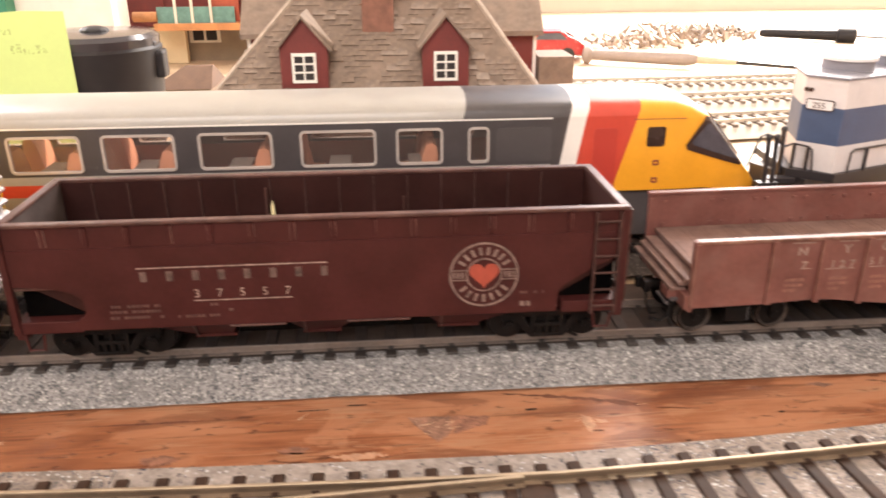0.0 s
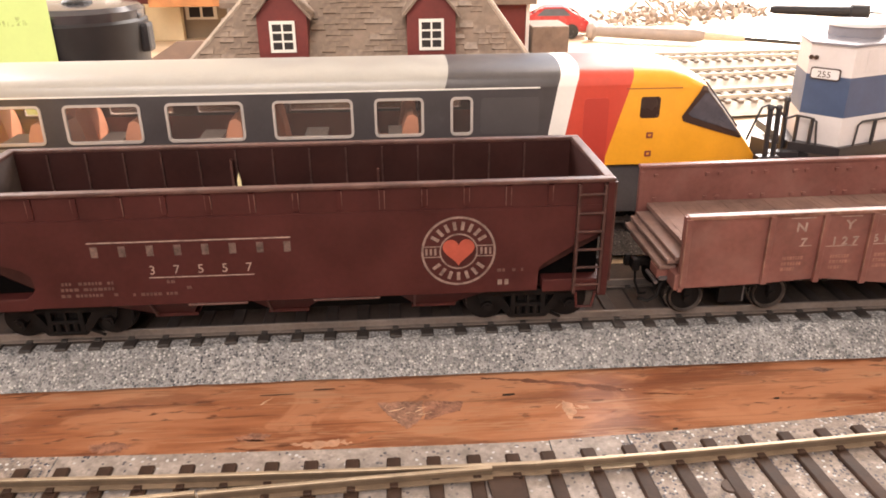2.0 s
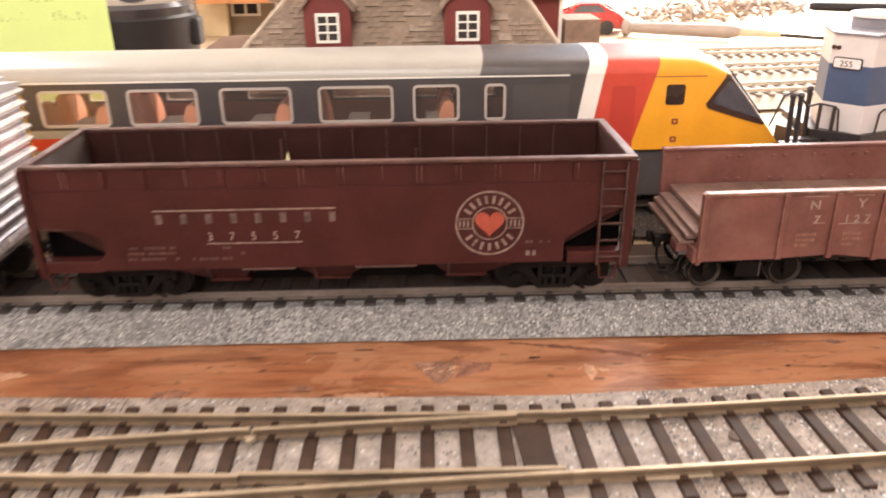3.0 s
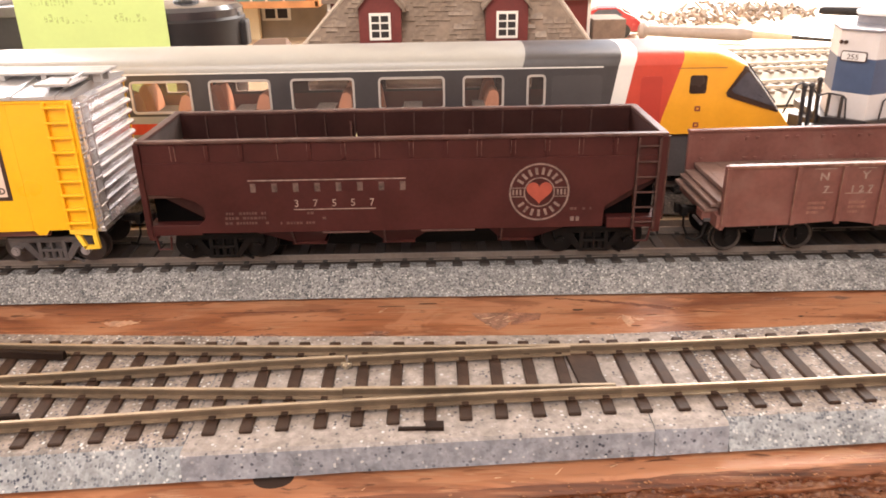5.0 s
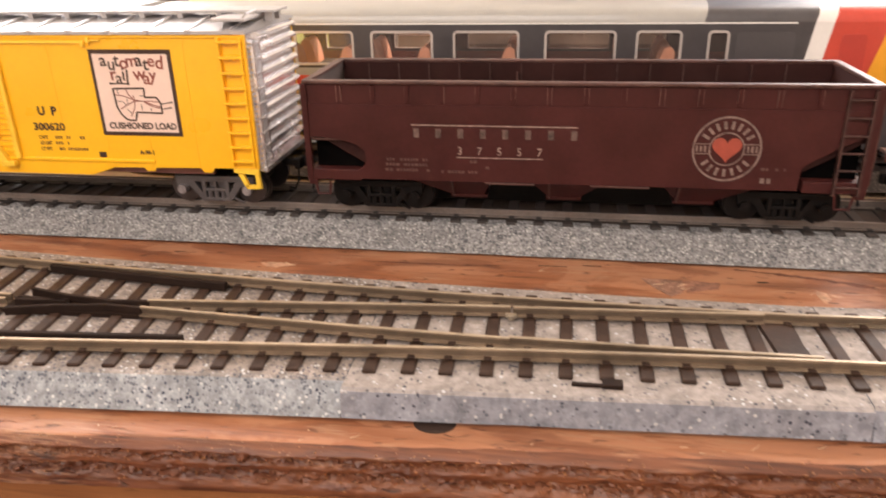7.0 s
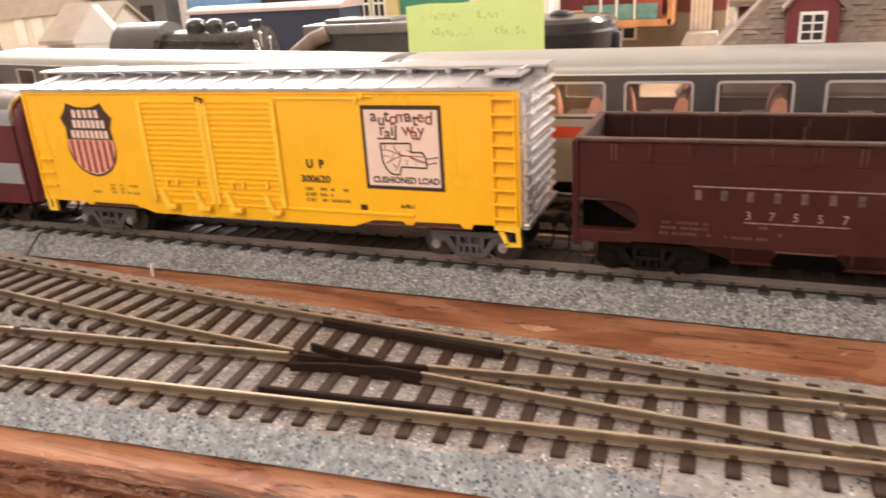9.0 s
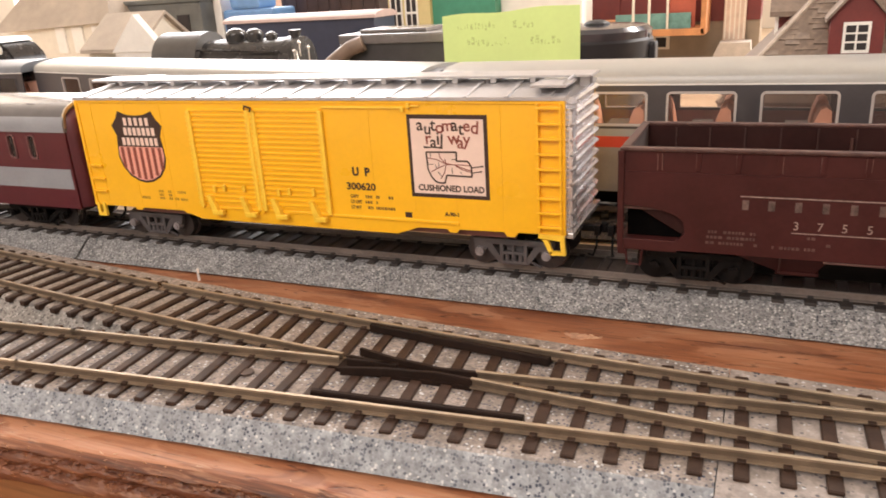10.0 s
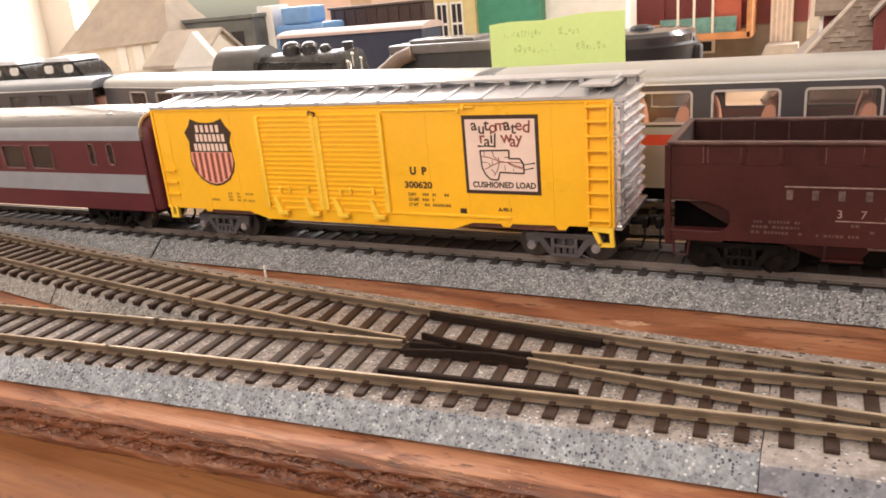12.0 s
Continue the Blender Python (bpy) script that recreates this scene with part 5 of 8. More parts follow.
prism(bm, [(x0, 2.3), (x0, 1.82), (x0 + 0.38, 1.82), (x0 + 0.38, 2.3), (x0 + 0.26, 2.3), (x0 + 0.26, 1.93), (x0 + 0.12, 1.93), (x0 + 0.12, 2.3)], by0 - 0.05, by0 + 0.06)
part("stirrup", bm, YELLOW_THIN, near_side)
bm = bmesh.new()
for quad in ([(x1 - 0.73, 2.28), (x1 - 0.73, 2.16), (x1, 2.10), (x1, 2.28)], [(x1 - 0.62, 2.13), (x1 - 0.40, 1.68), (x1 - 0.33, 1.78), (x1 - 0.46, 2.11)], [(x1 - 0.42, 1.79), (x1 - 0.40, 1.68), (x1 + 0.03, 1.70), (x1 + 0.03, 1.80)], [(x1 - 0.12, 2.12), (x1 - 0.10, 1.78), (x1 + 0.025, 1.78), (x1, 2.12)]):
    prism(bm, quad, by0 - 0.05, by0 + 0.06)
part("stirrup", bm, YELLOW_THIN, near_side)
for xx in (-7.95, -6.2, -17.6, -19.8):
    bm = bmesh.new()
    prism(bm, [(xx, 2.3), (xx + 0.5, 2.3), (xx + 0.36, 2.12), (xx + 0.14, 2.12)], by0 + 0.01, by0 + 0.08)
    part("sill_tab", bm, YELLOW, near_side)
bm = bmesh.new()
box(bm, bx0 + 1.5, bx1 - 1.5, by0 + 0.3, by0 + 0.4, 1.98, 2.2)
part("sill_inner", bm, GONDOLA, boxcar, "brown inner sill")
# ends
END_SILVER = mat("shiny_silver_end", (0.86, 0.85, 0.87), 0.24, metal=0.8, var=0.12, scale=120, fine=900, bump=0.10, bscale=500)
for e, xe in ((1, bx1), (-1, bx0)):
    bm = bmesh.new()
    box(bm, *sorted((xe - e * 0.12, xe)), by0 + 0.05, by1 - 0.05, 2.2, 6.0)
    prism(bm, [(by0 + 0.05, 6.0), (byc, 6.22), (by1 - 0.05, 6.0)], *sorted((xe - e * 0.12, xe)), "x")
    end = part("end_wall", bm, END_SILVER if e > 0 else YELLOW, boxcar, "silver corrugated end" if e > 0 else "")
    for k in range(11):
        z = 2.45 + 0.325 * k
        bm = bmesh.new()
        prism(bm, [(xe, z), (xe + e * 0.09, z + 0.03), (xe + e * 0.14, z + 0.08), (xe + e * 0.14, z + 0.12), (xe + e * 0.08, z + 0.17), (xe, z + 0.20)], by0 + 0.75, by1 - 0.06)
        part("corrugation", bm, END_SILVER if e > 0 else YELLOW, end)
    bm = bmesh.new()
    for y in (by0 + 0.18, by0 + 0.62):
        box(bm, *sorted((xe, xe + e * 0.16)), y - 0.04, y + 0.04, 2.3, 5.7)
    for k in range(9):
        rod(bm, (xe + e * 0.14, by0 + 0.14, 2.45 + 0.4 * k), (xe + e * 0.14, by0 + 0.66, 2.45 + 0.4 * k), 0.035, 6)
    for k in range(26):
        box(bm, *sorted((xe, xe + e * 0.05)), by0 + 0.02, by0 + 0.1, 2.35 + 0.14 * k, 2.42 + 0.14 * k)
    part("end_ladder", bm, END_SILVER if e > 0 else YELLOW, end)
    bm = bmesh.new()
    box(bm, *sorted((xe, xe + e * 0.2)), by0 + 0.1, by1 - 0.1, 2.16, 2.3, 0.02)
    part("end_sill", bm, END_SILVER if e > 0 else YELLOW, end)
    coupler(boxcar, xe, byc, e * 0.62, TRUCK_BLACK)
# roof
bm = bmesh.new()
prism(bm, [(by0 - 0.06, 5.93), (by0 - 0.06, 6.02), (byc, 6.24), (by1 + 0.06, 6.02), (by1 + 0.06, 5.93)], bx0 - 0.04, bx1 + 0.04, "x")
roof = part("roof", bm, SILVER, boxcar, "silver-grey panelled roof")
for k in range(15):
    x = bx0 + 0.55 + 1.155 * k
    bm = bmesh.new()
    prism(bm, [(by0 - 0.09, 5.94), (by0 - 0.09, 6.05), (byc - 0.4, 6.27), (byc - 0.4, 6.18)], x - 0.05, x + 0.05, "x")
    prism(bm, [(by1 + 0.09, 5.94), (byc + 0.4, 6.18), (byc + 0.4, 6.27), (by1 + 0.09, 6.05)], x - 0.05, x + 0.05, "x")
    part("roof_rib", bm, SILVER, roof)
    bm = bmesh.new()
    box(bm, x + 0.25, x + 0.4, byc - 0.5, byc + 0.5, 6.2, 6.34)
    part("walk_bracket", bm, SILVER, roof)
for k in range(3):
    bm = bmesh.new()
    box(bm, bx0 - 0.45, bx1 + 0.40, byc - 0.55 + 0.37 * k, byc - 0.55 + 0.37 * k + 0.35, 6.34, 6.41, 0.012, 1)
    part("walk_board", bm, SILVER, roof)
bm = bmesh.new()
box(bm, bx1 - 0.95, bx1 + 0.02, by0 + 0.12, byc - 0.56, 6.23, 6.31, 0.015, 1)
part("walk_platform", bm, SILVER, roof)
bm = bmesh.new()
box(bm, bx0 + 0.1, bx0 + 0.95, byc + 0.56, by1 - 0.12, 6.23, 6.31, 0.015, 1)
part("walk_platform", bm, SILVER, roof)
bm = bmesh.new()
tube(bm, [(bx1 - 0.1, by0 + 0.25, 6.3), (bx1 + 0.02, by0 + 0.25, 6.42), (bx1 + 0.02, by0 + 1.0, 6.46), (bx1 - 0.1, by0 + 1.0, 6.33)], 0.03, 6)
for y in (byc - 0.4, byc + 0.1):
    box(bm, bx1 + 0.06, bx1 + 0.3, y, y + 0.12, 6.1, 6.36)
part("walk_support", bm, SILVER, roof)
truck(boxcar, -6.10, byc, 2.02, TRUCK_GREY, WHEEL, WHEEL, "dark grey plastic truck")
truck(boxcar, -19.5, byc, 2.02, TRUCK_GREY, WHEEL, WHEEL, "dark grey plastic truck")
# printed panels
DY = by0
bm = bmesh.new()
box(bm, -8.93, -6.53, DY - 0.011, DY + 0.004, 3.16, 5.54)
part("printed_panel", bm, DECAL_BLACK, near_side, "square panel with dark border and pinkish white field")
bm = bmesh.new()
box(bm, -8.83, -6.64, DY - 0.015, DY - 0.004, 3.27, 5.42)
part("panel_field", bm, DECAL_WHITE, near_side)
PY = DY - 0.018
for word, x, z, size, step in (("automated", -8.63, 5.06, 0.49, 0.196), ("rail way", -8.39, 4.68, 0.50, 0.185)):
    cx = x
    for k, ch in enumerate(word):
        if ch == " ":
            cx += 0.17
            continue
        wch = step * {"m": 1.42, "w": 1.36, "i": 0.52, "l": 0.52, "t": 0.72, "r": 0.76}.get(ch, 1.06)
        write("letter", ch, cx, PY, z + (0.03, -0.06, 0.03, -0.02, 0.02)[k % 5], size * (1.0, 0.96, 1.04)[k % 3], DECAL_RED if (word[0] == "a" and k in (3, 4, 7, 8)) or (word[0] == "r" and k in (0, 5, 6, 7)) else DECAL_BLACK, near_side, wide=0.98, turn=(-4, 3, 0, 5, -3)[k % 5], bold=0.006)
        cx += wch
write("slogan", "CUSHIONED LOAD", -8.70, PY, 3.36, 0.25, DECAL_BLACK, near_side, wide=0.93, bold=0.008)
bm = bmesh.new()
prism(bm, [(-8.45, 4.59), (-8.15, 4.605), (-7.87, 4.585), (-7.87, 4.65), (-8.15, 4.625), (-8.45, 4.65)], PY - 0.002, PY + 0.004)
part("underline", bm, DECAL_BLACK, near_side, "dark spike under a word")
# map drawing on the panel
bm = bmesh.new()
outline = [(-8.39, 4.48), (-7.47, 4.50), (-7.48, 4.25), (-7.14, 4.25), (-7.04, 4.10), (-7.03, 3.81), (-7.79, 3.83), (-7.86, 3.60), (-8.02, 3.60), (-8.13, 3.63), (-8.26, 3.76), (-8.36, 3.98), (-8.37, 4.2), (-8.39, 4.48)]
for (a, b), (c, d) in zip(outline, outline[1:]):
    rod(bm, (a, PY, b), (c, PY, d), 0.024, 6)
for a, b, c, d in ((-7.02, 4.07, -6.71, 4.12), (-7.02, 3.92, -6.76, 3.97)):
    rod(bm, (a, PY, b), (c, PY, d), 0.015, 6)
    ball(bm, (c, PY, d), 0.03, 1, 0.3, 1, 8, 6)
part("map_outline", bm, DECAL_BLACK, near_side, "thin dark map outline")
bm = bmesh.new()
for way in ([(-8.36, 4.31), (-8.1, 4.28), (-7.85, 4.18), (-7.6, 4.14), (-7.3, 4.14), (-7.05, 4.12)], [(-8.25, 3.92), (-8.0, 4.05), (-7.8, 4.14), (-7.55, 4.14), (-7.3, 4.05), (-7.05, 3.98)], [(-7.82, 4.3), (-7.80, 4.1), (-7.86, 3.9), (-7.98, 3.72)], [(-7.5, 4.1), (-7.3, 4.0), (-7.08, 3.95)], [(-8.0, 4.46), (-7.96, 4.32), (-7.84, 4.2)]):
    for (a, b), (c, d) in zip(way, way[1:]):
        rod(bm, (a, PY + 0.002, b), (c, PY + 0.002, d), 0.013, 6)
part("map_lines", bm, DECAL_RED, near_side, "brown-red map lines")
bm = bmesh.new()
for a, b, c, d in ((-8.26, 4.46, -8.26, 4.33), (-7.62, 4.29, -7.50, 4.29), (-8.34, 4.13, -8.18, 4.13), (-8.02, 4.2, -8.02, 4.05), (-8.06, 3.92, -7.95, 3.8), (-7.62, 4.05, -7.62, 3.88), (-7.35, 3.95, -7.35, 3.88), (-8.14, 4.12, -8.08, 4.02)):
    rod(bm, (a, PY + 0.002, b), (c, PY + 0.002, d), 0.010, 6)
part("map_ticks", bm, DECAL_BLACK, near_side)
# shield emblem: dark head with blocks, striped field
def shield(x0, x1, z0, z1, n=12):
    w, h = x1 - x0, z1 - z0
    left = [(0.50, 0.0), (0.36, 0.02), (0.2, 0.09), (0.08, 0.22), (0.03, 0.36), (0.05, 0.52), (0.07, 0.66), (0.0, 0.80), (0.11, 0.90), (0.17, 1.0), (0.34, 0.95), (0.5, 0.94)]
    pts = left + [(1 - a, b) for a, b in left[::-1][1:-1]]
    return [(x0 + a * w, z0 + b * h) for a, b in pts]


sx0, sx1, sz0, sz1 = -20.05, -17.86, 3.12, 5.56
bm = bmesh.new()
prism(bm, shield(sx0, sx1, sz0, sz1), DY - 0.011, DY + 0.004)
part("shield", bm, DECAL_BLACK, near_side, "railway shield emblem with dark head")
bm = bmesh.new()
low = [(a, min(b, 4.36)) for a, b in shield(sx0 + 0.06, sx1 - 0.06, sz0 + 0.07, sz1)]
low = [p for i, p in enumerate(low) if p[1] < 4.36] 
right = [p for p in low if p[0] >= (sx0 + sx1) / 2]
left = [p for p in low if p[0] < (sx0 + sx1) / 2]
field = sorted(right, key=lambda p: p[1]) + [(sx1 - 0.14, 4.36), (sx0 + 0.14, 4.36)] + sorted(left, key=lambda p: -p[1])
prism(bm, field, DY - 0.015, DY - 0.004)
part("shield_field", bm, mat("salmon_print", (0.78, 0.36, 0.28), 0.45, var=0.05, bump=0), near_side, "salmon field of the shield")
for k in range(7):
    x = sx0 + 0.22 + 0.27 * k
    zb = sz0 + 0.12 + 0.55 * abs((k - 3) / 3.6) ** 2.2
    bm = bmesh.new()
    box(bm, x, x + 0.13, DY - 0.019, DY - 0.008, zb, 4.34)
    part("stripe", bm, DECAL_RED, near_side)
for n_, z, xa in ((5, 5.08, -19.50), (7, 4.75, -19.56), (8, 4.41, -19.70)):
    for k in range(n_):
        x = xa + k * (0.20 if n_ > 5 else 0.235)
        bm = bmesh.new()
        box(bm, x + 0.01, x + 0.145, DY - 0.017, DY - 0.010, z, z + 0.26)
        part("shield_block", bm, DECAL_WHITE, near_side)
for k, ch in enumerate("UP"):
    write("reporting_mark", ch, -10.86 + 0.42 * k, DY - 0.006, 3.71, 0.34, DECAL_BLACK, near_side, wide=0.95, bold=0.016)
write("number", "300620", -11.1, DY - 0.006, 3.27, 0.30, DECAL_BLACK, near_side, wide=1.10, bold=0.009)
write("mark", "A-90-1", -7.92, DY - 0.006, 2.62, 0.16, DECAL_BLACK, near_side, wide=1.0, bold=0.006)
rows = []
rnd = random.Random(12)
for z, x0, x1 in ((3.02, -10.48, -10.02), (3.02, -9.71, -9.54), (2.85, -10.50, -10.10), (2.68, -10.43, -10.24), (2.68, -10.15, -9.54), (2.55, -19.3, -18.95), (2.80, -18.5, -18.3), (2.80, -18.1, -17.9), (2.80, -17.7, -17.4), (2.68, -18.5, -18.3), (2.68, -18.1, -17.9), (2.56, -18.5, -18.3), (2.56, -18.1, -17.7), (2.55, -17.6, -17.35)):
    x = x0
    while x < x1:
        w = rnd.uniform(0.03, 0.07)
        rows.append((x, x + w, z, z + 0.085))
        x += w + 0.025
SMALL_PRINT = mat("brown_small_print", (0.16, 0.075, 0.02), 0.45, var=0.3, scale=500, bump=0)
bars("small_print", [r for r in rows if r[0] > -12], DY, SMALL_PRINT, near_side)
for word, z in (("CAPY", 3.01), ("LD LMT", 2.845), ("LT WT", 2.67)):
    write("weight_mark", word, -11.0, DY - 0.006, z, 0.145, SMALL_PRINT, near_side, wide=0.78, bold=0.004)
bars("small_print", [r for r in rows if r[0] < -12], DY, DECAL_FAINT, near_side)
bars("black_square", [(-9.2, -8.98, 2.50, 2.66)], DY, DECAL_BLACK, near_side, "small dark printed square")

# ---- brown drop-end gondola ----
gx0, gx1, gy0, gy1 = 13.22, 28.6, 0.05, 3.5
gon = thing("gondola_car", ((gx0 + gx1) / 2, HY, 0.95), "brown open gondola car with dusty deck and worn cream lettering", "railway wagon")
GZ = 3.80
bm = bmesh.new()
belly = [(gx0, 2.0), (gx0 + 2.0, 2.03), (gx0 + 3.2, 2.10), (gx0 + 3.7, 2.08), (gx0 + 4.6, 1.96), (gx0 + 6.0, 1.80), (gx1 - 6.0, 1.80), (gx1 - 4.6, 1.96), (gx1 - 3.7, 2.08), (gx1 - 3.2, 2.10), (gx1 - 2.0, 2.03), (gx1, 2.0), (gx1, GZ - 0.06), (gx0, GZ - 0.06)]
prism(bm, [(max(a, gx0 + 0.08), b) for a, b in belly], gy0, gy0 + 0.1)
gon_near = part("side_wall", bm, GONDOLA, gon)
bm = bmesh.new()
prism(bm, [(a, b + 0.17 if b > 3 else b) for a, b in belly], gy1 - 0.1, gy1)
gon_far = part("side_wall", bm, GONDOLA, gon)
for w_, ya, yb in ((gon_near, gy0 - 0.06, gy0 + 0.16), (gon_far, gy1 - 0.16, gy1 + 0.06)):
    bm = bmesh.new()
    up = 0.0 if w_ is gon_near else 0.17
    box(bm, gx0 + (0.06 if w_ is gon_near else -0.02), gx1 + 0.05, ya, yb, GZ - 0.07 + up, GZ + 0.02 + up, 0.025)
    part("rim", bm, GON_RIM if w_ is gon_near else GONDOLA, w_, "worn paler top rim")
xs = [13.3, 15.25, 16.52, 17.68, 18.85, 20.0, 21.2, 22.4, 23.6, 24.8, 26.0, 27.2, 28.4]
for x in xs:
    bm = bmesh.new()
    box(bm, x - 0.07, x + 0.07, gy0 - 0.09, gy0 + 0.02, 2.04 if x < 17 else 1.95, GZ - 0.05, 0.02)
    post = part("post", bm, GONDOLA, gon_near)
    bm = bmesh.new()
    z = 2.2 + 0.2 * math.sin(x * 5)
    box(bm, x - 0.075, x - 0.05, gy0 - 0.095, gy0 - 0.06, z, GZ - 0.1, 0.004, 1)
    part("scuffed_edge", bm, GON_RIM, post, "scuffed pale post edge")
    bm = bmesh.new()
    for z in (2.98, 3.64):
        for d in ((-0.24, 0.10) if x > 13.5 else (0.30,)):
            box(bm, x + d, x + d + 0.12, gy1 - 0.15, gy1 - 0.09, z, z + 0.09, 0.02)
    part("lug", bm, GONDOLA, gon_far)
for k in range(90):
    bm = bmesh.new()
    x = gx0 + 0.25 + 0.168 * k
    box(bm, x, x + 0.163, gy0 + 0.12, gy1 - 0.12, 2.80, 2.92 + 0.004 * math.sin(k * 1.7))
    part("deck_board", bm, GON_FLOOR, gon)
bm = bmesh.new()
for k, (xa, z) in enumerate(((gx0 - 0.05, 2.72), (gx0 - 0.2, 2.6), (gx0 - 0.34, 2.42))):
    box(bm, xa, xa + 0.4, gy0 + 0.2 + 0.1 * k, gy1 - 0.2, z - 0.1, z, 0.015, 1)
part("end_gate", bm, GON_FLOOR, gon, "lowered end gate boards")
bm = bmesh.new()
box(bm, gx0 - 0.1, gx0 + 0.15, gy0, gy1, 1.95, 2.35, 0.03)
box(bm, gx0 - 0.36, gx0 - 0.05, gy0 + 0.5, gy0 + 1.0, 2.05, 2.3, 0.03)
box(bm, gx0, gx0 + 0.1, gy0 - 0.02, gy0 + 0.12, 1.9, GZ, 0.02)
box(bm, gx0, gx0 + 0.1, gy1 - 0.12, gy1 + 0.02, 1.9, GZ, 0.02)
box(bm, gx0 + 0.2, gx1 - 0.2, HY - 0.9, HY + 0.9, 1.8, 2.7)
part("underframe", bm, GONDOLA, gon)
bm = bmesh.new()
box(bm, gx0 + 0.3, gx1 - 0.3, HY + 0.5, HY + 1.2, 1.0, 1.85)
part("brake_gear", bm, TRUCK_BLACK, gon, "black brake gear under the floor")
bm = bmesh.new()
tube(bm, [(gx0 + 0.05, 0.75, 2.0), (gx0 - 0.18, 0.7, 1.82), (gx0 - 0.25, 0.68, 1.5), (gx0 - 0.45, 0.7, 1.36), (gx0 - 0.7, 0.72, 1.45)], 0.045, 7)
part("brake_hose", bm, TRUCK_BLACK, gon, "black looped brake hose", smooth=True)
bm = bmesh.new()
box(bm, gx0 - 0.3, gx0 + 0.1, 0.5, 1.2, 2.0, 2.1, 0.02)
rod(bm, (gx0 - 0.32, 0.62, 1.9), (gx0 - 0.32, 1.3, 1.9), 0.05, 8)
part("uncoupling_lever", bm, TRUCK_GREY, gon, "dark uncoupling lever")
bm = bmesh.new()
for x in (14.6, 14.85, 15.1):
    rod(bm, (x, 0.6, 1.3), (x, 0.6, 2.0), 0.04, 6)
part("brake_rod", bm, TRUCK_GREY, gon, "grey brake rods")
coupler(gon, gx0, HY, -0.62, TRUCK_BLACK)
coupler(gon, gx1, HY, 0.62, TRUCK_BLACK)
truck(gon, 14.78, HY, 2.12, TRUCK_BLACK, TRUCK_BLACK, TREAD, "black gondola truck with bright wheel treads", slim=True)
truck(gon, 26.9, HY, 2.05, TRUCK_BLACK, TRUCK_BLACK, TREAD, "black gondola truck with bright wheel treads", slim=True)
for ch, x, z, s in (("N", 15.86, 3.33, 0.32), ("Y", 17.04, 3.35, 0.32), ("C", 18.03, 3.38, 0.32), ("7", 16.02, 2.97, 0.27), ("1", 16.76, 2.96, 0.28), ("2", 17.01, 2.96, 0.28), ("7", 17.26, 2.96, 0.28), ("6", 17.75, 3.0, 0.28), ("1", 18.0, 3.0, 0.28)):
    write("lettering", ch, x, gy0 - 0.006, z, s, LETTER_PALE, gon_near, wide=1.1, bold=0.006)
bars("name_line", [(15.7, 16.3, 3.655, 3.675), (16.9, 17.4, 3.655, 3.675), (16.0, 16.3, 2.955, 2.975), (16.65, 17.42, 2.92, 2.94), (17.72, 18.25, 2.93, 2.95), (17.85, 18.35, 3.665, 3.685)], gy0, LETTER_PALE, gon_near, "thin cream lines")
rows = []
rnd = random.Random(31)
for x0, x1 in ((15.62, 16.12), (16.78, 17.28), (17.85, 18.3)):
    for z in (2.62, 2.48, 2.34):
        x = x0 + 0.03
        while x < x1 - (0.12 if z < 2.4 else 0.0):
            w = rnd.uniform(0.03, 0.07)
            rows.append((x, x + w, z, z + 0.08))
            x += w + 0.022
bars("small_print", rows, gy0, LETTER_RED, gon_near)

gon.rotation_euler = (0, radians(-0.5), 0)

# ---- red and grey coach behind the boxcar, on the same track ----
RC_RED = mat("deep_red_coach_paint", (0.088, 0.0115, 0.018), 0.35, var=0.15, bump=0.04)
RC_GREY = mat("pale_grey_coach_band", (0.25, 0.262, 0.29), 0.4, var=0.1)
RC_ROOF = mat("glossy_grey_roof", (0.115, 0.11, 0.115), 0.2, var=0.1, bump=0.04, coat=0.3)
RC_TRIM = mat("worn_red_window_trim", (0.17, 0.075, 0.075), 0.35, var=0.4, scale=300)
# Pale colour for the light seen inside the coach windows.
RC_LIT_INSIDE = mat("pale_lit_interior", (0.58, 0.44, 0.38), 0.7, var=0.15)
rcx1, rcx0 = -22.45, -46.0
red = thing("red_coach", ((rcx0 + rcx1) / 2, HY, 0.95), "dark red and grey model passenger coach with rounded grey roof", "railway coach")
rwin = [(rcx1 - 0.75 - w - o, rcx1 - 0.75 - o, 3.56 if o > 3 else 3.75, 4.58 if o > 3 else 4.66) for o, w in ((0.8, 0.42), (1.85, 0.42), (4.43, 1.42), (6.2, 1.42), (7.97, 1.42), (9.74, 1.42), (11.5, 1.42), (13.3, 1.42))]
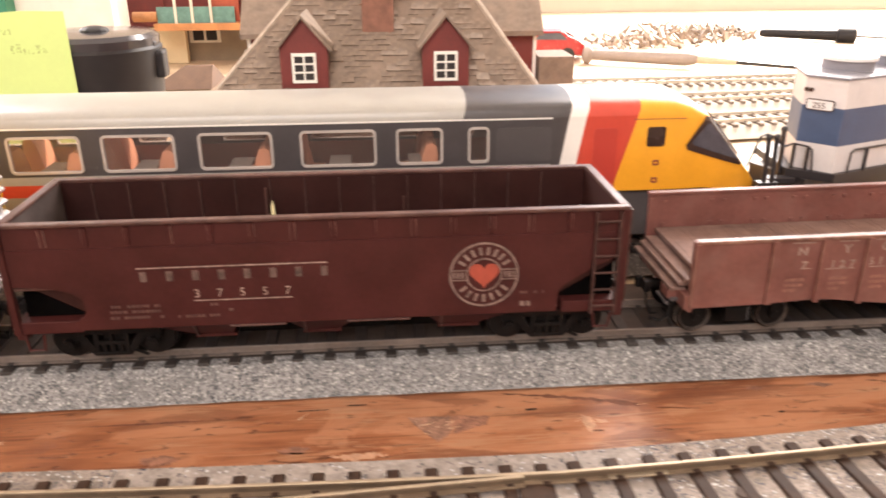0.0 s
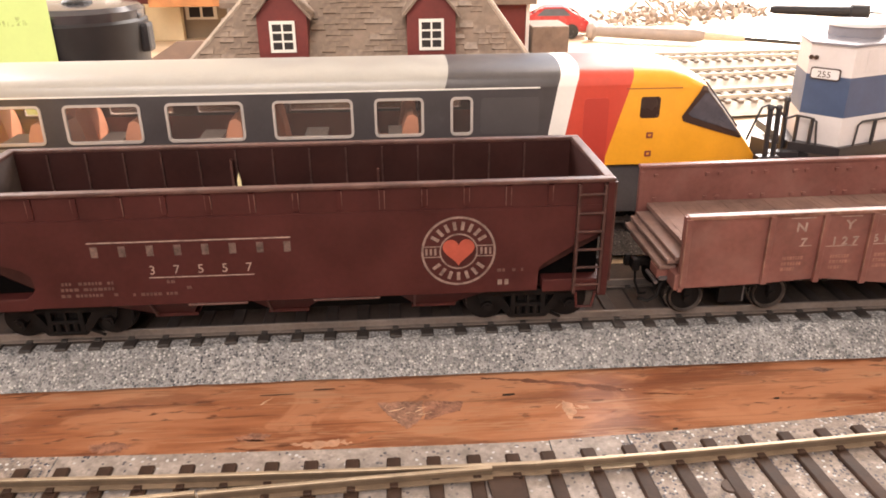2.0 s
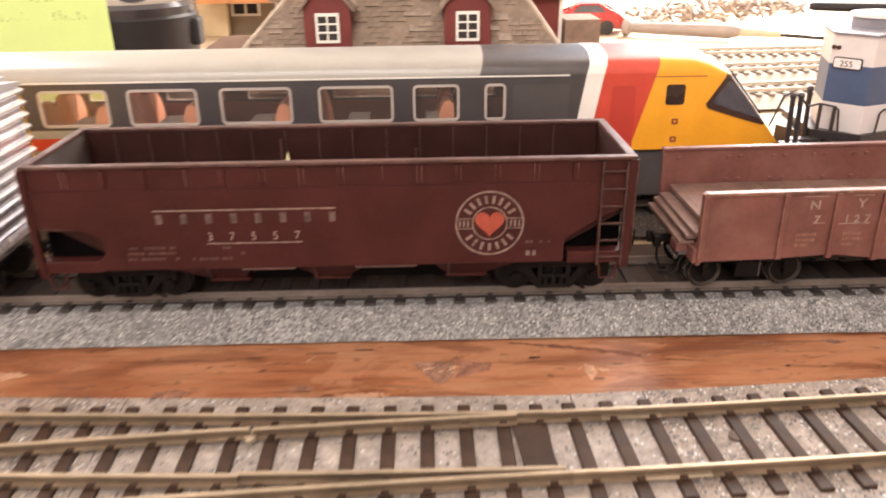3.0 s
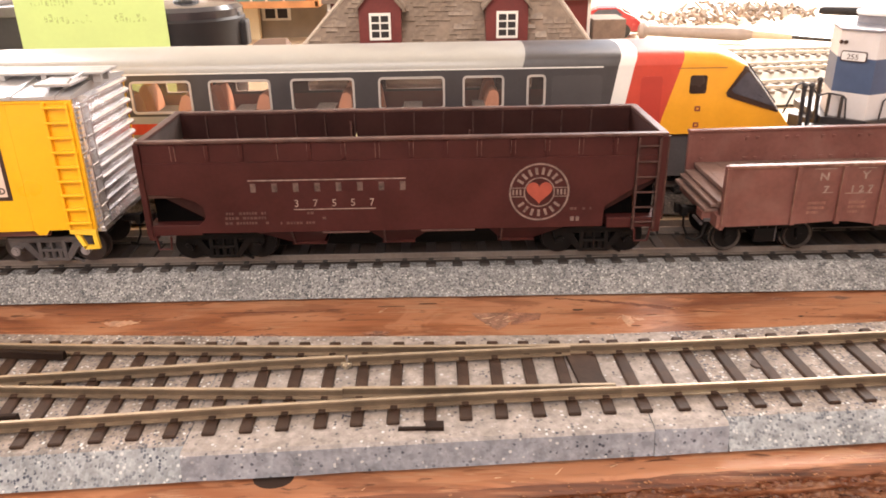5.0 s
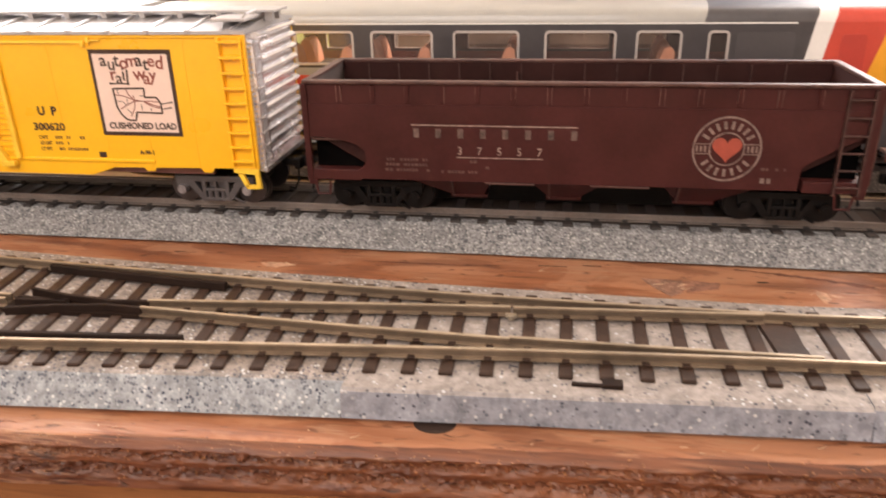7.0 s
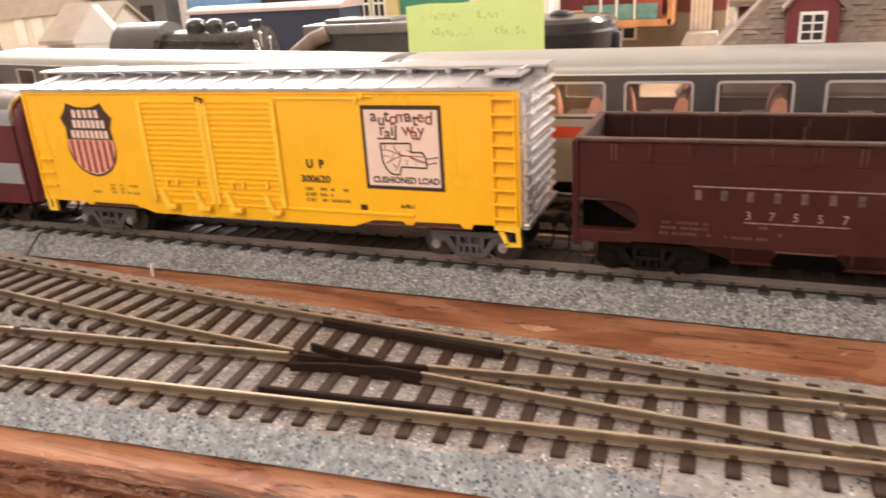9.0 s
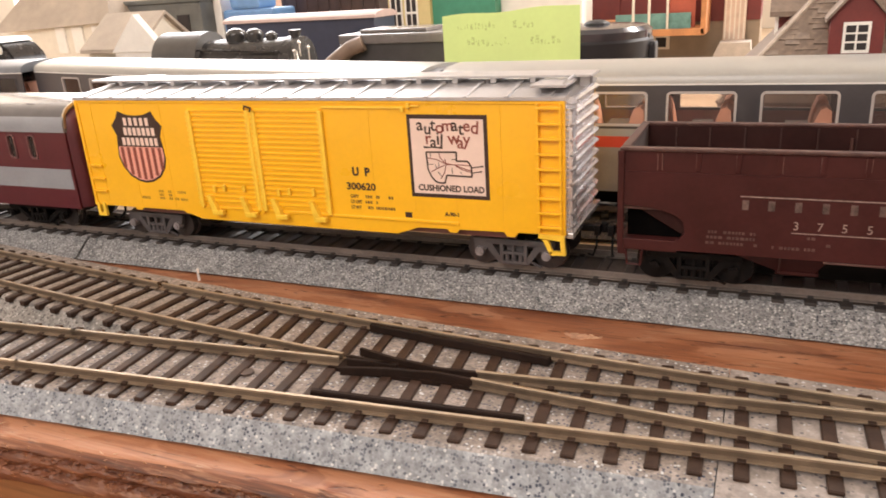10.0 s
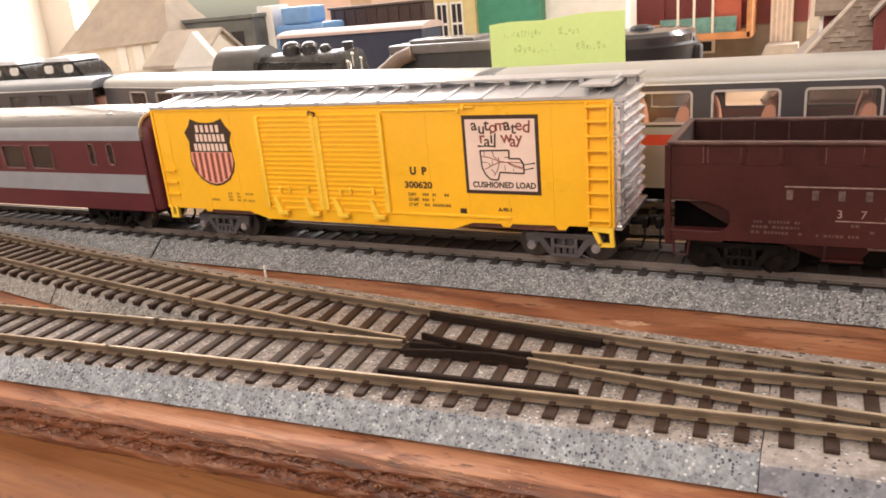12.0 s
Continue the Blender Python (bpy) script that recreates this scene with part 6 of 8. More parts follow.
for y0, y1 in ((0.02, 0.12), (2 * HY - 0.12, 2 * HY - 0.02)):
    bm = bmesh.new()
    holed(bm, rcx0, rcx1, 1.95, 4.78, y0, y1, rwin)
    wall = part("side_wall", bm, RC_RED, red)
    if y0 < 1:
        for zz, m in (((2.68, 3.42), RC_GREY),):
            bm = bmesh.new()
            box(bm, rcx0, rcx1 - 0.1, y0 - 0.012, y0 + 0.02, *zz)
            part("band", bm, m, wall, "grey band below the windows")
        for w_ in rwin:
            bm = bmesh.new()
            ring_frame(bm, *w_[:2], *w_[2:], 0.16, 0.05, y0 - 0.03, y0 + 0.05)
            wf = part("window_frame", bm, RC_TRIM, wall)
            bm = bmesh.new()
            box(bm, w_[0], w_[1], y0 + 0.05, y0 + 0.06, w_[2], w_[3])
            part("pane", bm, GLASS, wf)
            # Added pale sheet behind the pane: interior light as flat colour.
            if w_[1] < rcx1 - 1.8:
                bm = bmesh.new()
                box(bm, w_[0] + 0.06, w_[1] - (0.2 if w_[1] < rcx1 - 3 else 0.05), y0 + 0.1, y0 + 0.12, w_[2] + 0.1, w_[3] - 0.02)
                part("lit_interior", bm, RC_LIT_INSIDE, wf, "pale sheet standing for the lit interior")
def arch(y0, y1, z0, z1, n=12, flat=0.55):
    """Roof outline from eave to eave."""
    yc, hw_ = (y0 + y1) / 2, (y1 - y0) / 2
    return [(yc - hw_ * math.cos(math.pi * k / n), z0 + (z1 - z0) * math.sin(math.pi * k / n) ** flat) for k in range(n + 1)]


bm = bmesh.new()
prism(bm, arch(0.06, 2 * HY - 0.06, 4.95, 5.86), rcx0, rcx1, "x")
part("roof", bm, RC_ROOF, red, "glossy grey rounded roof", smooth=True)
for ya, yb, d in ((0.0, 0.2, -1), (2 * HY, 2 * HY - 0.2, 1)):
    bm = bmesh.new()
    prism(bm, [(ya + d * 0.02, 4.76), (ya + d * 0.025, 5.0), (ya - d * 0.03, 5.22), (ya - d * 0.10, 5.30), (yb, 5.28), (yb, 4.76)], rcx0, rcx1 + 0.02, "x")
    part("letterboard", bm, RC_GREY, red, "pale grey band under the roof", smooth=True)
for k in range(7):
    bm = bmesh.new()
    box(bm, rcx1 - 2.2 - 2.6 * k, rcx1 - 1.75 - 2.6 * k, 0.5, 0.9, 5.5, 5.72, 0.05)
    part("roof_vent", bm, RC_ROOF, red, "small roof vent")
bm = bmesh.new()
loft(bm, [[(rcx1 + dx, yy, zz) for yy, zz in arch(0.1 + dy, 2 * HY - 0.1 - dy, 4.7 - dy * 0.3, 5.72 - dy, flat=0.55)] + [(rcx1 + dx, 2 * HY - 0.1 - dy, 2.0), (rcx1 + dx, 0.1 + dy, 2.0)] for dx, dy in ((0.0, 0.0), (0.22, 0.10), (0.36, 0.30))])
part("vestibule_end", bm, RC_RED, red, "rounded dark red coach end", smooth=True)
bm = bmesh.new()
box(bm, rcx1 - 0.1, rcx1, 0.1, 2 * HY - 0.1, 1.95, 4.8)
box(bm, rcx1, rcx1 + 0.35, HY - 0.7, HY + 0.7, 2.0, 4.9, 0.05)
box(bm, rcx0, rcx1, 0.15, 2 * HY - 0.15, 1.95, 2.2)
part("end_wall", bm, RC_RED, red)
bm = bmesh.new()
box(bm, rcx0, rcx1 - 0.2, 0.9, 2.6, 2.2, 2.9)
part("seat_block", bm, SEAT, red)
bm = bmesh.new()
outer = arch(0.03, 2 * HY - 0.03, 4.9, 5.89)
inner = arch(0.12, 2 * HY - 0.12, 4.9, 5.80)
rings = [[(x, yy, zz) for yy, zz in o] for o, x in ((outer, rcx1 - 0.02), (outer, rcx1 + 0.05), (inner, rcx1 + 0.05), (inner, rcx1 - 0.02))]
loft(bm, rings, closed=False)
part("roof_end_trim", bm, STEEL, red, "bright metal edge at the roof end", smooth=True)
coupler(red, rcx1, HY, 0.5, TRUCK_BLACK)
truck(red, -25.4, HY, 2.7, TRUCK_BLACK, WHEEL, TREAD, "black coach truck")

# ---- streamlined coach train on the rear track ----
CY0, CY1 = 6.45, 9.95
CYC = (CY0 + CY1) / 2
EAVE, RIDGE = 5.38, 6.02
WZ0, WZ1 = 4.03, 5.18

LINING = mat("dark_brown_lining", (0.19, 0.070, 0.058), 0.6, var=0.15)

# Coach roof colour dimmed for the shaded end of the train.
COACH_ROOF_SHADED = mat("shaded_coach_roof", (0.16, 0.175, 0.20), 0.35, var=0.1)


def coach_body(name, x0, x1, windows, label, nose=None, trim=WINDOW_TRIM):
    """A coach of the streamlined set; nose: where its cab begins."""
    c = thing(name, ((x0 + x1) / 2, CYC, 0.95), label, "railway coach")
    xe = x1 if nose is None else nose
    for y0, y1, s in ((CY0, CY0 + 0.09, -1), (CY1 - 0.09, CY1, 1)):
        bm = bmesh.new()
        holed(bm, x0, xe, 3.94, EAVE, y0, y1, [(a + 0.05, b - 0.05, WZ0 + 0.05, WZ1 - 0.05) for a, b in windows])
        wall = part("side_wall", bm, COACH_GREY, c, "dark grey window band")
        bm = bmesh.new()
        box(bm, x0, xe, y0, y1, 1.75, 3.30)
        part("lower_panel", bm, COACH_LOW, wall)
        bm = bmesh.new()
        box(bm, x0, xe, y0 - 0.0, y1, 3.30, 3.68)
        part("red_stripe", bm, COACH_RED, wall)
        bm = bmesh.new()
        box(bm, x0, xe, y0 + 0.0, y1, 3.68, 3.94)
        part("white_stripe", bm, COACH_ROOF, wall)
        bm = bmesh.new()
        box(bm, x0, xe, y0 - 0.02, y1, EAVE, EAVE + 0.045)
        part("gutter", bm, COACH_WHITE, wall)
        for a, b in windows:
            bm = bmesh.new()
            ring_frame(bm, a, b, WZ0, WZ1, 0.16, 0.075, min(y0, y1) - 0.04 if s < 0 else y1 + 0.04, y0 + 0.06 if s < 0 else y1 - 0.06)
            wf = part("window_frame", bm, trim, wall, "silver rounded window frame" if trim is WINDOW_TRIM else "rounded window frame darkened for shade", smooth=True)
            bm = bmesh.new()
            box(bm, a + 0.06, b - 0.06, y0 + 0.03, y0 + 0.045, WZ0 + 0.06, WZ1 - 0.06)
            pane = part("pane", bm, GLASS, wf)
            pane.visible_shadow = False
    bm = bmesh.new()
    box(bm, x0 + 0.05, xe - 0.05, CY0 + 0.1, CY1 - 0.1, 2.3, 2.45)
    part("floor", bm, COACH_LOW, c)
    bm = bmesh.new()
    box(bm, x0 + 0.3, xe + (3.6 if nose else -0.3), CYC - 0.55, CYC + 0.55, 0.98, 2.3, 0.05)
    part("underframe", bm, TRUCK_BLACK, c, "black underframe and equipment")
    bm = bmesh.new()
    box(bm, x0, x0 + 0.1, CY0 + 0.09, CY1 - 0.09, 2.1, EAVE)
    part("end_wall", bm, COACH_GREY, c)
    bm = bmesh.new()
    box(bm, x0 + 0.1, xe - 0.05, CY1 - 0.13, CY1 - 0.1, 2.45, 4.0)
    part("inner_lining", bm, LINING, c, "dark brown inside lining")
    for n, (a, b) in enumerate(windows):
        if b - a < 1.2:
            continue
        for at, d in ((a - 0.45, 1), (b - 0.25, -1)):
            if (n + (d > 0)) % 5 == 0 or (n % 4 == 1 and d < 0):
                continue
            for y in (CY0 + 0.25, CY1 - 1.35):
                bm = bmesh.new()
                box(bm, *sorted((at, at + d * 0.95)), y, y + 1.1, 2.45, 3.3, 0.08)
                back = [(at, 3.2), (at + d * 0.55, 3.2), (at + d * 0.36, 4.25), (at + d * 0.24, 4.55), (at + d * 0.06, 4.62), (at - d * 0.08, 4.5), (at - d * 0.1, 4.2)]
                prism(bm, back[::d], y + 0.04, y + 1.06)
                bmesh.ops.bevel(bm, geom=[e for e in bm.edges if e.is_manifold and e.calc_face_angle(0) > 1.2 and min(v.co.z for v in e.verts) > 3.25], offset=0.06, segments=2, affect="EDGES")
                part("seat", bm, SEAT, c, "orange-brown moulded seat", smooth=True)
        bm = bmesh.new()
        box(bm, (a + b) / 2 - 0.34, (a + b) / 2 + 0.34, CY0 + 0.3, CY0 + 1.3, 4.00, 4.06, 0.02)
        rod(bm, ((a + b) / 2, CY0 + 0.8, 2.45), ((a + b) / 2, CY0 + 0.8, 4.0), 0.06, 8)
        part("table", bm, COACH_LOW, c)
    return c


win_front = [(-5.40, -3.27), (-2.68, -0.52), (0.16, 2.38), (3.20, 5.52), (6.13, 7.58), (8.36, 9.03)]
win_front = [(-10.6, -9.3), (-8.45, -6.15)] + win_front
coach_1 = coach_body("driving_coach", -10.9, 17.9, win_front, "grey and cream streamlined driving coach with yellow nose", nose=11.0)
# roof: cream, then grey, white, red, following the slant bands
ROOF_N = 16


def roof_ring(x, z0=EAVE + 0.04, z1=RIDGE, slant=0.0, y0=CY0, y1=CY1):
    return [(x + slant * (zz - z0), yy, zz) for yy, zz in arch(y0, y1, z0, z1, ROOF_N, 0.62)]


def roof_piece(name, parent, xs, material, slant=0.283, label=""):
    bm = bmesh.new()
    loft(bm, [roof_ring(x, slant=slant) for x in xs])
    return part(name, bm, material, parent, label, smooth=True)


roof_piece("roof", coach_1, [-10.85, -6, 0, 5, 8.2], COACH_ROOF, label="cream rounded roof")
roof_piece("roof_grey", coach_1, [8.2, 10, 11.53], COACH_GREY, label="dark grey roof end")
roof_piece("roof_white", coach_1, [11.53, 12.08], COACH_WHITE)
roof_piece("roof_red", coach_1, [12.08, 13.0, 13.72], COACH_RED)


def side_slab(name, parent, quad, material, label=""):
    for y0, y1 in ((CY0, CY0 + 0.09), (CY1 - 0.09, CY1)):
        bm = bmesh.new()
        prism(bm, quad, y0, y1)
        part(name, bm, material, parent, label)


side_slab("band_grey", coach_1, [(11.0, 2.1), (11.0, EAVE + 0.04), (11.53, EAVE + 0.04), (10.98 + 0.02, 2.1 + 0.02)], COACH_GREY)
side_slab("band_white", coach_1, [(11.0, 2.1), (11.53, EAVE + 0.04), (12.08, EAVE + 0.04), (11.5, 2.1)], COACH_WHITE, "slanted white band")
side_slab("band_red", coach_1, [(11.5, 2.1), (12.08, EAVE + 0.04), (13.72, EAVE + 0.04), (12.78, 2.1)], COACH_RED, "slanted red band")
bm = bmesh.new()
box(bm, -10.8, 13.0, CY0 + 0.12, CY1 - 0.12, 5.3, EAVE + 0.02)
part("ceiling_panel", bm, COACH_LOW, coach_1)
# cab: lofted yellow nose
NOSE_Z = 2.98


def cab_ring(x, half, top, shoulder, bottom=NOSE_Z, slant=0.0):
    pts = []
    for yy, zz in arch(CYC - half, CYC + half, shoulder, top, ROOF_N, 0.62):
        pts.append((x + slant * max(0, zz - 2.1), yy, zz))
    return pts + [(x, CYC + half, bottom), (x, CYC - half, bottom)]


CAB_X = [12.75, 14.8, 15.45, 16.12, 16.68, 17.28, 17.88, 18.22, 18.34]
CAB_HALF = [1.75, 1.75, 1.73, 1.66, 1.55, 1.39, 1.15, 0.9, 0.65]
CAB_TOP = [RIDGE, RIDGE - 0.03, RIDGE - 0.17, 5.50, 4.86, 4.14, 3.42, 3.02, 2.8]
CAB_SHOULDER = [EAVE + 0.04, EAVE, EAVE - 0.12, 5.05, 4.45, 3.82, 3.2, 2.85, 2.6]


def cab_y(x, z):
    """How far the cab's skin stands from the middle line at (x, z)."""
    half, top, sh = (float(np.interp(x, CAB_X, v)) for v in (CAB_HALF, CAB_TOP, CAB_SHOULDER))
    if z <= sh:
        return half
    f = min(1.0, (z - sh) / max(top - sh, 1e-3)) ** (1 / 0.62)
    return half * math.cos(math.asin(f))


def lift_on(bm, outline, s, proud=0.03):
    """A thin sheet with this outline lying on the cab's side s."""
    cx, cz = sum(p[0] for p in outline) / len(outline), sum(p[1] for p in outline) / len(outline)
    rings = []
    for f in (0.02, 0.35, 0.65, 0.85, 1.0):
        ring_ = []
        n = len(outline)
        for i in range(n):
            for k in range(6):
                g = k / 6
                x = outline[i][0] * (1 - g) + outline[(i + 1) % n][0] * g
                z = outline[i][1] * (1 - g) + outline[(i + 1) % n][1] * g
                x, z = cx + (x - cx) * f, cz + (z - cz) * f
                ring_.append((x, CYC + s * (cab_y(x, z) + proud), z))
        rings.append(ring_)
    loft(bm, rings, caps=False)
    bm.faces.new([bm.verts.new(p) for p in rings[0]])


bm = bmesh.new()
h0 = (CY1 - CY0) / 2
rings = [cab_ring(12.78, h0, RIDGE, EAVE + 0.04, bottom=2.1, slant=0.283), cab_ring(13.05, h0, RIDGE, EAVE + 0.04, slant=0.24), cab_ring(14.8, h0, RIDGE - 0.03, EAVE, slant=0.04), cab_ring(15.45, h0 - 0.02, RIDGE - 0.17, EAVE - 0.12), cab_ring(16.12, h0 - 0.09, 5.50, 5.05), cab_ring(16.68, h0 - 0.2, 4.86, 4.45, 2.9), cab_ring(17.28, h0 - 0.36, 4.14, 3.82, 2.78), cab_ring(17.88, h0 - 0.6, 3.42, 3.2, 2.6), cab_ring(18.22, h0 - 0.85, 3.02, 2.85, 2.5), cab_ring(18.34, h0 - 1.1, 2.8, 2.7, 2.55)]
loft(bm, rings)
cab = part("cab", bm, COACH_YELLOW, coach_1, "yellow wedge-shaped cab nose", smooth=True)
for y, s in ((CY0, -1), (CY1, 1)):
    bm = bmesh.new()
    prism(bm, round_rect(14.06, 14.66, 4.42, 5.06, 0.09), y - 0.012, y + 0.012)
    part("cab_side_window", bm, mat("dark_brown_cab_window", (0.035, 0.02, 0.016), 0.25, var=0.2, bump=0), cab, "small dark cab side window")
    for z in (3.80, 3.22):
        bm = bmesh.new()
        ring_frame(bm, 14.32, 14.52, z, z + 0.18, 0.03, 0.05, y - 0.02 if s < 0 else y + 0.02, y)
        part("hatch", bm, DECAL_RED, cab)
    bm = bmesh.new()
    lift_on(bm, [(15.36, 4.44), (15.42, 4.30), (15.58, 4.24), (17.44, 3.62), (17.58, 3.68), (16.8, 4.60), (16.12, 5.30), (15.96, 5.34)], s)
    part("windscreen_side", bm, DECAL_BLACK, cab, "black rim of the triangular cab window")
    bm = bmesh.new()
    lift_on(bm, [(15.55, 4.52), (15.66, 4.42), (17.25, 3.86), (17.3, 3.9), (16.7, 4.52), (16.12, 5.12), (16.02, 5.12)], s, 0.045)
    part("side_glass", bm, CAB_GLASS, cab, "dark triangular cab window")
bm = bmesh.new()
loft(bm, [[(16.22, CYC - 1.3, 5.36), (16.22, CYC + 1.3, 5.36), (16.17, CYC + 1.3, 5.3), (16.17, CYC - 1.3, 5.3)], [(17.48, CYC - 1.05, 3.93), (17.48, CYC + 1.05, 3.93), (17.43, CYC + 1.05, 3.85), (17.43, CYC - 1.05, 3.85)]])
part("windscreen", bm, CAB_GLASS, cab, "dark sloping windscreen")
bm = bmesh.new()
prism(bm, round_rect(12.35, 13.1, 2.6, 5.05, 0.12), CY0 - 0.01, CY0 + 0.01)
part("cab_door", bm, mat("darker_red_door", (0.47, 0.05, 0.035), 0.35, var=0.06), cab, "red cab door panel")
bm = bmesh.new()
prism(bm, round_rect(9.25, 11.0, 4.05, 5.12, 0.12), CY0 - 0.008, CY0 + 0.01)
part("luggage_door", bm, mat("grey_door_panel", (0.075, 0.07, 0.075), 0.35, var=0.06), coach_1, "dark grey sliding door panel")
bm = bmesh.new()
box(bm, 13.6, 15.3, CY0 - 0.006, CY0 + 0.01, EAVE - 0.085, EAVE - 0.06)
part("cab_line", bm, DECAL_RED, cab, "thin dark line along the cab eave")
bm = bmesh.new()
for y in (CY0 + 0.2, CY1 - 0.3):
    box(bm, 11.6, 16.6, y, y + 0.1, 1.35, 2.96, 0.03)
box(bm, 16.5, 17.7, CY0 + 0.6, CY1 - 0.6, 1.2, 2.62, 0.05)
part("nose_skirt", bm, TRUCK_GREY, cab, "dark grey skirt under the nose")
truck(coach_1, -8.5, CYC, 3.0, TRUCK_BLACK, WHEEL, TREAD, "black coach bogie")
truck(coach_1, 13.6, CYC, 3.0, TRUCK_BLACK, WHEEL, TREAD, "black coach bogie")

win_rear = [(-13.6 - 2.95 * k, -11.7 - 2.95 * k) for k in range(9)]
coach_2 = coach_body("passenger_coach", -40.3, -11.3, win_rear, "grey and cream streamlined coach coupled behind the driving coach")
roof_piece("roof", coach_2, [-40.3, -32, -25, -18, -11.3], COACH_ROOF, slant=0.0, label="cream rounded roof")
truck(coach_2, -37.5, CYC, 3.0, TRUCK_BLACK, WHEEL, TREAD, "black coach bogie")
truck(coach_2, -14.0, CYC, 3.0, TRUCK_BLACK, WHEEL, TREAD, "black coach bogie")
# Frames and roof are darkened here to show the dim far end.
coach_3 = coach_body("passenger_coach", -58.0, -34.4, [(-36.6 - 2.95 * k, -34.9 - 2.95 * k) for k in range(7)], "streamlined coach in darkened colours for the shaded end of the train", trim=COACH_GREY)
roof_piece("roof", coach_3, [-58, -46, -34.4], COACH_ROOF_SHADED, slant=0.0, label="rounded roof dulled to blue-grey for shade")
truck(coach_3, -37.0, CYC, 3.0, TRUCK_BLACK, WHEEL, TREAD, "black coach bogie")
truck(coach_3, -55.0, CYC, 3.0, TRUCK_BLACK, WHEEL, TREAD, "black coach bogie")
SWING = radians(-14.0)
coach_2.location = Vector((-11.3 - 14.5 * math.cos(SWING), CYC - 14.5 * math.sin(SWING), 0.95)) * U
coach_2.rotation_euler = (0, 0, SWING)
coach_3.location += Vector((-5.9, 6.5, 0)) * U
bm = bmesh.new()
loft(bm, [[(x, yy, zz) for yy, zz in arch(CY0 + 0.25, CY1 - 0.25, EAVE - 0.1, RIDGE - 0.12, ROOF_N, 0.62)] for x in (-11.4, -11.2, -11.0, -10.8)])
box(bm, -11.4, -10.8, CY0 + 0.25, CY1 - 0.25, 2.4, EAVE)
part("gangway", bm, COACH_GREY, coach_2, "dark gangway between the coaches", smooth=True)

# ---- blue and white switcher ----
BLUE = mat("dull_blue_loco_paint", (0.065, 0.10, 0.19), 0.35, var=0.1, bump=0.05)
LWHITE = mat("white_loco_paint", (0.66, 0.64, 0.66), 0.4, var=0.06, bump=0.05)
LROOF = mat("white_roof_plastic", (0.72, 0.73, 0.76), 0.35, var=0.05)
LROOF_GREY = mat("blue_grey_roof_plastic", (0.22, 0.22, 0.26), 0.35, var=0.1)
LBLACK = mat("black_deck_plastic", (0.03, 0.028, 0.032), 0.4, var=0.25)
loco = thing("switcher_locomotive", (22, 8.6, 0.95), "blue and white switcher locomotive with black handrails", "locomotive")
CORNER, CABLEFT = Vector((20.45, 6.46, 0)), Vector((19.57, 7.42, 0))
SKEW = radians(20.5)
SWING = Matrix.Translation(CORNER) @ Matrix.Rotation(SKEW, 4, "Z") @ Matrix.Translation(-CORNER)
ALONG, ACROSS = Vector((math.cos(SKEW), math.sin(SKEW), 0)), Vector((-math.sin(SKEW), math.cos(SKEW), 0))


def cab_plan(grow=0.0):
    """Outline of the angled cab, widened by some centimetres."""
    d = CORNER + ALONG * 4.6
    pts = [CABLEFT, CORNER, d, d + ACROSS * 3.4, Vector((21.0, 10.4, 0)), Vector((20.06, 9.0, 0))]
    mid = sum(pts, Vector()) / 6
    return [tuple((p + (p - mid).normalized() * grow).xy) for p in pts]


for z0, z1, m, nm in ((3.35, 4.25, LWHITE, "cab_lower"), (4.25, 5.47, BLUE, "cab_band"), (5.47, 6.38, LWHITE, "cab_upper")):
    bm = bmesh.new()
    prism(bm, cab_plan(), z0, z1, "z")
    part(nm, bm, m, loco)
bm = bmesh.new()
loft(bm, [[(x, y, z) for x, y in cab_plan(g)] for z, g in ((6.38, 0.05), (6.45, 0.05), (6.50, -0.2), (6.54, -0.9))])
part("cab_roof", bm, LROOF_GREY, loco, "blue-grey sloping cab roof")
for at in (Vector((21.25, 8.0, 0)), Vector((21.25, 8.0, 0)) + ALONG * 2.35):
    bm = bmesh.new()
    rod(bm, (at.x, at.y, 6.48), (at.x, at.y, 6.84), 0.80, 32)
    drum = part("fan_drum", bm, LROOF_GREY, loco, "round blue-grey fan housing on the roof", smooth=True)
    bm = bmesh.new()
    rod(bm, (at.x, at.y, 6.84), (at.x, at.y, 6.95), 0.87, 32)
    rod(bm, (at.x, at.y, 6.95), (at.x, at.y, 6.99), 0.8, 32, 0.55)
    part("lid", bm, LROOF, drum, "pale round lid", smooth=True)
# number board on the angled cab face
m_face = Matrix.Translation(CABLEFT) @ Matrix.Rotation(math.atan2(CORNER.y - CABLEFT.y, CORNER.x - CABLEFT.x), 4, "Z")
bm = bmesh.new()
prism(bm, round_rect(0.12, 1.0, 5.34, 5.70, 0.08), -0.05, 0.02)
bm.transform(m_face)
plate = part("number_board", bm, DECAL_BLACK, loco, "number board with dark rim")
bm = bmesh.new()
prism(bm, round_rect(0.155, 0.965, 5.375, 5.665, 0.06), -0.06, -0.04)
bm.transform(m_face)
part("board_face", bm, LROOF, plate)
mesh = lettering("255", 0.26, 1.05)
for v in mesh.vertices:
    v.co = (m_face @ Vector((v.co.x + 0.33, v.co.y - 0.064, v.co.z + 5.42)) - ORG[loco]) * U
mesh.materials.clear()
mesh.materials.append(DECAL_BLACK)
link_mesh("number", mesh, plate)
for k in range(2):
    bm = bmesh.new()
    rod(bm, (0.06 + 0.15 * k, -0.05, 5.98), (0.06 + 0.15 * k, 0.02, 5.98), 0.07, 12)
    bm.transform(m_face)
    part("headlamp", bm, DECAL_BLACK, loco, "small dark twin lamp")
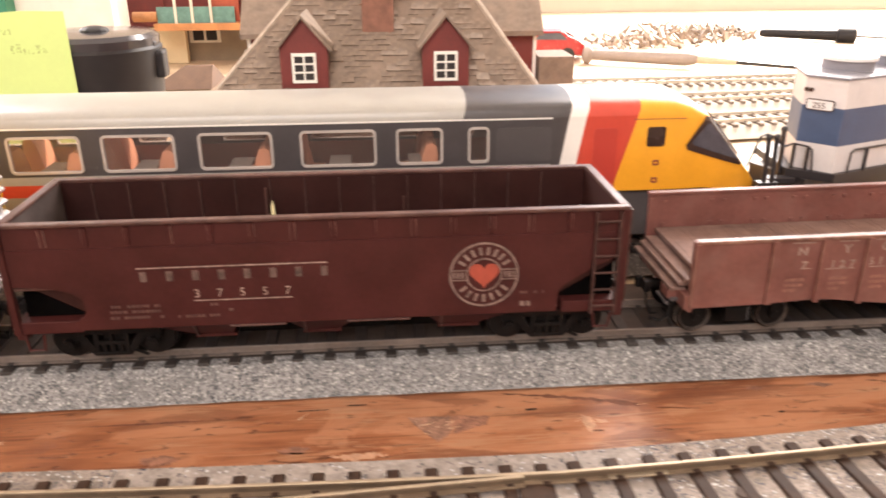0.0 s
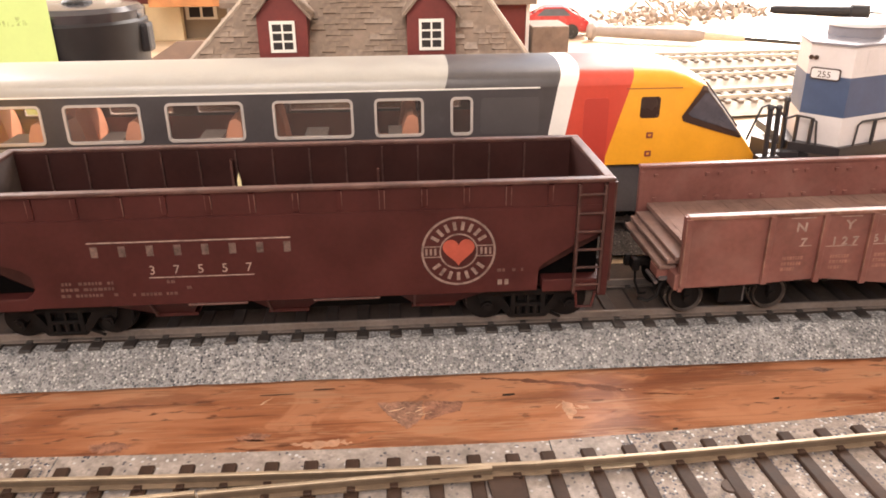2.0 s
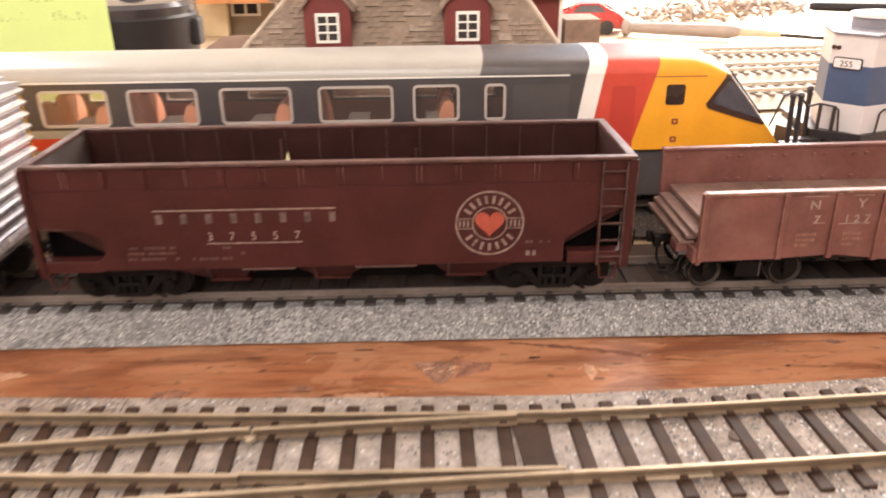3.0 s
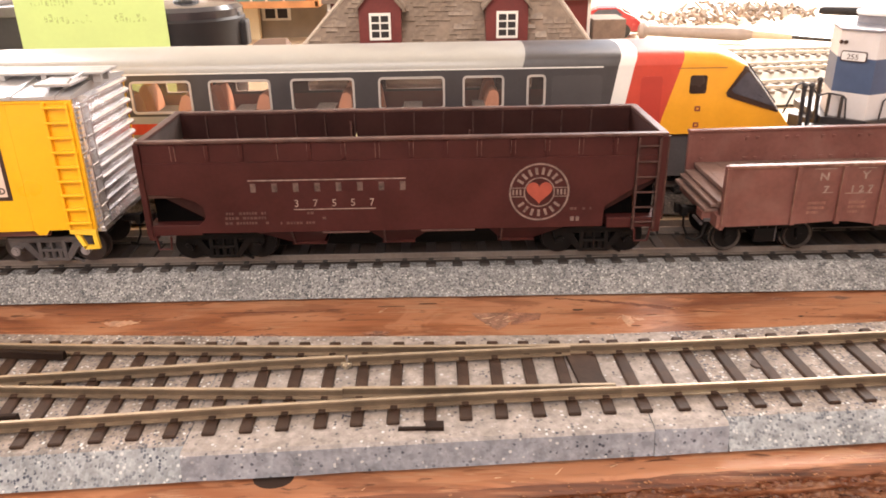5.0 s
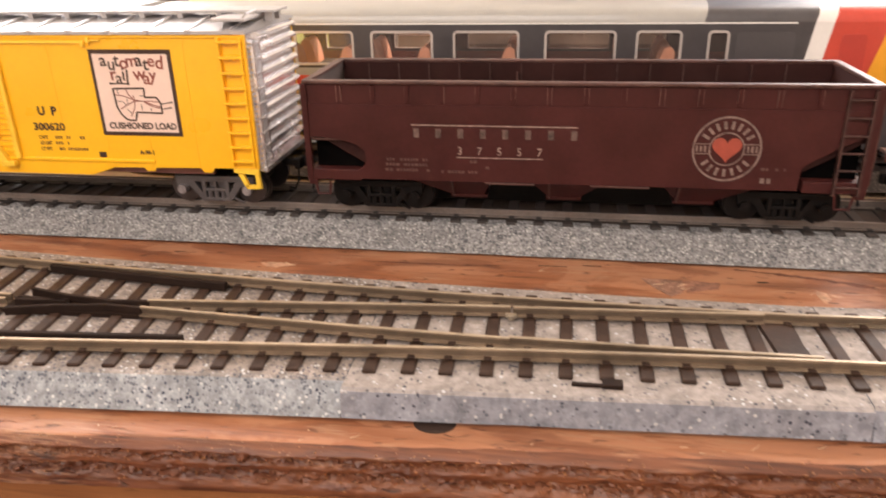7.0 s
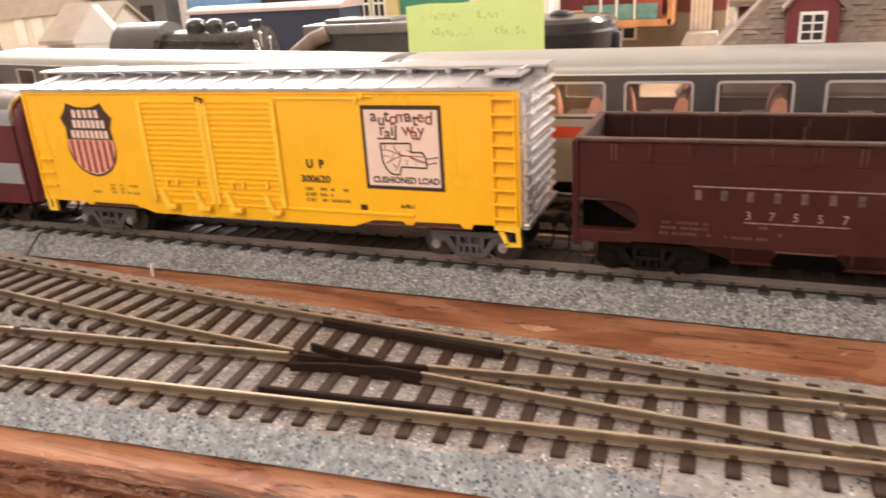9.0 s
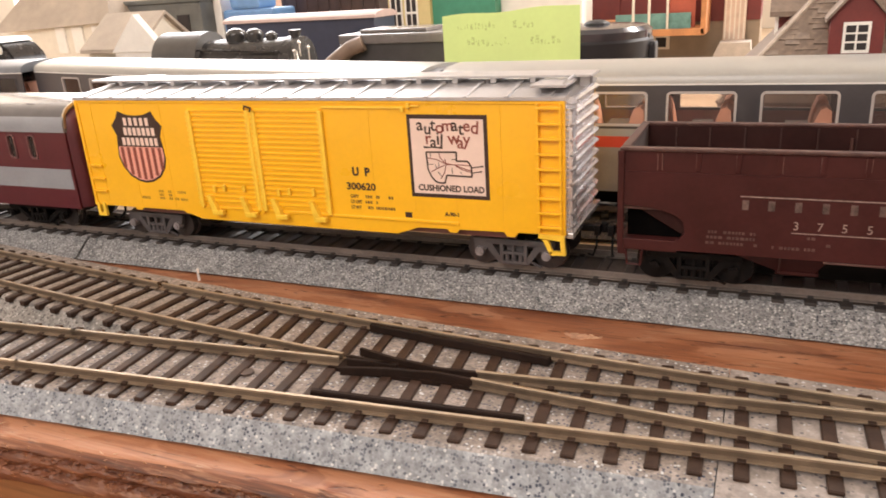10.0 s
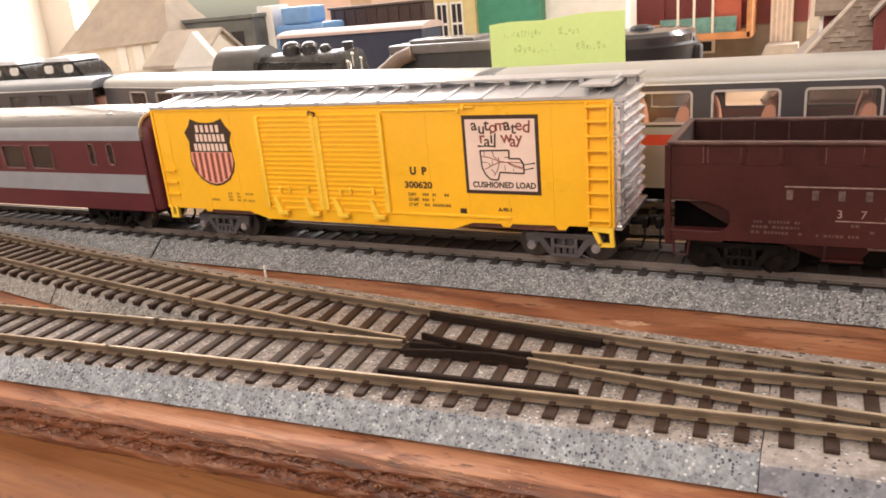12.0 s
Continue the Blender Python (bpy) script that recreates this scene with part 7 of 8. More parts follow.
for x, z, w, h in ((2.6, 5.6, 0.9, 0.62), (0.55, 5.62, 1.4, 0.66)):
    bm = bmesh.new()
    p = CORNER + ALONG * x
    prism(bm, round_rect(p.x, p.x + w, z, z + h, 0.05), -0.012, 0.01)
    bm.transform(Matrix.Translation(p) @ Matrix.Rotation(SKEW, 4, "Z") @ Matrix.Translation((-p.x, 0, 0)))
    part("side_panel", bm, LWHITE, loco)
bm = bmesh.new()
box(bm, CORNER.x + 4.6, 31, CORNER.y + 0.45, CORNER.y + 3.0, 3.35, 5.6, 0.1)
bm.transform(SWING)
part("hood", bm, BLUE, loco)
bm = bmesh.new()
far_end = CORNER + ALONG * 12
prism(bm, [(19.25, 7.2), (20.45, 6.30), (far_end.x, far_end.y - 0.1), tuple((far_end + ACROSS * 3.6).xy), (19.6, 10.2)], 3.08, 3.35, "z")
box(bm, 17.95, 18.62, 6.36, 6.72, 2.95, 3.12, 0.03)
box(bm, 18.5, 19.5, 6.9, 7.3, 2.9, 3.1, 0.03)
part("deck", bm, LBLACK, loco, "black walkway deck")
bm = bmesh.new()
box(bm, CORNER.x - 0.6, 31, CORNER.y + 0.5, CORNER.y + 2.9, 1.9, 3.08)
bm.transform(SWING)
part("fuel_tank", bm, LBLACK, loco, "black underframe")
for x, y in ((18.18, 6.5), (18.44, 6.5), (19.2, 7.5)):
    bm = bmesh.new()
    rod(bm, (x, y, 3.05), (x - 0.05, y, 4.62), 0.085, 8)
    ball(bm, (x - 0.05, y, 4.62), 0.11, u=10, v=6)
    part("stanchion", bm, LBLACK, loco)
bm = bmesh.new()
tube(bm, [(17.50, 6.5, 3.65), (17.85, 6.5, 4.65), (18.05, 6.5, 4.72), (18.40, 6.5, 4.6)], 0.035, 6)
part("handrail", bm, LBLACK, loco, "thin black handrails")


def before_face(u, z):
    """A point a little before the angled cab face."""
    p = m_face @ Vector((u, -0.2, 0))
    return (p.x, p.y, z)


bm = bmesh.new()
tube(bm, [(18.40, 6.5, 4.58), (18.7, 6.6, 4.25), before_face(0.0, 4.18), before_face(0.45, 4.16), before_face(0.62, 4.08), before_face(0.72, 3.32)], 0.035, 6)
part("handrail", bm, LBLACK, loco)
for u in (0.05, 0.5):
    bm = bmesh.new()
    rod(bm, before_face(u, 3.3), before_face(u, 4.17), 0.06, 8)
    part("stanchion", bm, LBLACK, loco)
def beside(u, z):
    p = CORNER + ALONG * u - ACROSS * 0.12
    return (p.x, p.y, z)


bm = bmesh.new()
tube(bm, [beside(0.55, 3.35), beside(0.6, 4.0), beside(0.75, 4.1), beside(5.0, 4.1)], 0.035, 6)
part("handrail", bm, LBLACK, loco)
for u in (1.35, 2.9, 4.4):
    bm = bmesh.new()
    rod(bm, beside(u, 3.3), beside(u, 4.1), 0.06, 8)
    part("stanchion", bm, LBLACK, loco)
for x in (21.6, 28.6):
    t = truck(loco, x, CORNER.y + 1.72, 2.6, TRUCK_BLACK, WHEEL, TREAD, "black locomotive truck")
    off = (CORNER - ORG[loco]) * U
    off.z = 0
    t.matrix_basis = Matrix.Translation(off) @ Matrix.Rotation(SKEW, 4, "Z") @ Matrix.Translation(-off)
loco_mid = lambda x: CORNER.y + 1.72 * math.cos(SKEW) + math.tan(SKEW) * (x - CORNER.x + 1.72 * math.sin(SKEW))
bed("track_bed_rear", GRIT, 18.7, 36, lambda x: loco_mid(x) - 2.2, lambda x: loco_mid(x) + 2.2, 0.8, 0.8, "grey gritty track bed under the switcher", top=0.53)
plain_track("railway_track", loco_mid, 18.7, 34, 0.79, 2.62, RAIL_OLD, SLEEPER_BLACK, "dull railway track under the switcher")


# ---- behind the trains: the red station house ----
H_RED = mat("dark_red_house_wall", (0.15, 0.024, 0.021), 0.6, var=0.18, scale=120, bump=0.15)
SHINGLE = mat("grey_brown_shingle", (0.20, 0.15, 0.117), 0.75, var=0.25, scale=150, fine=700, bump=0.4, dust=0.4, dust_col=(0.29, 0.23, 0.185))
HIP = mat("pale_hip_edging", (0.42, 0.35, 0.29), 0.7, var=0.25, scale=200, bump=0.3)
H_WHITE = mat("white_window_plastic", (0.80, 0.78, 0.74), 0.45, var=0.05)
DARK_IN = mat("dark_house_inside", (0.03, 0.025, 0.025), 0.8, var=0.2)
BRICKISH = mat("brown_chimney", (0.22, 0.10, 0.07), 0.7, var=0.3, scale=200, bump=0.4)
house = thing("station_house", (5.7, 16, -0.12), "red model station house with grey shingle hipped roof and dormers", "model house")
ZE, YE, ZR, YR = 4.2, 10.3, 9.9, 15.6
XL, XR, RL, RR = -1.35, 12.4, 3.8, 8.5
bm = bmesh.new()
box(bm, XL + 0.8, XR - 0.8, 11.2, 20.0, -0.12, 4.6)
part("wall", bm, H_RED, house)
bm = bmesh.new()
e_ = [(XL, YE, ZE), (XR, YE, ZE), (XR, 21.0, ZE), (XL, 21.0, ZE)]
loft(bm, [[(x, y, z - 0.15) for x, y, z in e_], e_, [(RL, YR, ZR), (RR, YR, ZR), (RR, YR + 0.2, ZR), (RL, YR + 0.2, ZR)]])
hroof = part("roof", bm, SHINGLE, house, "grey shingled hipped roof")
# shingle courses on the front slope and the two hips
slope = Vector((0, YR - YE, ZR - ZE))
nrm = Vector((0, -(ZR - ZE), YR - YE)).normalized()
rnd = random.Random(21)
meshes = []
for k in range(4):
    bm = bmesh.new()
    w, t_ = (0.42, 0.5, 0.36, 0.46)[k], (0.035, 0.06, 0.045, 0.085)[k]
    p1 = slope.normalized() * 0.36
    lo = nrm * t_
    vs = [Vector((0, 0, 0)) + lo, Vector((w, 0, 0)) + lo * 0.8, Vector((w, 0, 0)) + p1 + nrm * 0.004, p1 + nrm * 0.004, Vector((0, 0, 0)), Vector((w, 0, 0))]
    q = [bm.verts.new(v) for v in vs]
    bm.faces.new((q[0], q[1], q[2], q[3]))
    bm.faces.new((q[4], q[5], q[1], q[0]))
    bm.faces.new((q[1], q[5], q[2]))
    bm.faces.new((q[0], q[3], q[4]))
    meshes.append(finish(bm, "shingle", SHINGLE, Vector()))
count = 0
for r in range(26):
    f = 0.20 + 0.0295 * r
    if f > 0.97:
        break
    base = Vector((0, YE, ZE)) + slope * f
    xl, xr = XL + (RL - XL) * f, XR + (RR - XR) * f
    x = xl + rnd.uniform(0, 0.3)
    while x < xr - 0.4:
        k = rnd.randrange(4)
        w = (0.42, 0.5, 0.36, 0.46)[k]
        if count < 290 and rnd.random() < 0.62:
            ob = new("shingle", meshes[k])
            ob.parent = hroof
            ob.location = (Vector((x, base.y, base.z)) - ORG[hroof]) * U
            count += 1
        x += w + 0.03
for a, b in (((XL, YE, ZE), (RL, YR, ZR)), ((XR, YE, ZE), (RR, YR, ZR))):
    bm = bmesh.new()
    rod(bm, a, b, 0.10, 6)
    part("hip_cap", bm, HIP, hroof, "pale hip edge")
bm = bmesh.new()
box(bm, 5.12, 6.3, 13.15, 14.4, 6.8, 11.0, 0.04)
part("chimney", bm, BRICKISH, house, "brown brick chimney")


def dormer(xc):
    y, w = 11.47, 0.84
    bm = bmesh.new()
    prism(bm, [(xc - w, 5.55), (xc + w, 5.55), (xc + w, 7.0), (xc, 7.95), (xc - w, 7.0)], y, y + 2.6)
    d = part("dormer", bm, H_RED, house, "red gabled dormer")
    for s in (-1, 1):
        bm = bmesh.new()
        prism(bm, [(xc, 8.12), (xc, 8.0), (xc + s * (w + 0.16), 6.82), (xc + s * (w + 0.16), 6.94)][::s], y - 0.22, y + 3.0)
        part("dormer_roof", bm, SHINGLE, d)
    bm = bmesh.new()
    x0, x1, z0, z1 = xc - 0.43, xc + 0.43, 5.75, 6.80
    holes = [(x0 + 0.09 + c * 0.37, x0 + 0.38 + c * 0.37 + 0.02, z0 + 0.10 + r * 0.30, z0 + 0.34 + r * 0.30) for c in range(2) for r in range(3)]
    holed(bm, x0, x1, z0, z1, y - 0.07, y - 0.005, holes)
    wf = part("window_frame", bm, H_WHITE, d, "white six-pane window frame")
    for h in holes:
        bm = bmesh.new()
        box(bm, h[0], h[1], y - 0.03, y - 0.008, h[2], h[3])
        part("pane", bm, DARK_IN, wf)


dormer(3.02)
dormer(8.11)
# wings behind, with their own roofs
for x0, x1 in ((0.4, 3.4), (9.4, 12.3)):
    bm = bmesh.new()
    box(bm, x0, x1, 16.0, 20.5, 3.0, 6.95)
    wg = part("wing", bm, H_RED, house)
    bm = bmesh.new()
    prism(bm, [(15.6, 6.8), (20.9, 6.8), (20.9, 7.0), (18.25, 9.6), (15.6, 7.0)], x0 - 0.25, x1 + 0.25, "x")
    part("wing_roof", bm, SHINGLE, wg)
    for x in (x0 + 0.03, x1 - 0.03):
        bm = bmesh.new()
        box(bm, x - 0.07, x + 0.07, 15.93, 16.03, 3.0, 6.8)
        part("corner_trim", bm, H_WHITE, wg)
bm = bmesh.new()
box(bm, 12.4, 13.9, 15.5, 17.6, -0.12, 5.95, 0.05)
part("annex", bm, SHINGLE, house, "small grey annex")

# ---- yellow-green paper note ----
NOTE = mat("yellow_green_note_paper", (0.60, 0.78, 0.31), 0.85, var=0.04, scale=30, fine=400, bump=0.05)
PENCIL = mat("faint_pencil", (0.50, 0.66, 0.25), 0.9, var=0.35, scale=900, bump=0)
note = thing("paper_note", (-13.3, 23, -0.12), "yellow-green paper note standing upright behind the coaches", "paper note")
bm = bmesh.new()
rings = []
for i in range(13):
    x = -17.5 + 8.1 * i / 12
    ztop = 7.05 + 0.36 * i / 12 + 0.06 * math.sin(i * 0.9)
    rings.append([(x, 23.1, -0.11), (x, 23.1, ztop), (x, 23.12, ztop), (x, 23.12, -0.11)])
loft(bm, rings)
part("sheet", bm, NOTE, note, smooth=True)
rows = []
rnd = random.Random(3)
for z, x0, x1 in ((6.3, -16.6, -14.2), (6.35, -13.2, -12.0), (5.4, -16.0, -13.4), (5.45, -12.2, -10.6)):
    x = x0
    while x < x1:
        w = rnd.uniform(0.06, 0.22)
        low = z + rnd.uniform(-0.12, 0.04)
        rows.append((x, x + w, low, low + rnd.uniform(0.06, 0.42)))
        x += w + 0.10
bars("handwriting", rows, 23.099, PENCIL, note, "faint unreadable pencil marks")

# ---- dark round tub with a shiny lid ----
TUB = mat("dark_grey_tub_plastic", (0.020, 0.019, 0.022), 0.45, var=0.12, bump=0.05, spec=0.25)
LID = mat("shiny_dark_lid", (0.05, 0.048, 0.055), 0.14, metal=0.3, var=0.05, bump=0.02)
tub = thing("plastic_tub", (-9.4, 26.6, -0.12), "dark grey round tub with a shiny dark lid", "tub")


def turned(prof, x=-9.4, y=26.6):
    return [[(x + r * math.cos(a * math.tau / 40), y + r * math.sin(a * math.tau / 40), z) for a in range(40)] for r, z in prof]


bm = bmesh.new()
loft(bm, turned([(2.9, -0.12), (3.05, 0.3), (3.25, 3.0), (3.4, 5.2), (3.3, 5.35)]))
body = part("body", bm, TUB, tub, smooth=True)
bm = bmesh.new()
loft(bm, turned([(3.3, 5.3), (3.32, 5.75), (3.05, 5.98), (1.5, 6.1)]))
part("lid", bm, LID, tub, "shiny dark grey lid", smooth=True)
bm = bmesh.new()
box(bm, -6.3, -5.75, 25.9, 27.0, 3.6, 5.1, 0.2)
box(bm, -6.75, -6.1, 25.9, 27.0, 4.9, 5.6, 0.15)
part("lug", bm, TUB, tub)
bm = bmesh.new()
ball(bm, (-9.1, 26.0, 6.12), 0.75, 1, 1, 0.35)
part("knob", bm, TUB, tub)

# ---- steam locomotive on the far track ----
S_BLACK = mat("black_locomotive_paint", (0.022, 0.020, 0.020), 0.24, var=0.25, bump=0.06, dust=0.2, dust_col=(0.08, 0.07, 0.063))
S_GREY = mat("dull_grey_boiler", (0.06, 0.055, 0.052), 0.4, var=0.2)
steam = thing("steam_locomotive", (-29, 18.0, 0.4), "black model steam locomotive with domes along the boiler", "locomotive")
bm = bmesh.new()
rod(bm, (-31.2, 18.0, 5.2), (-24.6, 18.0, 5.2), 1.35, 28)
part("boiler", bm, S_BLACK, steam, smooth=True)
bm = bmesh.new()
rod(bm, (-33.4, 18.0, 5.35), (-30.2, 18.0, 5.4), 1.72, 28, 1.66)
part("firebox", bm, S_GREY, steam, smooth=True)
bm = bmesh.new()
rod(bm, (-24.7, 18.0, 5.2), (-23.9, 18.0, 5.2), 1.42, 28)
part("smokebox", bm, S_BLACK, steam, smooth=True)
for x, h, r in ((-28.35, 7.1, 0.6), (-27.05, 7.1, 0.52), (-25.9, 7.0, 0.36)):
    bm = bmesh.new()
    rod(bm, (x, 18.0, 6.2), (x, 18.0, h - 0.3), r, 18)
    ball(bm, (x, 18.0, h - 0.35), r, 1, 1, 0.7)
    part("dome", bm, S_BLACK, steam, smooth=True)
bm = bmesh.new()
ball(bm, (-24.15, 16.9, 5.55), 0.22)
part("headlamp", bm, STEEL, steam, "small bright lamp")
bm = bmesh.new()
rod(bm, (-24.3, 18.0, 6.3), (-24.3, 18.0, 6.85), 0.3, 16)
rod(bm, (-24.3, 18.0, 6.8), (-24.3, 18.0, 6.95), 0.36, 16)
part("chimney", bm, S_BLACK, steam, smooth=True)
bm = bmesh.new()
for x, y, z in ((-23.6, 17.2, 6.3), (-23.3, 17.6, 6.0), (-23.7, 16.8, 5.9)):
    rod(bm, (x, y, z - 0.7), (x, y, z), 0.05, 8)
    ball(bm, (x, y, z), 0.11)
tube(bm, [(-23.7, 16.7, 4.4), (-23.4, 16.7, 5.2), (-23.6, 16.8, 5.9)], 0.08, 8)
ball(bm, (-24.6, 16.5, 4.9), 0.25)
part("bright_fitting", bm, mat("bright_nickel", (0.75, 0.73, 0.70), 0.2, metal=0.9, var=0.1), steam, "bright metal pipes and lamps at the boiler front", smooth=True)
bm = bmesh.new()
box(bm, -38.6, -34.0, 17.0, 19.5, 2.2, 5.5, 0.1)
part("tender", bm, S_BLACK, steam, "low black tender")
bm = bmesh.new()
for y in (16.9, 19.1):
    box(bm, -33.5, -24.2, y - 0.5, y + 0.5, 3.5, 3.75, 0.05)
tube(bm, [(-33, 16.6, 5.9), (-30, 16.6, 6.1), (-24.6, 16.6, 5.9)], 0.06, 6)
box(bm, -36.5, -23.3, 17.2, 18.8, 1.6, 3.6)
part("running_board", bm, S_BLACK, steam)
for k in range(4):
    for y in (16.95, 19.05):
        bm = bmesh.new()
        rod(bm, (-32.5 + 2.1 * k, y - 0.15, 1.75), (-32.5 + 2.1 * k, y + 0.15, 1.75), 0.95, 24)
        part("wheel", bm, S_BLACK, steam)
bed("track_bed_far", GRIT, -70, 2, lambda x: 16.6, lambda x: 20.1, 0.8, 0.8, "grey track bed of the far siding", top=0.5)
plain_track("railway_track", lambda x: 18.0, -60, 0, 0.79, 2.62, RAIL_OLD, SLEEPER_BLACK, "dull railway track of the far siding")

# ---- two small dark trams farther along that siding ----
PALE_PANE = mat("pale_tram_window", (0.70, 0.66, 0.60), 0.3, var=0.1)
for x0 in (-50.6, -56.4):
    t = thing("model_tram", (x0 + 2.6, 18.0, 0.95), "small dark rounded model tram with a pale roof", "tram", "small trams on the siding")
    bm = bmesh.new()
    prism(bm, [(x0, 1.4), (x0 + 5.2, 1.4), (x0 + 5.3, 5.6), (x0 + 5.0, 6.3), (x0 + 4.2, 6.95), (x0 + 1.4, 7.0), (x0 + 0.5, 6.5), (x0, 5.7)][::-1], 16.6, 19.4)
    bmesh.ops.bevel(bm, geom=bm.edges[:], offset=0.2, segments=2, affect="EDGES")
    part("body", bm, S_BLACK, t, smooth=True)
    bm = bmesh.new()
    prism(bm, [(x0 + 0.9, 6.98), (x0 + 4.3, 6.95), (x0 + 3.9, 7.22), (x0 + 1.7, 7.25)][::-1], 16.8, 19.2)
    part("roof", bm, LROOF, t, "pale curved roof")
    for dx in (2.1, 4.1):
        bm = bmesh.new()
        prism(bm, round_rect(x0 + dx - 0.5, x0 + dx + 0.4, 6.2, 6.75, 0.22), 16.52, 16.6)
        part("window", bm, PALE_PANE, t, "pale rounded window")
    bm = bmesh.new()
    box(bm, x0 + 0.2, x0 + 5.1, 16.5, 16.65, 5.0, 5.85, 0.12)
    part("bonnet", bm, LROOF, t, "pale lower front")
    for k in range(2):
        for y in (17.0, 19.0):
            bm = bmesh.new()
            rod(bm, (x0 + 1.3 + 2.6 * k, y - 0.1, 1.5), (x0 + 1.3 + 2.6 * k, y + 0.1, 1.5), 0.6, 18)
            part("wheel", bm, S_BLACK, t)

# ---- dark open box with a grey lip, and a dark blue wagon ----
CASE = mat("dark_case_plastic", (0.04, 0.037, 0.037), 0.4, var=0.2)
CASE_LIP = mat("grey_case_lip", (0.16, 0.145, 0.14), 0.22, var=0.12)
t = thing("dark_case", (-23, 27, -0.12), "dark plastic case with a raised grey lip", "case")
bm = bmesh.new()
loft(bm, [[(-31.0, 25.5, -0.12), (-18.5, 25.5, -0.12), (-18.5, 31, -0.12), (-31.0, 31, -0.12)], [(-26.3, 26.0, 5.4), (-18.5, 26.0, 5.4), (-18.5, 31, 5.4), (-26.3, 31, 5.4)]])
part("body", bm, CASE, t)
bm = bmesh.new()
box(bm, -26.2, -18.6, 25.8, 31.2, 5.4, 6.05, 0.15)
box(bm, -24.8, -20.0, 26.3, 29.5, 6.05, 6.3, 0.08)
part("lip", bm, CASE_LIP, t, "grey raised lip")
bm = bmesh.new()
tube(bm, [(-28.5, 25.4, 2.8), (-26.6, 25.4, 4.3), (-25.2, 25.5, 5.2), (-24.3, 25.7, 5.5)], 0.5, 12)
part("handle", bm, mat("tan_handle_plastic", (0.20, 0.14, 0.105), 0.45, var=0.15), t, "tan bent handle", smooth=True)
DBLUE = mat("dark_blue_wagon_paint", (0.035, 0.042, 0.075), 0.45, var=0.15)
t = thing("blue_wagon", (-33, 36, 0.4), "dark blue model wagon with a pale roof edge", "railway wagon")
bm = bmesh.new()
box(bm, -42.0, -28.0, 34.5, 38.0, 1.5, 6.7, 0.08)
part("body", bm, DBLUE, t)
bm = bmesh.new()
prism(bm, arch(34.3, 38.2, 6.7, 7.25, 10, 0.8), -42.2, -27.8, "x")
part("roof", bm, mat("dusty_pink_roof", (0.48, 0.36, 0.33), 0.6, var=0.1), t, "dusty pale roof", smooth=True)
bm = bmesh.new()
for x in (-40, -37.5, -32.5, -30):
    rod(bm, (x, 35.0, 1.1), (x, 37.4, 1.1), 1.15, 16)
part("wheels", bm, S_BLACK, t)
t = thing("brown_wagon", (-41, 52, -0.12), "long dark brown model wagon behind the blue one", "railway wagon")
bm = bmesh.new()
box(bm, -47.0, -35.6, 50.2, 53.6, 1.2, 8.6, 0.12)
BW_PAINT = mat("dark_brown_wagon_paint", (0.055, 0.030, 0.026), 0.5, var=0.25)
body = part("body", bm, BW_PAINT, t)
for k in range(9):
    bm = bmesh.new()
    box(bm, -46.6 + 1.3 * k, -46.45 + 1.3 * k, 50.1, 50.25, 1.4, 8.4)
    part("rib", bm, BW_PAINT, body)
bm = bmesh.new()
box(bm, -47.2, -35.4, 50.0, 53.8, 8.6, 8.85, 0.08)
part("roof", bm, mat("brown_wagon_roof", (0.11, 0.075, 0.062), 0.5, var=0.2), t)
for x in (-45, -43, -39.5, -37.5):
    bm = bmesh.new()
    rod(bm, (x, 50.8, 0.9), (x, 53, 0.9), 1.02, 16)
    part("wheel", bm, S_BLACK, t)
t = thing("cardboard_box", (-46, 68, -0.12), "plain pinkish cardboard box behind the wagons", "box")
bm = bmesh.new()
box(bm, -64, -39, 64, 72, -0.12, 12.2, 0.1)
part("carton", bm, mat("pinkish_cardboard", (0.66, 0.47, 0.38), 0.8, var=0.12, scale=20), t)
bm = bmesh.new()
box(bm, -53, -50, 63.96, 64.02, 4, 12.2)
part("tape", bm, mat("tan_packing_tape", (0.5, 0.34, 0.22), 0.3, var=0.1), t, "strip of tan tape")
SKYBLUE = mat("bright_blue_plastic", (0.16, 0.32, 0.60), 0.4, var=0.1)
t = thing("blue_toy", (-45, 46, -0.12), "bright blue plastic model behind the wagon", "model")
bm = bmesh.new()
box(bm, -50.5, -44.5, 45, 49, -0.12, 7.6, 0.3)
box(bm, -49.5, -46.0, 45, 48, 7.6, 9.3, 0.3)
part("body", bm, SKYBLUE, t)
bm = bmesh.new()
box(bm, -52.5, -50.6, 45, 48, -0.12, 9.6, 0.1)
part("post", bm, H_WHITE, t, "white upright beside it")
t = thing("grey_box", (-58, 44, -0.12), "dark grey model building behind the siding", "model building")
bm = bmesh.new()
box(bm, -62.0, -51.5, 43, 48, -0.12, 8.6, 0.15)
box(bm, -62.3, -51.3, 42.8, 48.2, 8.6, 9.0, 0.05)
part("wall", bm, mat("grey_model_wall", (0.12, 0.125, 0.12), 0.6, var=0.25, scale=60), t)
bm = bmesh.new()
for k in range(3):
    box(bm, -60.5 + 3 * k, -59 + 3 * k, 42.9, 43.05, 5.4, 7.4)
part("window", bm, DARK_IN, t)

# ---- pale model houses at the far left ----
CREAM = mat("cream_model_wall", (0.72, 0.67, 0.58), 0.6, var=0.08)
PALE_ROOF = mat("pale_grey_brown_roof", (0.40, 0.34, 0.28), 0.7, var=0.15, scale=60, bump=0.3)
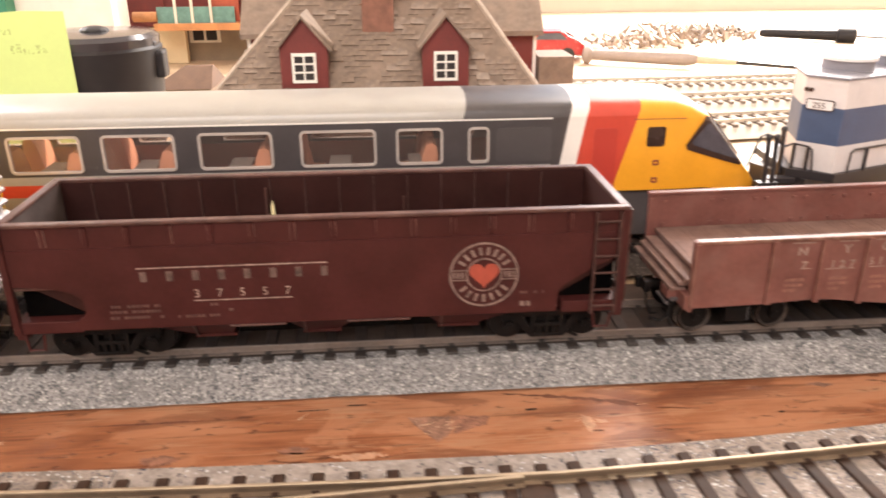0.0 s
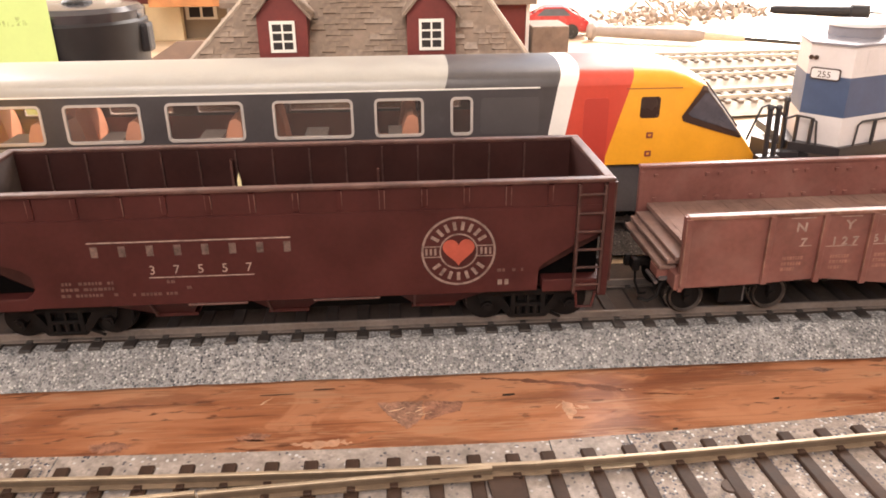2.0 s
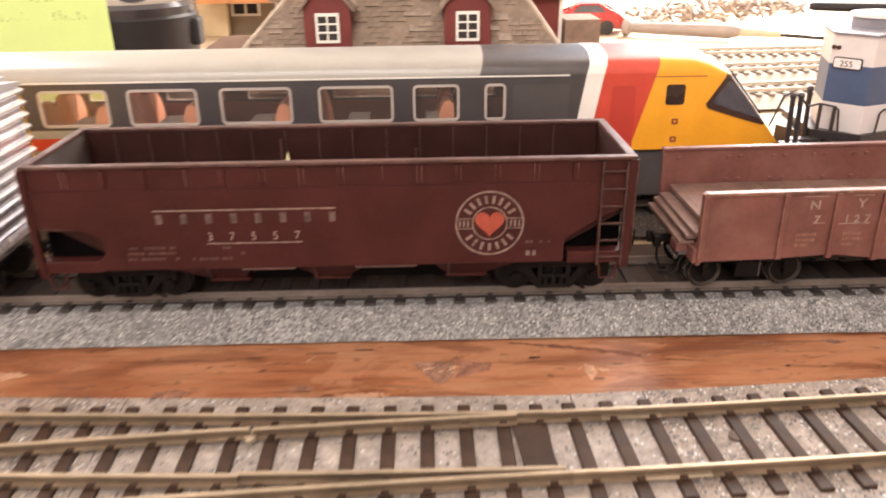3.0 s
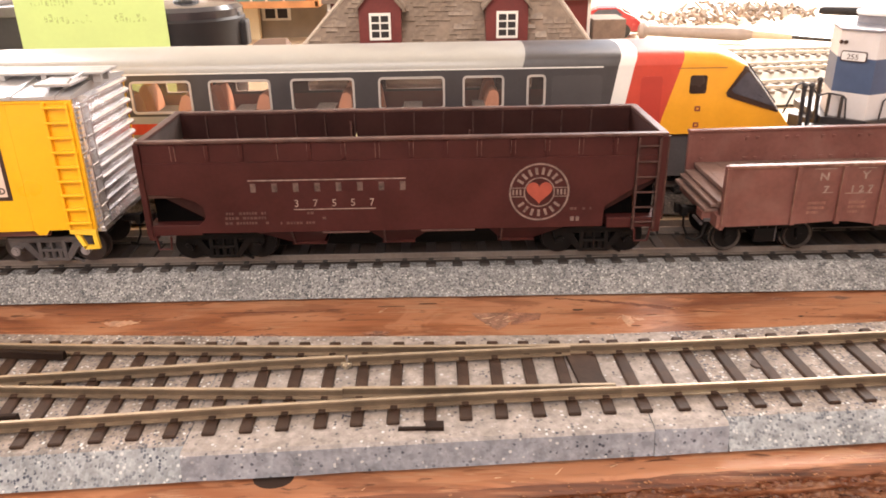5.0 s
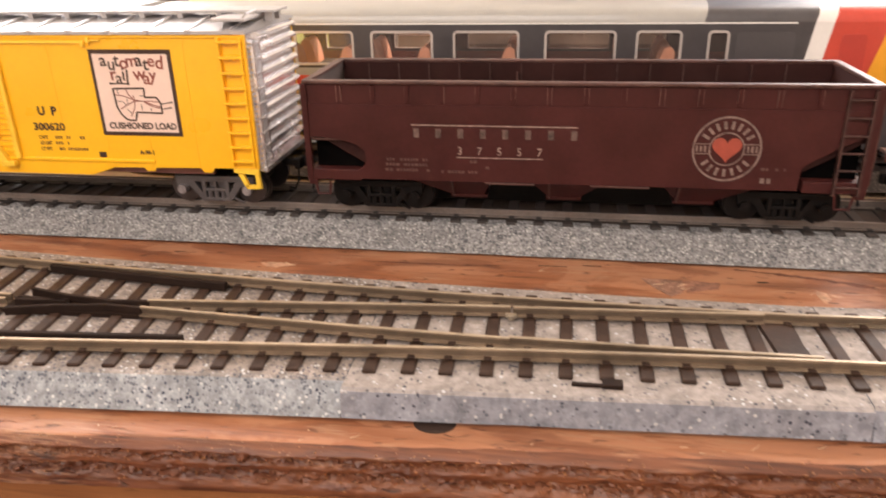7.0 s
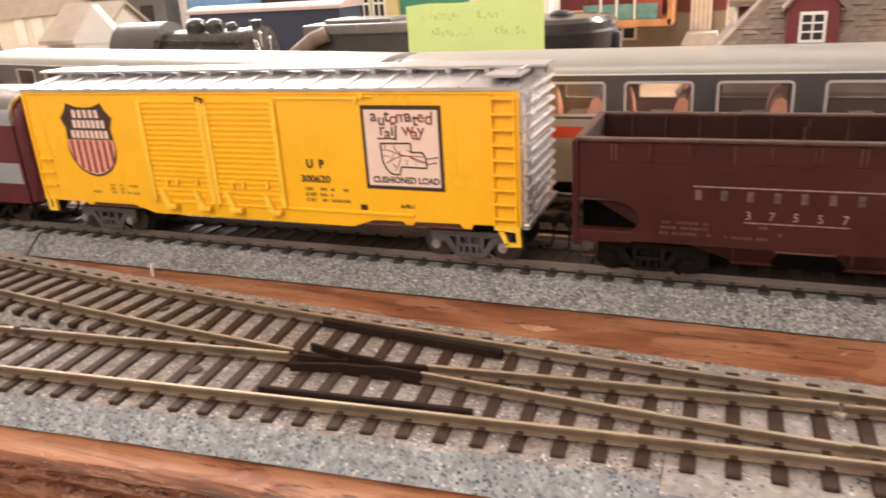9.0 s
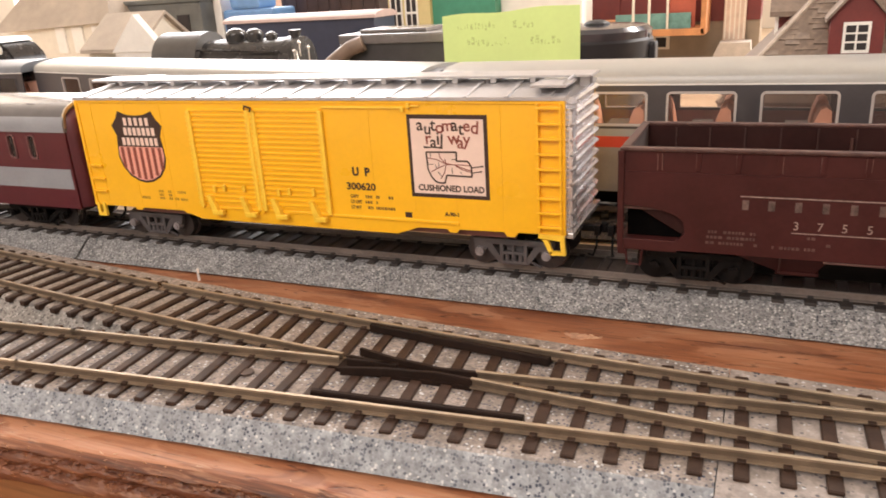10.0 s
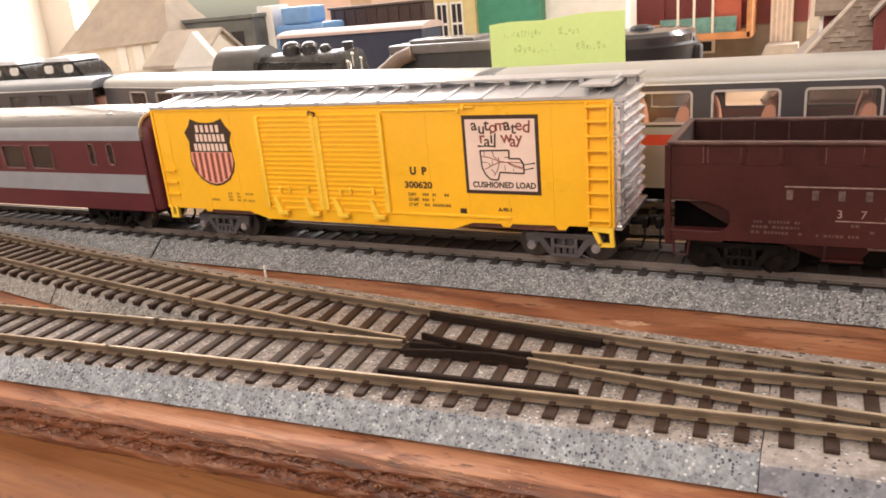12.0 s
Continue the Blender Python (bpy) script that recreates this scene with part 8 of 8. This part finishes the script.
def gable_house(x0, x1, y0, y1, wall_z, ridge_z, label, windows=3):
    t = thing("model_house", ((x0 + x1) / 2, (y0 + y1) / 2, -0.12), label, "model house")
    ym = (y0 + y1) / 2
    bm = bmesh.new()
    prism(bm, [(y0, -0.12), (y1, -0.12), (y1, wall_z), (ym, ridge_z), (y0, wall_z)], x0, x1, "x")
    w = part("wall", bm, CREAM, t)
    for s, yy in ((-1, y0), (1, y1)):
        bm = bmesh.new()
        prism(bm, [(ym, ridge_z + 0.28), (ym, ridge_z + 0.02), (yy + s * 0.5, wall_z - 0.25), (yy + s * 0.5, wall_z + 0.05)][::s], x0 - 0.4, x1 + 0.4, "x")
        part("roof", bm, PALE_ROOF, t, "grey-brown pitched roof")
    for k in range(windows):
        xx = x0 + (x1 - x0) * (k + 0.5) / windows
        bm = bmesh.new()
        box(bm, xx - 0.8, xx + 0.8, y0 - 0.08, y0 + 0.02, wall_z - 3.4, wall_z - 0.7)
        wf = part("window", bm, H_WHITE, t)
        bm = bmesh.new()
        box(bm, xx - 0.6, xx + 0.6, y0 - 0.1, y0 - 0.06, wall_z - 3.2, wall_z - 0.9)
        part("pane", bm, DARK_IN, wf)
    return t


gable_house(-50.4, -45.0, 27.5, 33.5, 5.5, 7.9, "low cream model house with a grey-brown roof")
bm = bmesh.new()
prism(bm, [(-47.0, 5.3), (-42.4, 5.3), (-42.4, 5.9), (-44.3, 8.05)], 26.6, 27.3)
box(bm, -46.8, -42.6, 26.7, 27.2, -0.12, 5.3)
part("gable", bm, H_WHITE, thing("porch_gable", (-44.5, 27, -0.12), "sunlit cream gable front beside the low house", "model house"))
t = thing("model_house", (-66, 43, -0.12), "tall pale model house with a steep hipped roof and bright windows", "model house")
bm = bmesh.new()
box(bm, -74.5, -60.5, 40.2, 47.5, -0.12, 7.2)
w = part("wall", bm, CREAM, t)
bm = bmesh.new()
loft(bm, [[(-77.0, 39.6, 6.6), (-60.0, 39.6, 7.2), (-60.0, 48, 7.2), (-77.0, 48, 6.6)], [(-72.0, 43.2, 12.4), (-63.0, 43.2, 12.4), (-63.0, 44.5, 12.4), (-72.0, 44.5, 12.4)]])
part("roof", bm, PALE_ROOF, t, "pale grey-brown steep roof")
for x0, x1 in ((-68.2, -66.9), (-65.9, -64.4), (-63.1, -61.8)):
    bm = bmesh.new()
    box(bm, x0, x1, 40.05, 40.22, 4.3, 6.9, 0.04)
    part("window", bm, H_WHITE, t, "bright white window panel")

# ---- green house, timber house ----
GREEN = mat("sea_green_model_wall", (0.055, 0.26, 0.17), 0.55, var=0.12)
YCREAM = mat("yellow_cream_trim", (0.66, 0.55, 0.27), 0.55, var=0.1)
t = thing("green_house", (-27, 47, -0.12), "sea-green model house with yellow-cream window surrounds", "model house")
bm = bmesh.new()
box(bm, -31.0, -22.0, 45.5, 52, -0.12, 11)
part("wall", bm, GREEN, t)
bm = bmesh.new()
box(bm, -32.0, -27.9, 45.0, 46.0, -0.12, 11)
part("porch_wall", bm, YCREAM, t, "yellow-cream front part")
for x in (-31.2, -29.7):
    bm = bmesh.new()
    holed(bm, x - 0.62, x + 0.62, 4.7, 8.4, 44.85, 44.99, [(x - 0.48, x - 0.05, 4.95, 6.4), (x + 0.05, x + 0.48, 4.95, 6.4), (x - 0.48, x - 0.05, 6.6, 8.2), (x + 0.05, x + 0.48, 6.6, 8.2)])
    wf = part("window_frame", bm, H_WHITE, t)
    bm = bmesh.new()
    box(bm, x - 0.55, x + 0.55, 44.93, 44.97, 4.8, 8.3)
    part("pane", bm, DARK_IN, wf)
t = thing("white_box", (-19, 49, -0.12), "plain white carton behind the note", "carton")
bm = bmesh.new()
box(bm, -22.0, -14.8, 47, 51, -0.12, 9.5, 0.05)
part("body", bm, H_WHITE, t)

TIMBER = mat("orange_timber", (0.50, 0.22, 0.085), 0.55, var=0.25, scale=80, bump=0.2)
STUCCO = mat("grey_brown_stucco", (0.27, 0.21, 0.15), 0.75, var=0.15, scale=80, bump=0.3)
TEAL = mat("teal_glazing", (0.13, 0.27, 0.25), 0.3, var=0.3, scale=120)
t = thing("timber_house", (-9, 60, -0.12), "timber model house with red panels, teal glazing and a balcony", "model house")
bm = bmesh.new()
box(bm, -16.0, -1.0, 58.0, 66, -0.12, 4.0)
part("wall", bm, STUCCO, t)
bm = bmesh.new()
box(bm, -22.0, -13.6, 57.6, 66, 3.0, 9.0)
box(bm, -13.6, -1.0, 57.8, 66, 4.0, 9.0)
part("upper_wall", bm, H_RED, t, "dark red upper storey")
bm = bmesh.new()
box(bm, -13.5, -5.4, 53.0, 57.6, 3.15, 3.75, 0.05)
box(bm, -5.75, -5.3, 53.0, 57.6, 3.2, 8.8, 0.05)
bal = part("balcony", bm, TIMBER, t, "orange timber balcony")
bm = bmesh.new()
rod(bm, (-15.2, 53.4, 4.3), (-13.2, 53.4, 4.3), 0.42, 14)
part("log_end", bm, TIMBER, bal, "round log end")
bm = bmesh.new()
box(bm, -13.2, -6.6, 53.4, 53.5, 3.75, 5.1)
part("glazing", bm, TEAL, bal, "teal glazing")
bm = bmesh.new()
box(bm, -8.6, -6.3, 53.9, 54.0, 3.8, 8.8)
part("red_panel", bm, mat("orange_red_panel", (0.42, 0.09, 0.05), 0.5, var=0.15), bal, "orange-red panel")
for x in (-11.6, -10.2, -8.6):
    bm = bmesh.new()
    box(bm, x - 0.1, x + 0.1, 53.2, 53.4, 3.75, 8.8)
    part("mullion", bm, CREAM, bal)
bm = bmesh.new()
holed(bm, -11.7, -8.9, 1.55, 2.85, 57.8, 58.0, [(-11.4, -10.4, 1.75, 2.65), (-10.2, -9.2, 1.75, 2.65)])
wf = part("window_frame", bm, CREAM, t)
bm = bmesh.new()
box(bm, -11.6, -9.0, 57.92, 57.96, 1.65, 2.75)
part("pane", bm, DARK_IN, wf)
bm = bmesh.new()
box(bm, -4.1, -2.2, 57.2, 57.6, 2.3, 8.8)
door_ = part("door", bm, mat("pale_plank_door", (0.60, 0.46, 0.36), 0.6, var=0.2), t, "pale plank door")
for k in range(5):
    bm = bmesh.new()
    box(bm, -4.0 + 0.4 * k, -3.88 + 0.4 * k, 57.1, 57.2, 2.4, 8.8)
    part("plank", bm, CREAM, door_)
bm = bmesh.new()
prism(bm, [(-4.2, 2.3), (-1.6, 2.3), (-1.4, -0.1), (-5.2, -0.1)][::-1], 54.5, 57.2)
part("steps", bm, mat("grey_step_stone", (0.45, 0.40, 0.35), 0.7, var=0.15), t, "pale grey steps")
# cream wall piece below the balcony, and small brown roof between tub and house
t = thing("cream_wall_piece", (-13.3, 57, -0.12), "plain cream piece of house wall below the balcony", "carton")
bm = bmesh.new()
box(bm, -15.6, -11.8, 56.6, 57.5, -0.12, 3.0, 0.05)
part("body", bm, mat("cream_wall_colour", (0.70, 0.56, 0.36), 0.7, var=0.05), t)
t = thing("brown_shed", (-7.8, 40, -0.12), "low shed with a dark brown roof", "model shed")
bm = bmesh.new()
box(bm, -9.6, -6.2, 38.5, 42.0, -0.12, 0.9)
part("wall", bm, STUCCO, t)
bm = bmesh.new()
loft(bm, [[(-10.3, 38.0, 0.8), (-6.0, 38.0, 0.8), (-5.8, 42.4, 0.8), (-10.0, 42.4, 0.8)], [(-8.2, 40.0, 2.1), (-6.2, 40.0, 2.15), (-6.2, 40.4, 2.15), (-8.2, 40.4, 2.1)]])
part("roof", bm, mat("dark_brown_roof", (0.13, 0.075, 0.05), 0.7, var=0.2), t)

# ---- sunlit bench: tracks in lightened colours, tools, scraps, toy car ----
# Bed, rail and sleeper colours are raised to include strong sunlight.
PALE_BED = mat("sunlit_track_bed", (0.52, 0.49, 0.44), 0.8, var=0.12, scale=120, bump=0.4)
PALE_RAIL = mat("sunlit_dusty_rail", (0.62, 0.56, 0.48), 0.45, metal=0.3, var=0.15)
PALE_TIE = mat("sunlit_sleeper", (0.20, 0.155, 0.125), 0.7, var=0.3, dust=0.4, dust_col=(0.34, 0.28, 0.23))
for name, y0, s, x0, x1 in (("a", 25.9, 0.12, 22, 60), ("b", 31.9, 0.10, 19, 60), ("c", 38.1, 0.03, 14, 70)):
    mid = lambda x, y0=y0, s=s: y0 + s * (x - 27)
    bed("track_bed_side", PALE_BED, x0, x1, lambda x: mid(x) - 2.1, lambda x: mid(x) + 2.1, 0.75, 0.7, "grey bed of a storage track, lightened for the sunlight", top=0.62, step=3)
    plain_track("railway_track", mid, x0, x1, 0.80, 2.9, PALE_RAIL, PALE_TIE, "storage track in colours lightened for the sunlight")
GREY_HANDLE = mat("grey_brown_handle_plastic", (0.36, 0.30, 0.27), 0.4, var=0.1)
WOOD_HANDLE = mat("pale_handle", (0.62, 0.47, 0.34), 0.5, var=0.15)
t = thing("screwdriver", (33, 50, 0.3), "screwdriver with a grey-brown handle and dark shaft lying on the bench", "screwdriver")
def lathe(bm, a, b, prof, seg=18):
    a, b = Vector(a), Vector(b)
    d = (b - a)
    q = d.to_track_quat("Z", "Y").to_matrix()
    loft(bm, [[a + d * f + q @ Vector((r * math.cos(k * math.tau / seg), r * math.sin(k * math.tau / seg), 0)) for k in range(seg)] for f, r in prof])


a_, b_ = (24.2, 52.6, 0.7), (33.4, 48.5, 0.7)
bm = bmesh.new()
lathe(bm, a_, b_, [(0, 0.4), (0.02, 0.78), (0.06, 0.78), (0.09, 0.45), (0.32, 0.52), (0.9, 0.62), (0.97, 0.45), (1.0, 0.3)])
part("handle", bm, GREY_HANDLE, t, smooth=True)
bm = bmesh.new()
rod(bm, (33.3, 48.55, 0.7), (36.2, 47.2, 0.6), 0.38, 12, 0.26)
part("collar", bm, WOOD_HANDLE, t)
bm = bmesh.new()
rod(bm, (36.1, 47.2, 0.6), (41.4, 45.2, 0.35), 0.18, 10)
part("shaft", bm, S_BLACK, t, "dark steel shaft")
t = thing("screwdriver", (52, 64, 0.3), "dark-handled screwdriver lying on the sunlit bench", "screwdriver")
bm = bmesh.new()
lathe(bm, (48.2, 67.6, 0.6), (57.0, 63.6, 0.6), [(0, 0.3), (0.05, 0.45), (0.4, 0.5), (0.8, 0.6), (0.82, 0.85), (0.98, 0.85), (1, 0.6)])
part("handle", bm, TUB, t, smooth=True)
bm = bmesh.new()
rod(bm, (56.9, 63.6, 0.6), (66, 59.5, 0.3), 0.12, 8)
part("shaft", bm, S_BLACK, t)
SCRAP_M = mat("mixed_metal_scraps", (0.40, 0.33, 0.28), 0.45, metal=0.4, var=0.7, scale=60, fine=200)
t = thing("scrap_pile", (37, 62, -0.1), "pile of small mixed metal scraps on the sunlit bench", "scrap", kind="stuff")
bm = bmesh.new()
rnd = random.Random(77)
for k in range(300):
    f = rnd.random()
    x, y = 27.0 + 22 * f + rnd.uniform(-1, 1), 60.0 + 13 * f + rnd.gauss(0, 2.4)
    h = max(0.1, 1.7 * (1 - abs(f - 0.45) * 1.6)) * rnd.random()
    made = box(bm, -rnd.uniform(0.1, 0.9), rnd.uniform(0.1, 0.9), -rnd.uniform(0.06, 0.22), rnd.uniform(0.06, 0.25), -0.1, rnd.uniform(0.04, 0.2))
    bmesh.ops.transform(bm, matrix=Matrix.Translation((x, y, h)) @ Euler((rnd.uniform(-1, 1), rnd.uniform(-1, 1), rnd.uniform(0, 6))).to_matrix().to_4x4(), verts=made)
part("scraps", bm, SCRAP_M, t)
CAR_RED = mat("toy_car_red", (0.50, 0.03, 0.03), 0.25, var=0.08, coat=0.5)
t = thing("toy_car", (22.8, 57.5, -0.12), "red toy car parked on the bench", "toy car")
bm = bmesh.new()
prof = [(19.2, 0.5), (19.2, 1.3), (19.9, 1.7), (21.2, 1.85), (22.2, 2.7), (24.4, 2.75), (25.4, 1.95), (26.4, 1.7), (26.7, 1.1), (26.6, 0.5)]
prism(bm, prof, 56.0, 59.0)
bmesh.ops.bevel(bm, geom=bm.edges[:], offset=0.18, segments=2, affect="EDGES")
part("body", bm, CAR_RED, t, smooth=True)
bm = bmesh.new()
prism(bm, [(21.7, 1.95), (22.4, 2.55), (24.2, 2.6), (24.9, 1.98)], 55.95, 59.05)
part("window", bm, CAB_GLASS, t)
for x in (20.9, 25.0):
    for y in (56.0, 58.7):
        bm = bmesh.new()
        rod(bm, (x, y - 0.12, 0.55), (x, y + 0.4, 0.55), 0.68, 18)
        part("wheel", bm, S_BLACK, t)
t.matrix_basis = Matrix.Translation(Vector((21.25, 55.4, -0.12)) * U) @ Matrix.Rotation(radians(-10), 4, "Z") @ Matrix.Scale(0.95, 4)
t = thing("white_rag", (25.0, 56, -0.1), "crumpled white plastic bit beside the toy car", "scrap")
bm = bmesh.new()
for k in range(7):
    ball(bm, (24.8 + 0.5 * k % 2.1, 56 + 0.3 * (k % 3), 0.4 + 0.12 * (k % 4)), 0.6, 1.2, 0.8, 0.6, 10, 8)
part("body", bm, H_WHITE, t, smooth=True)
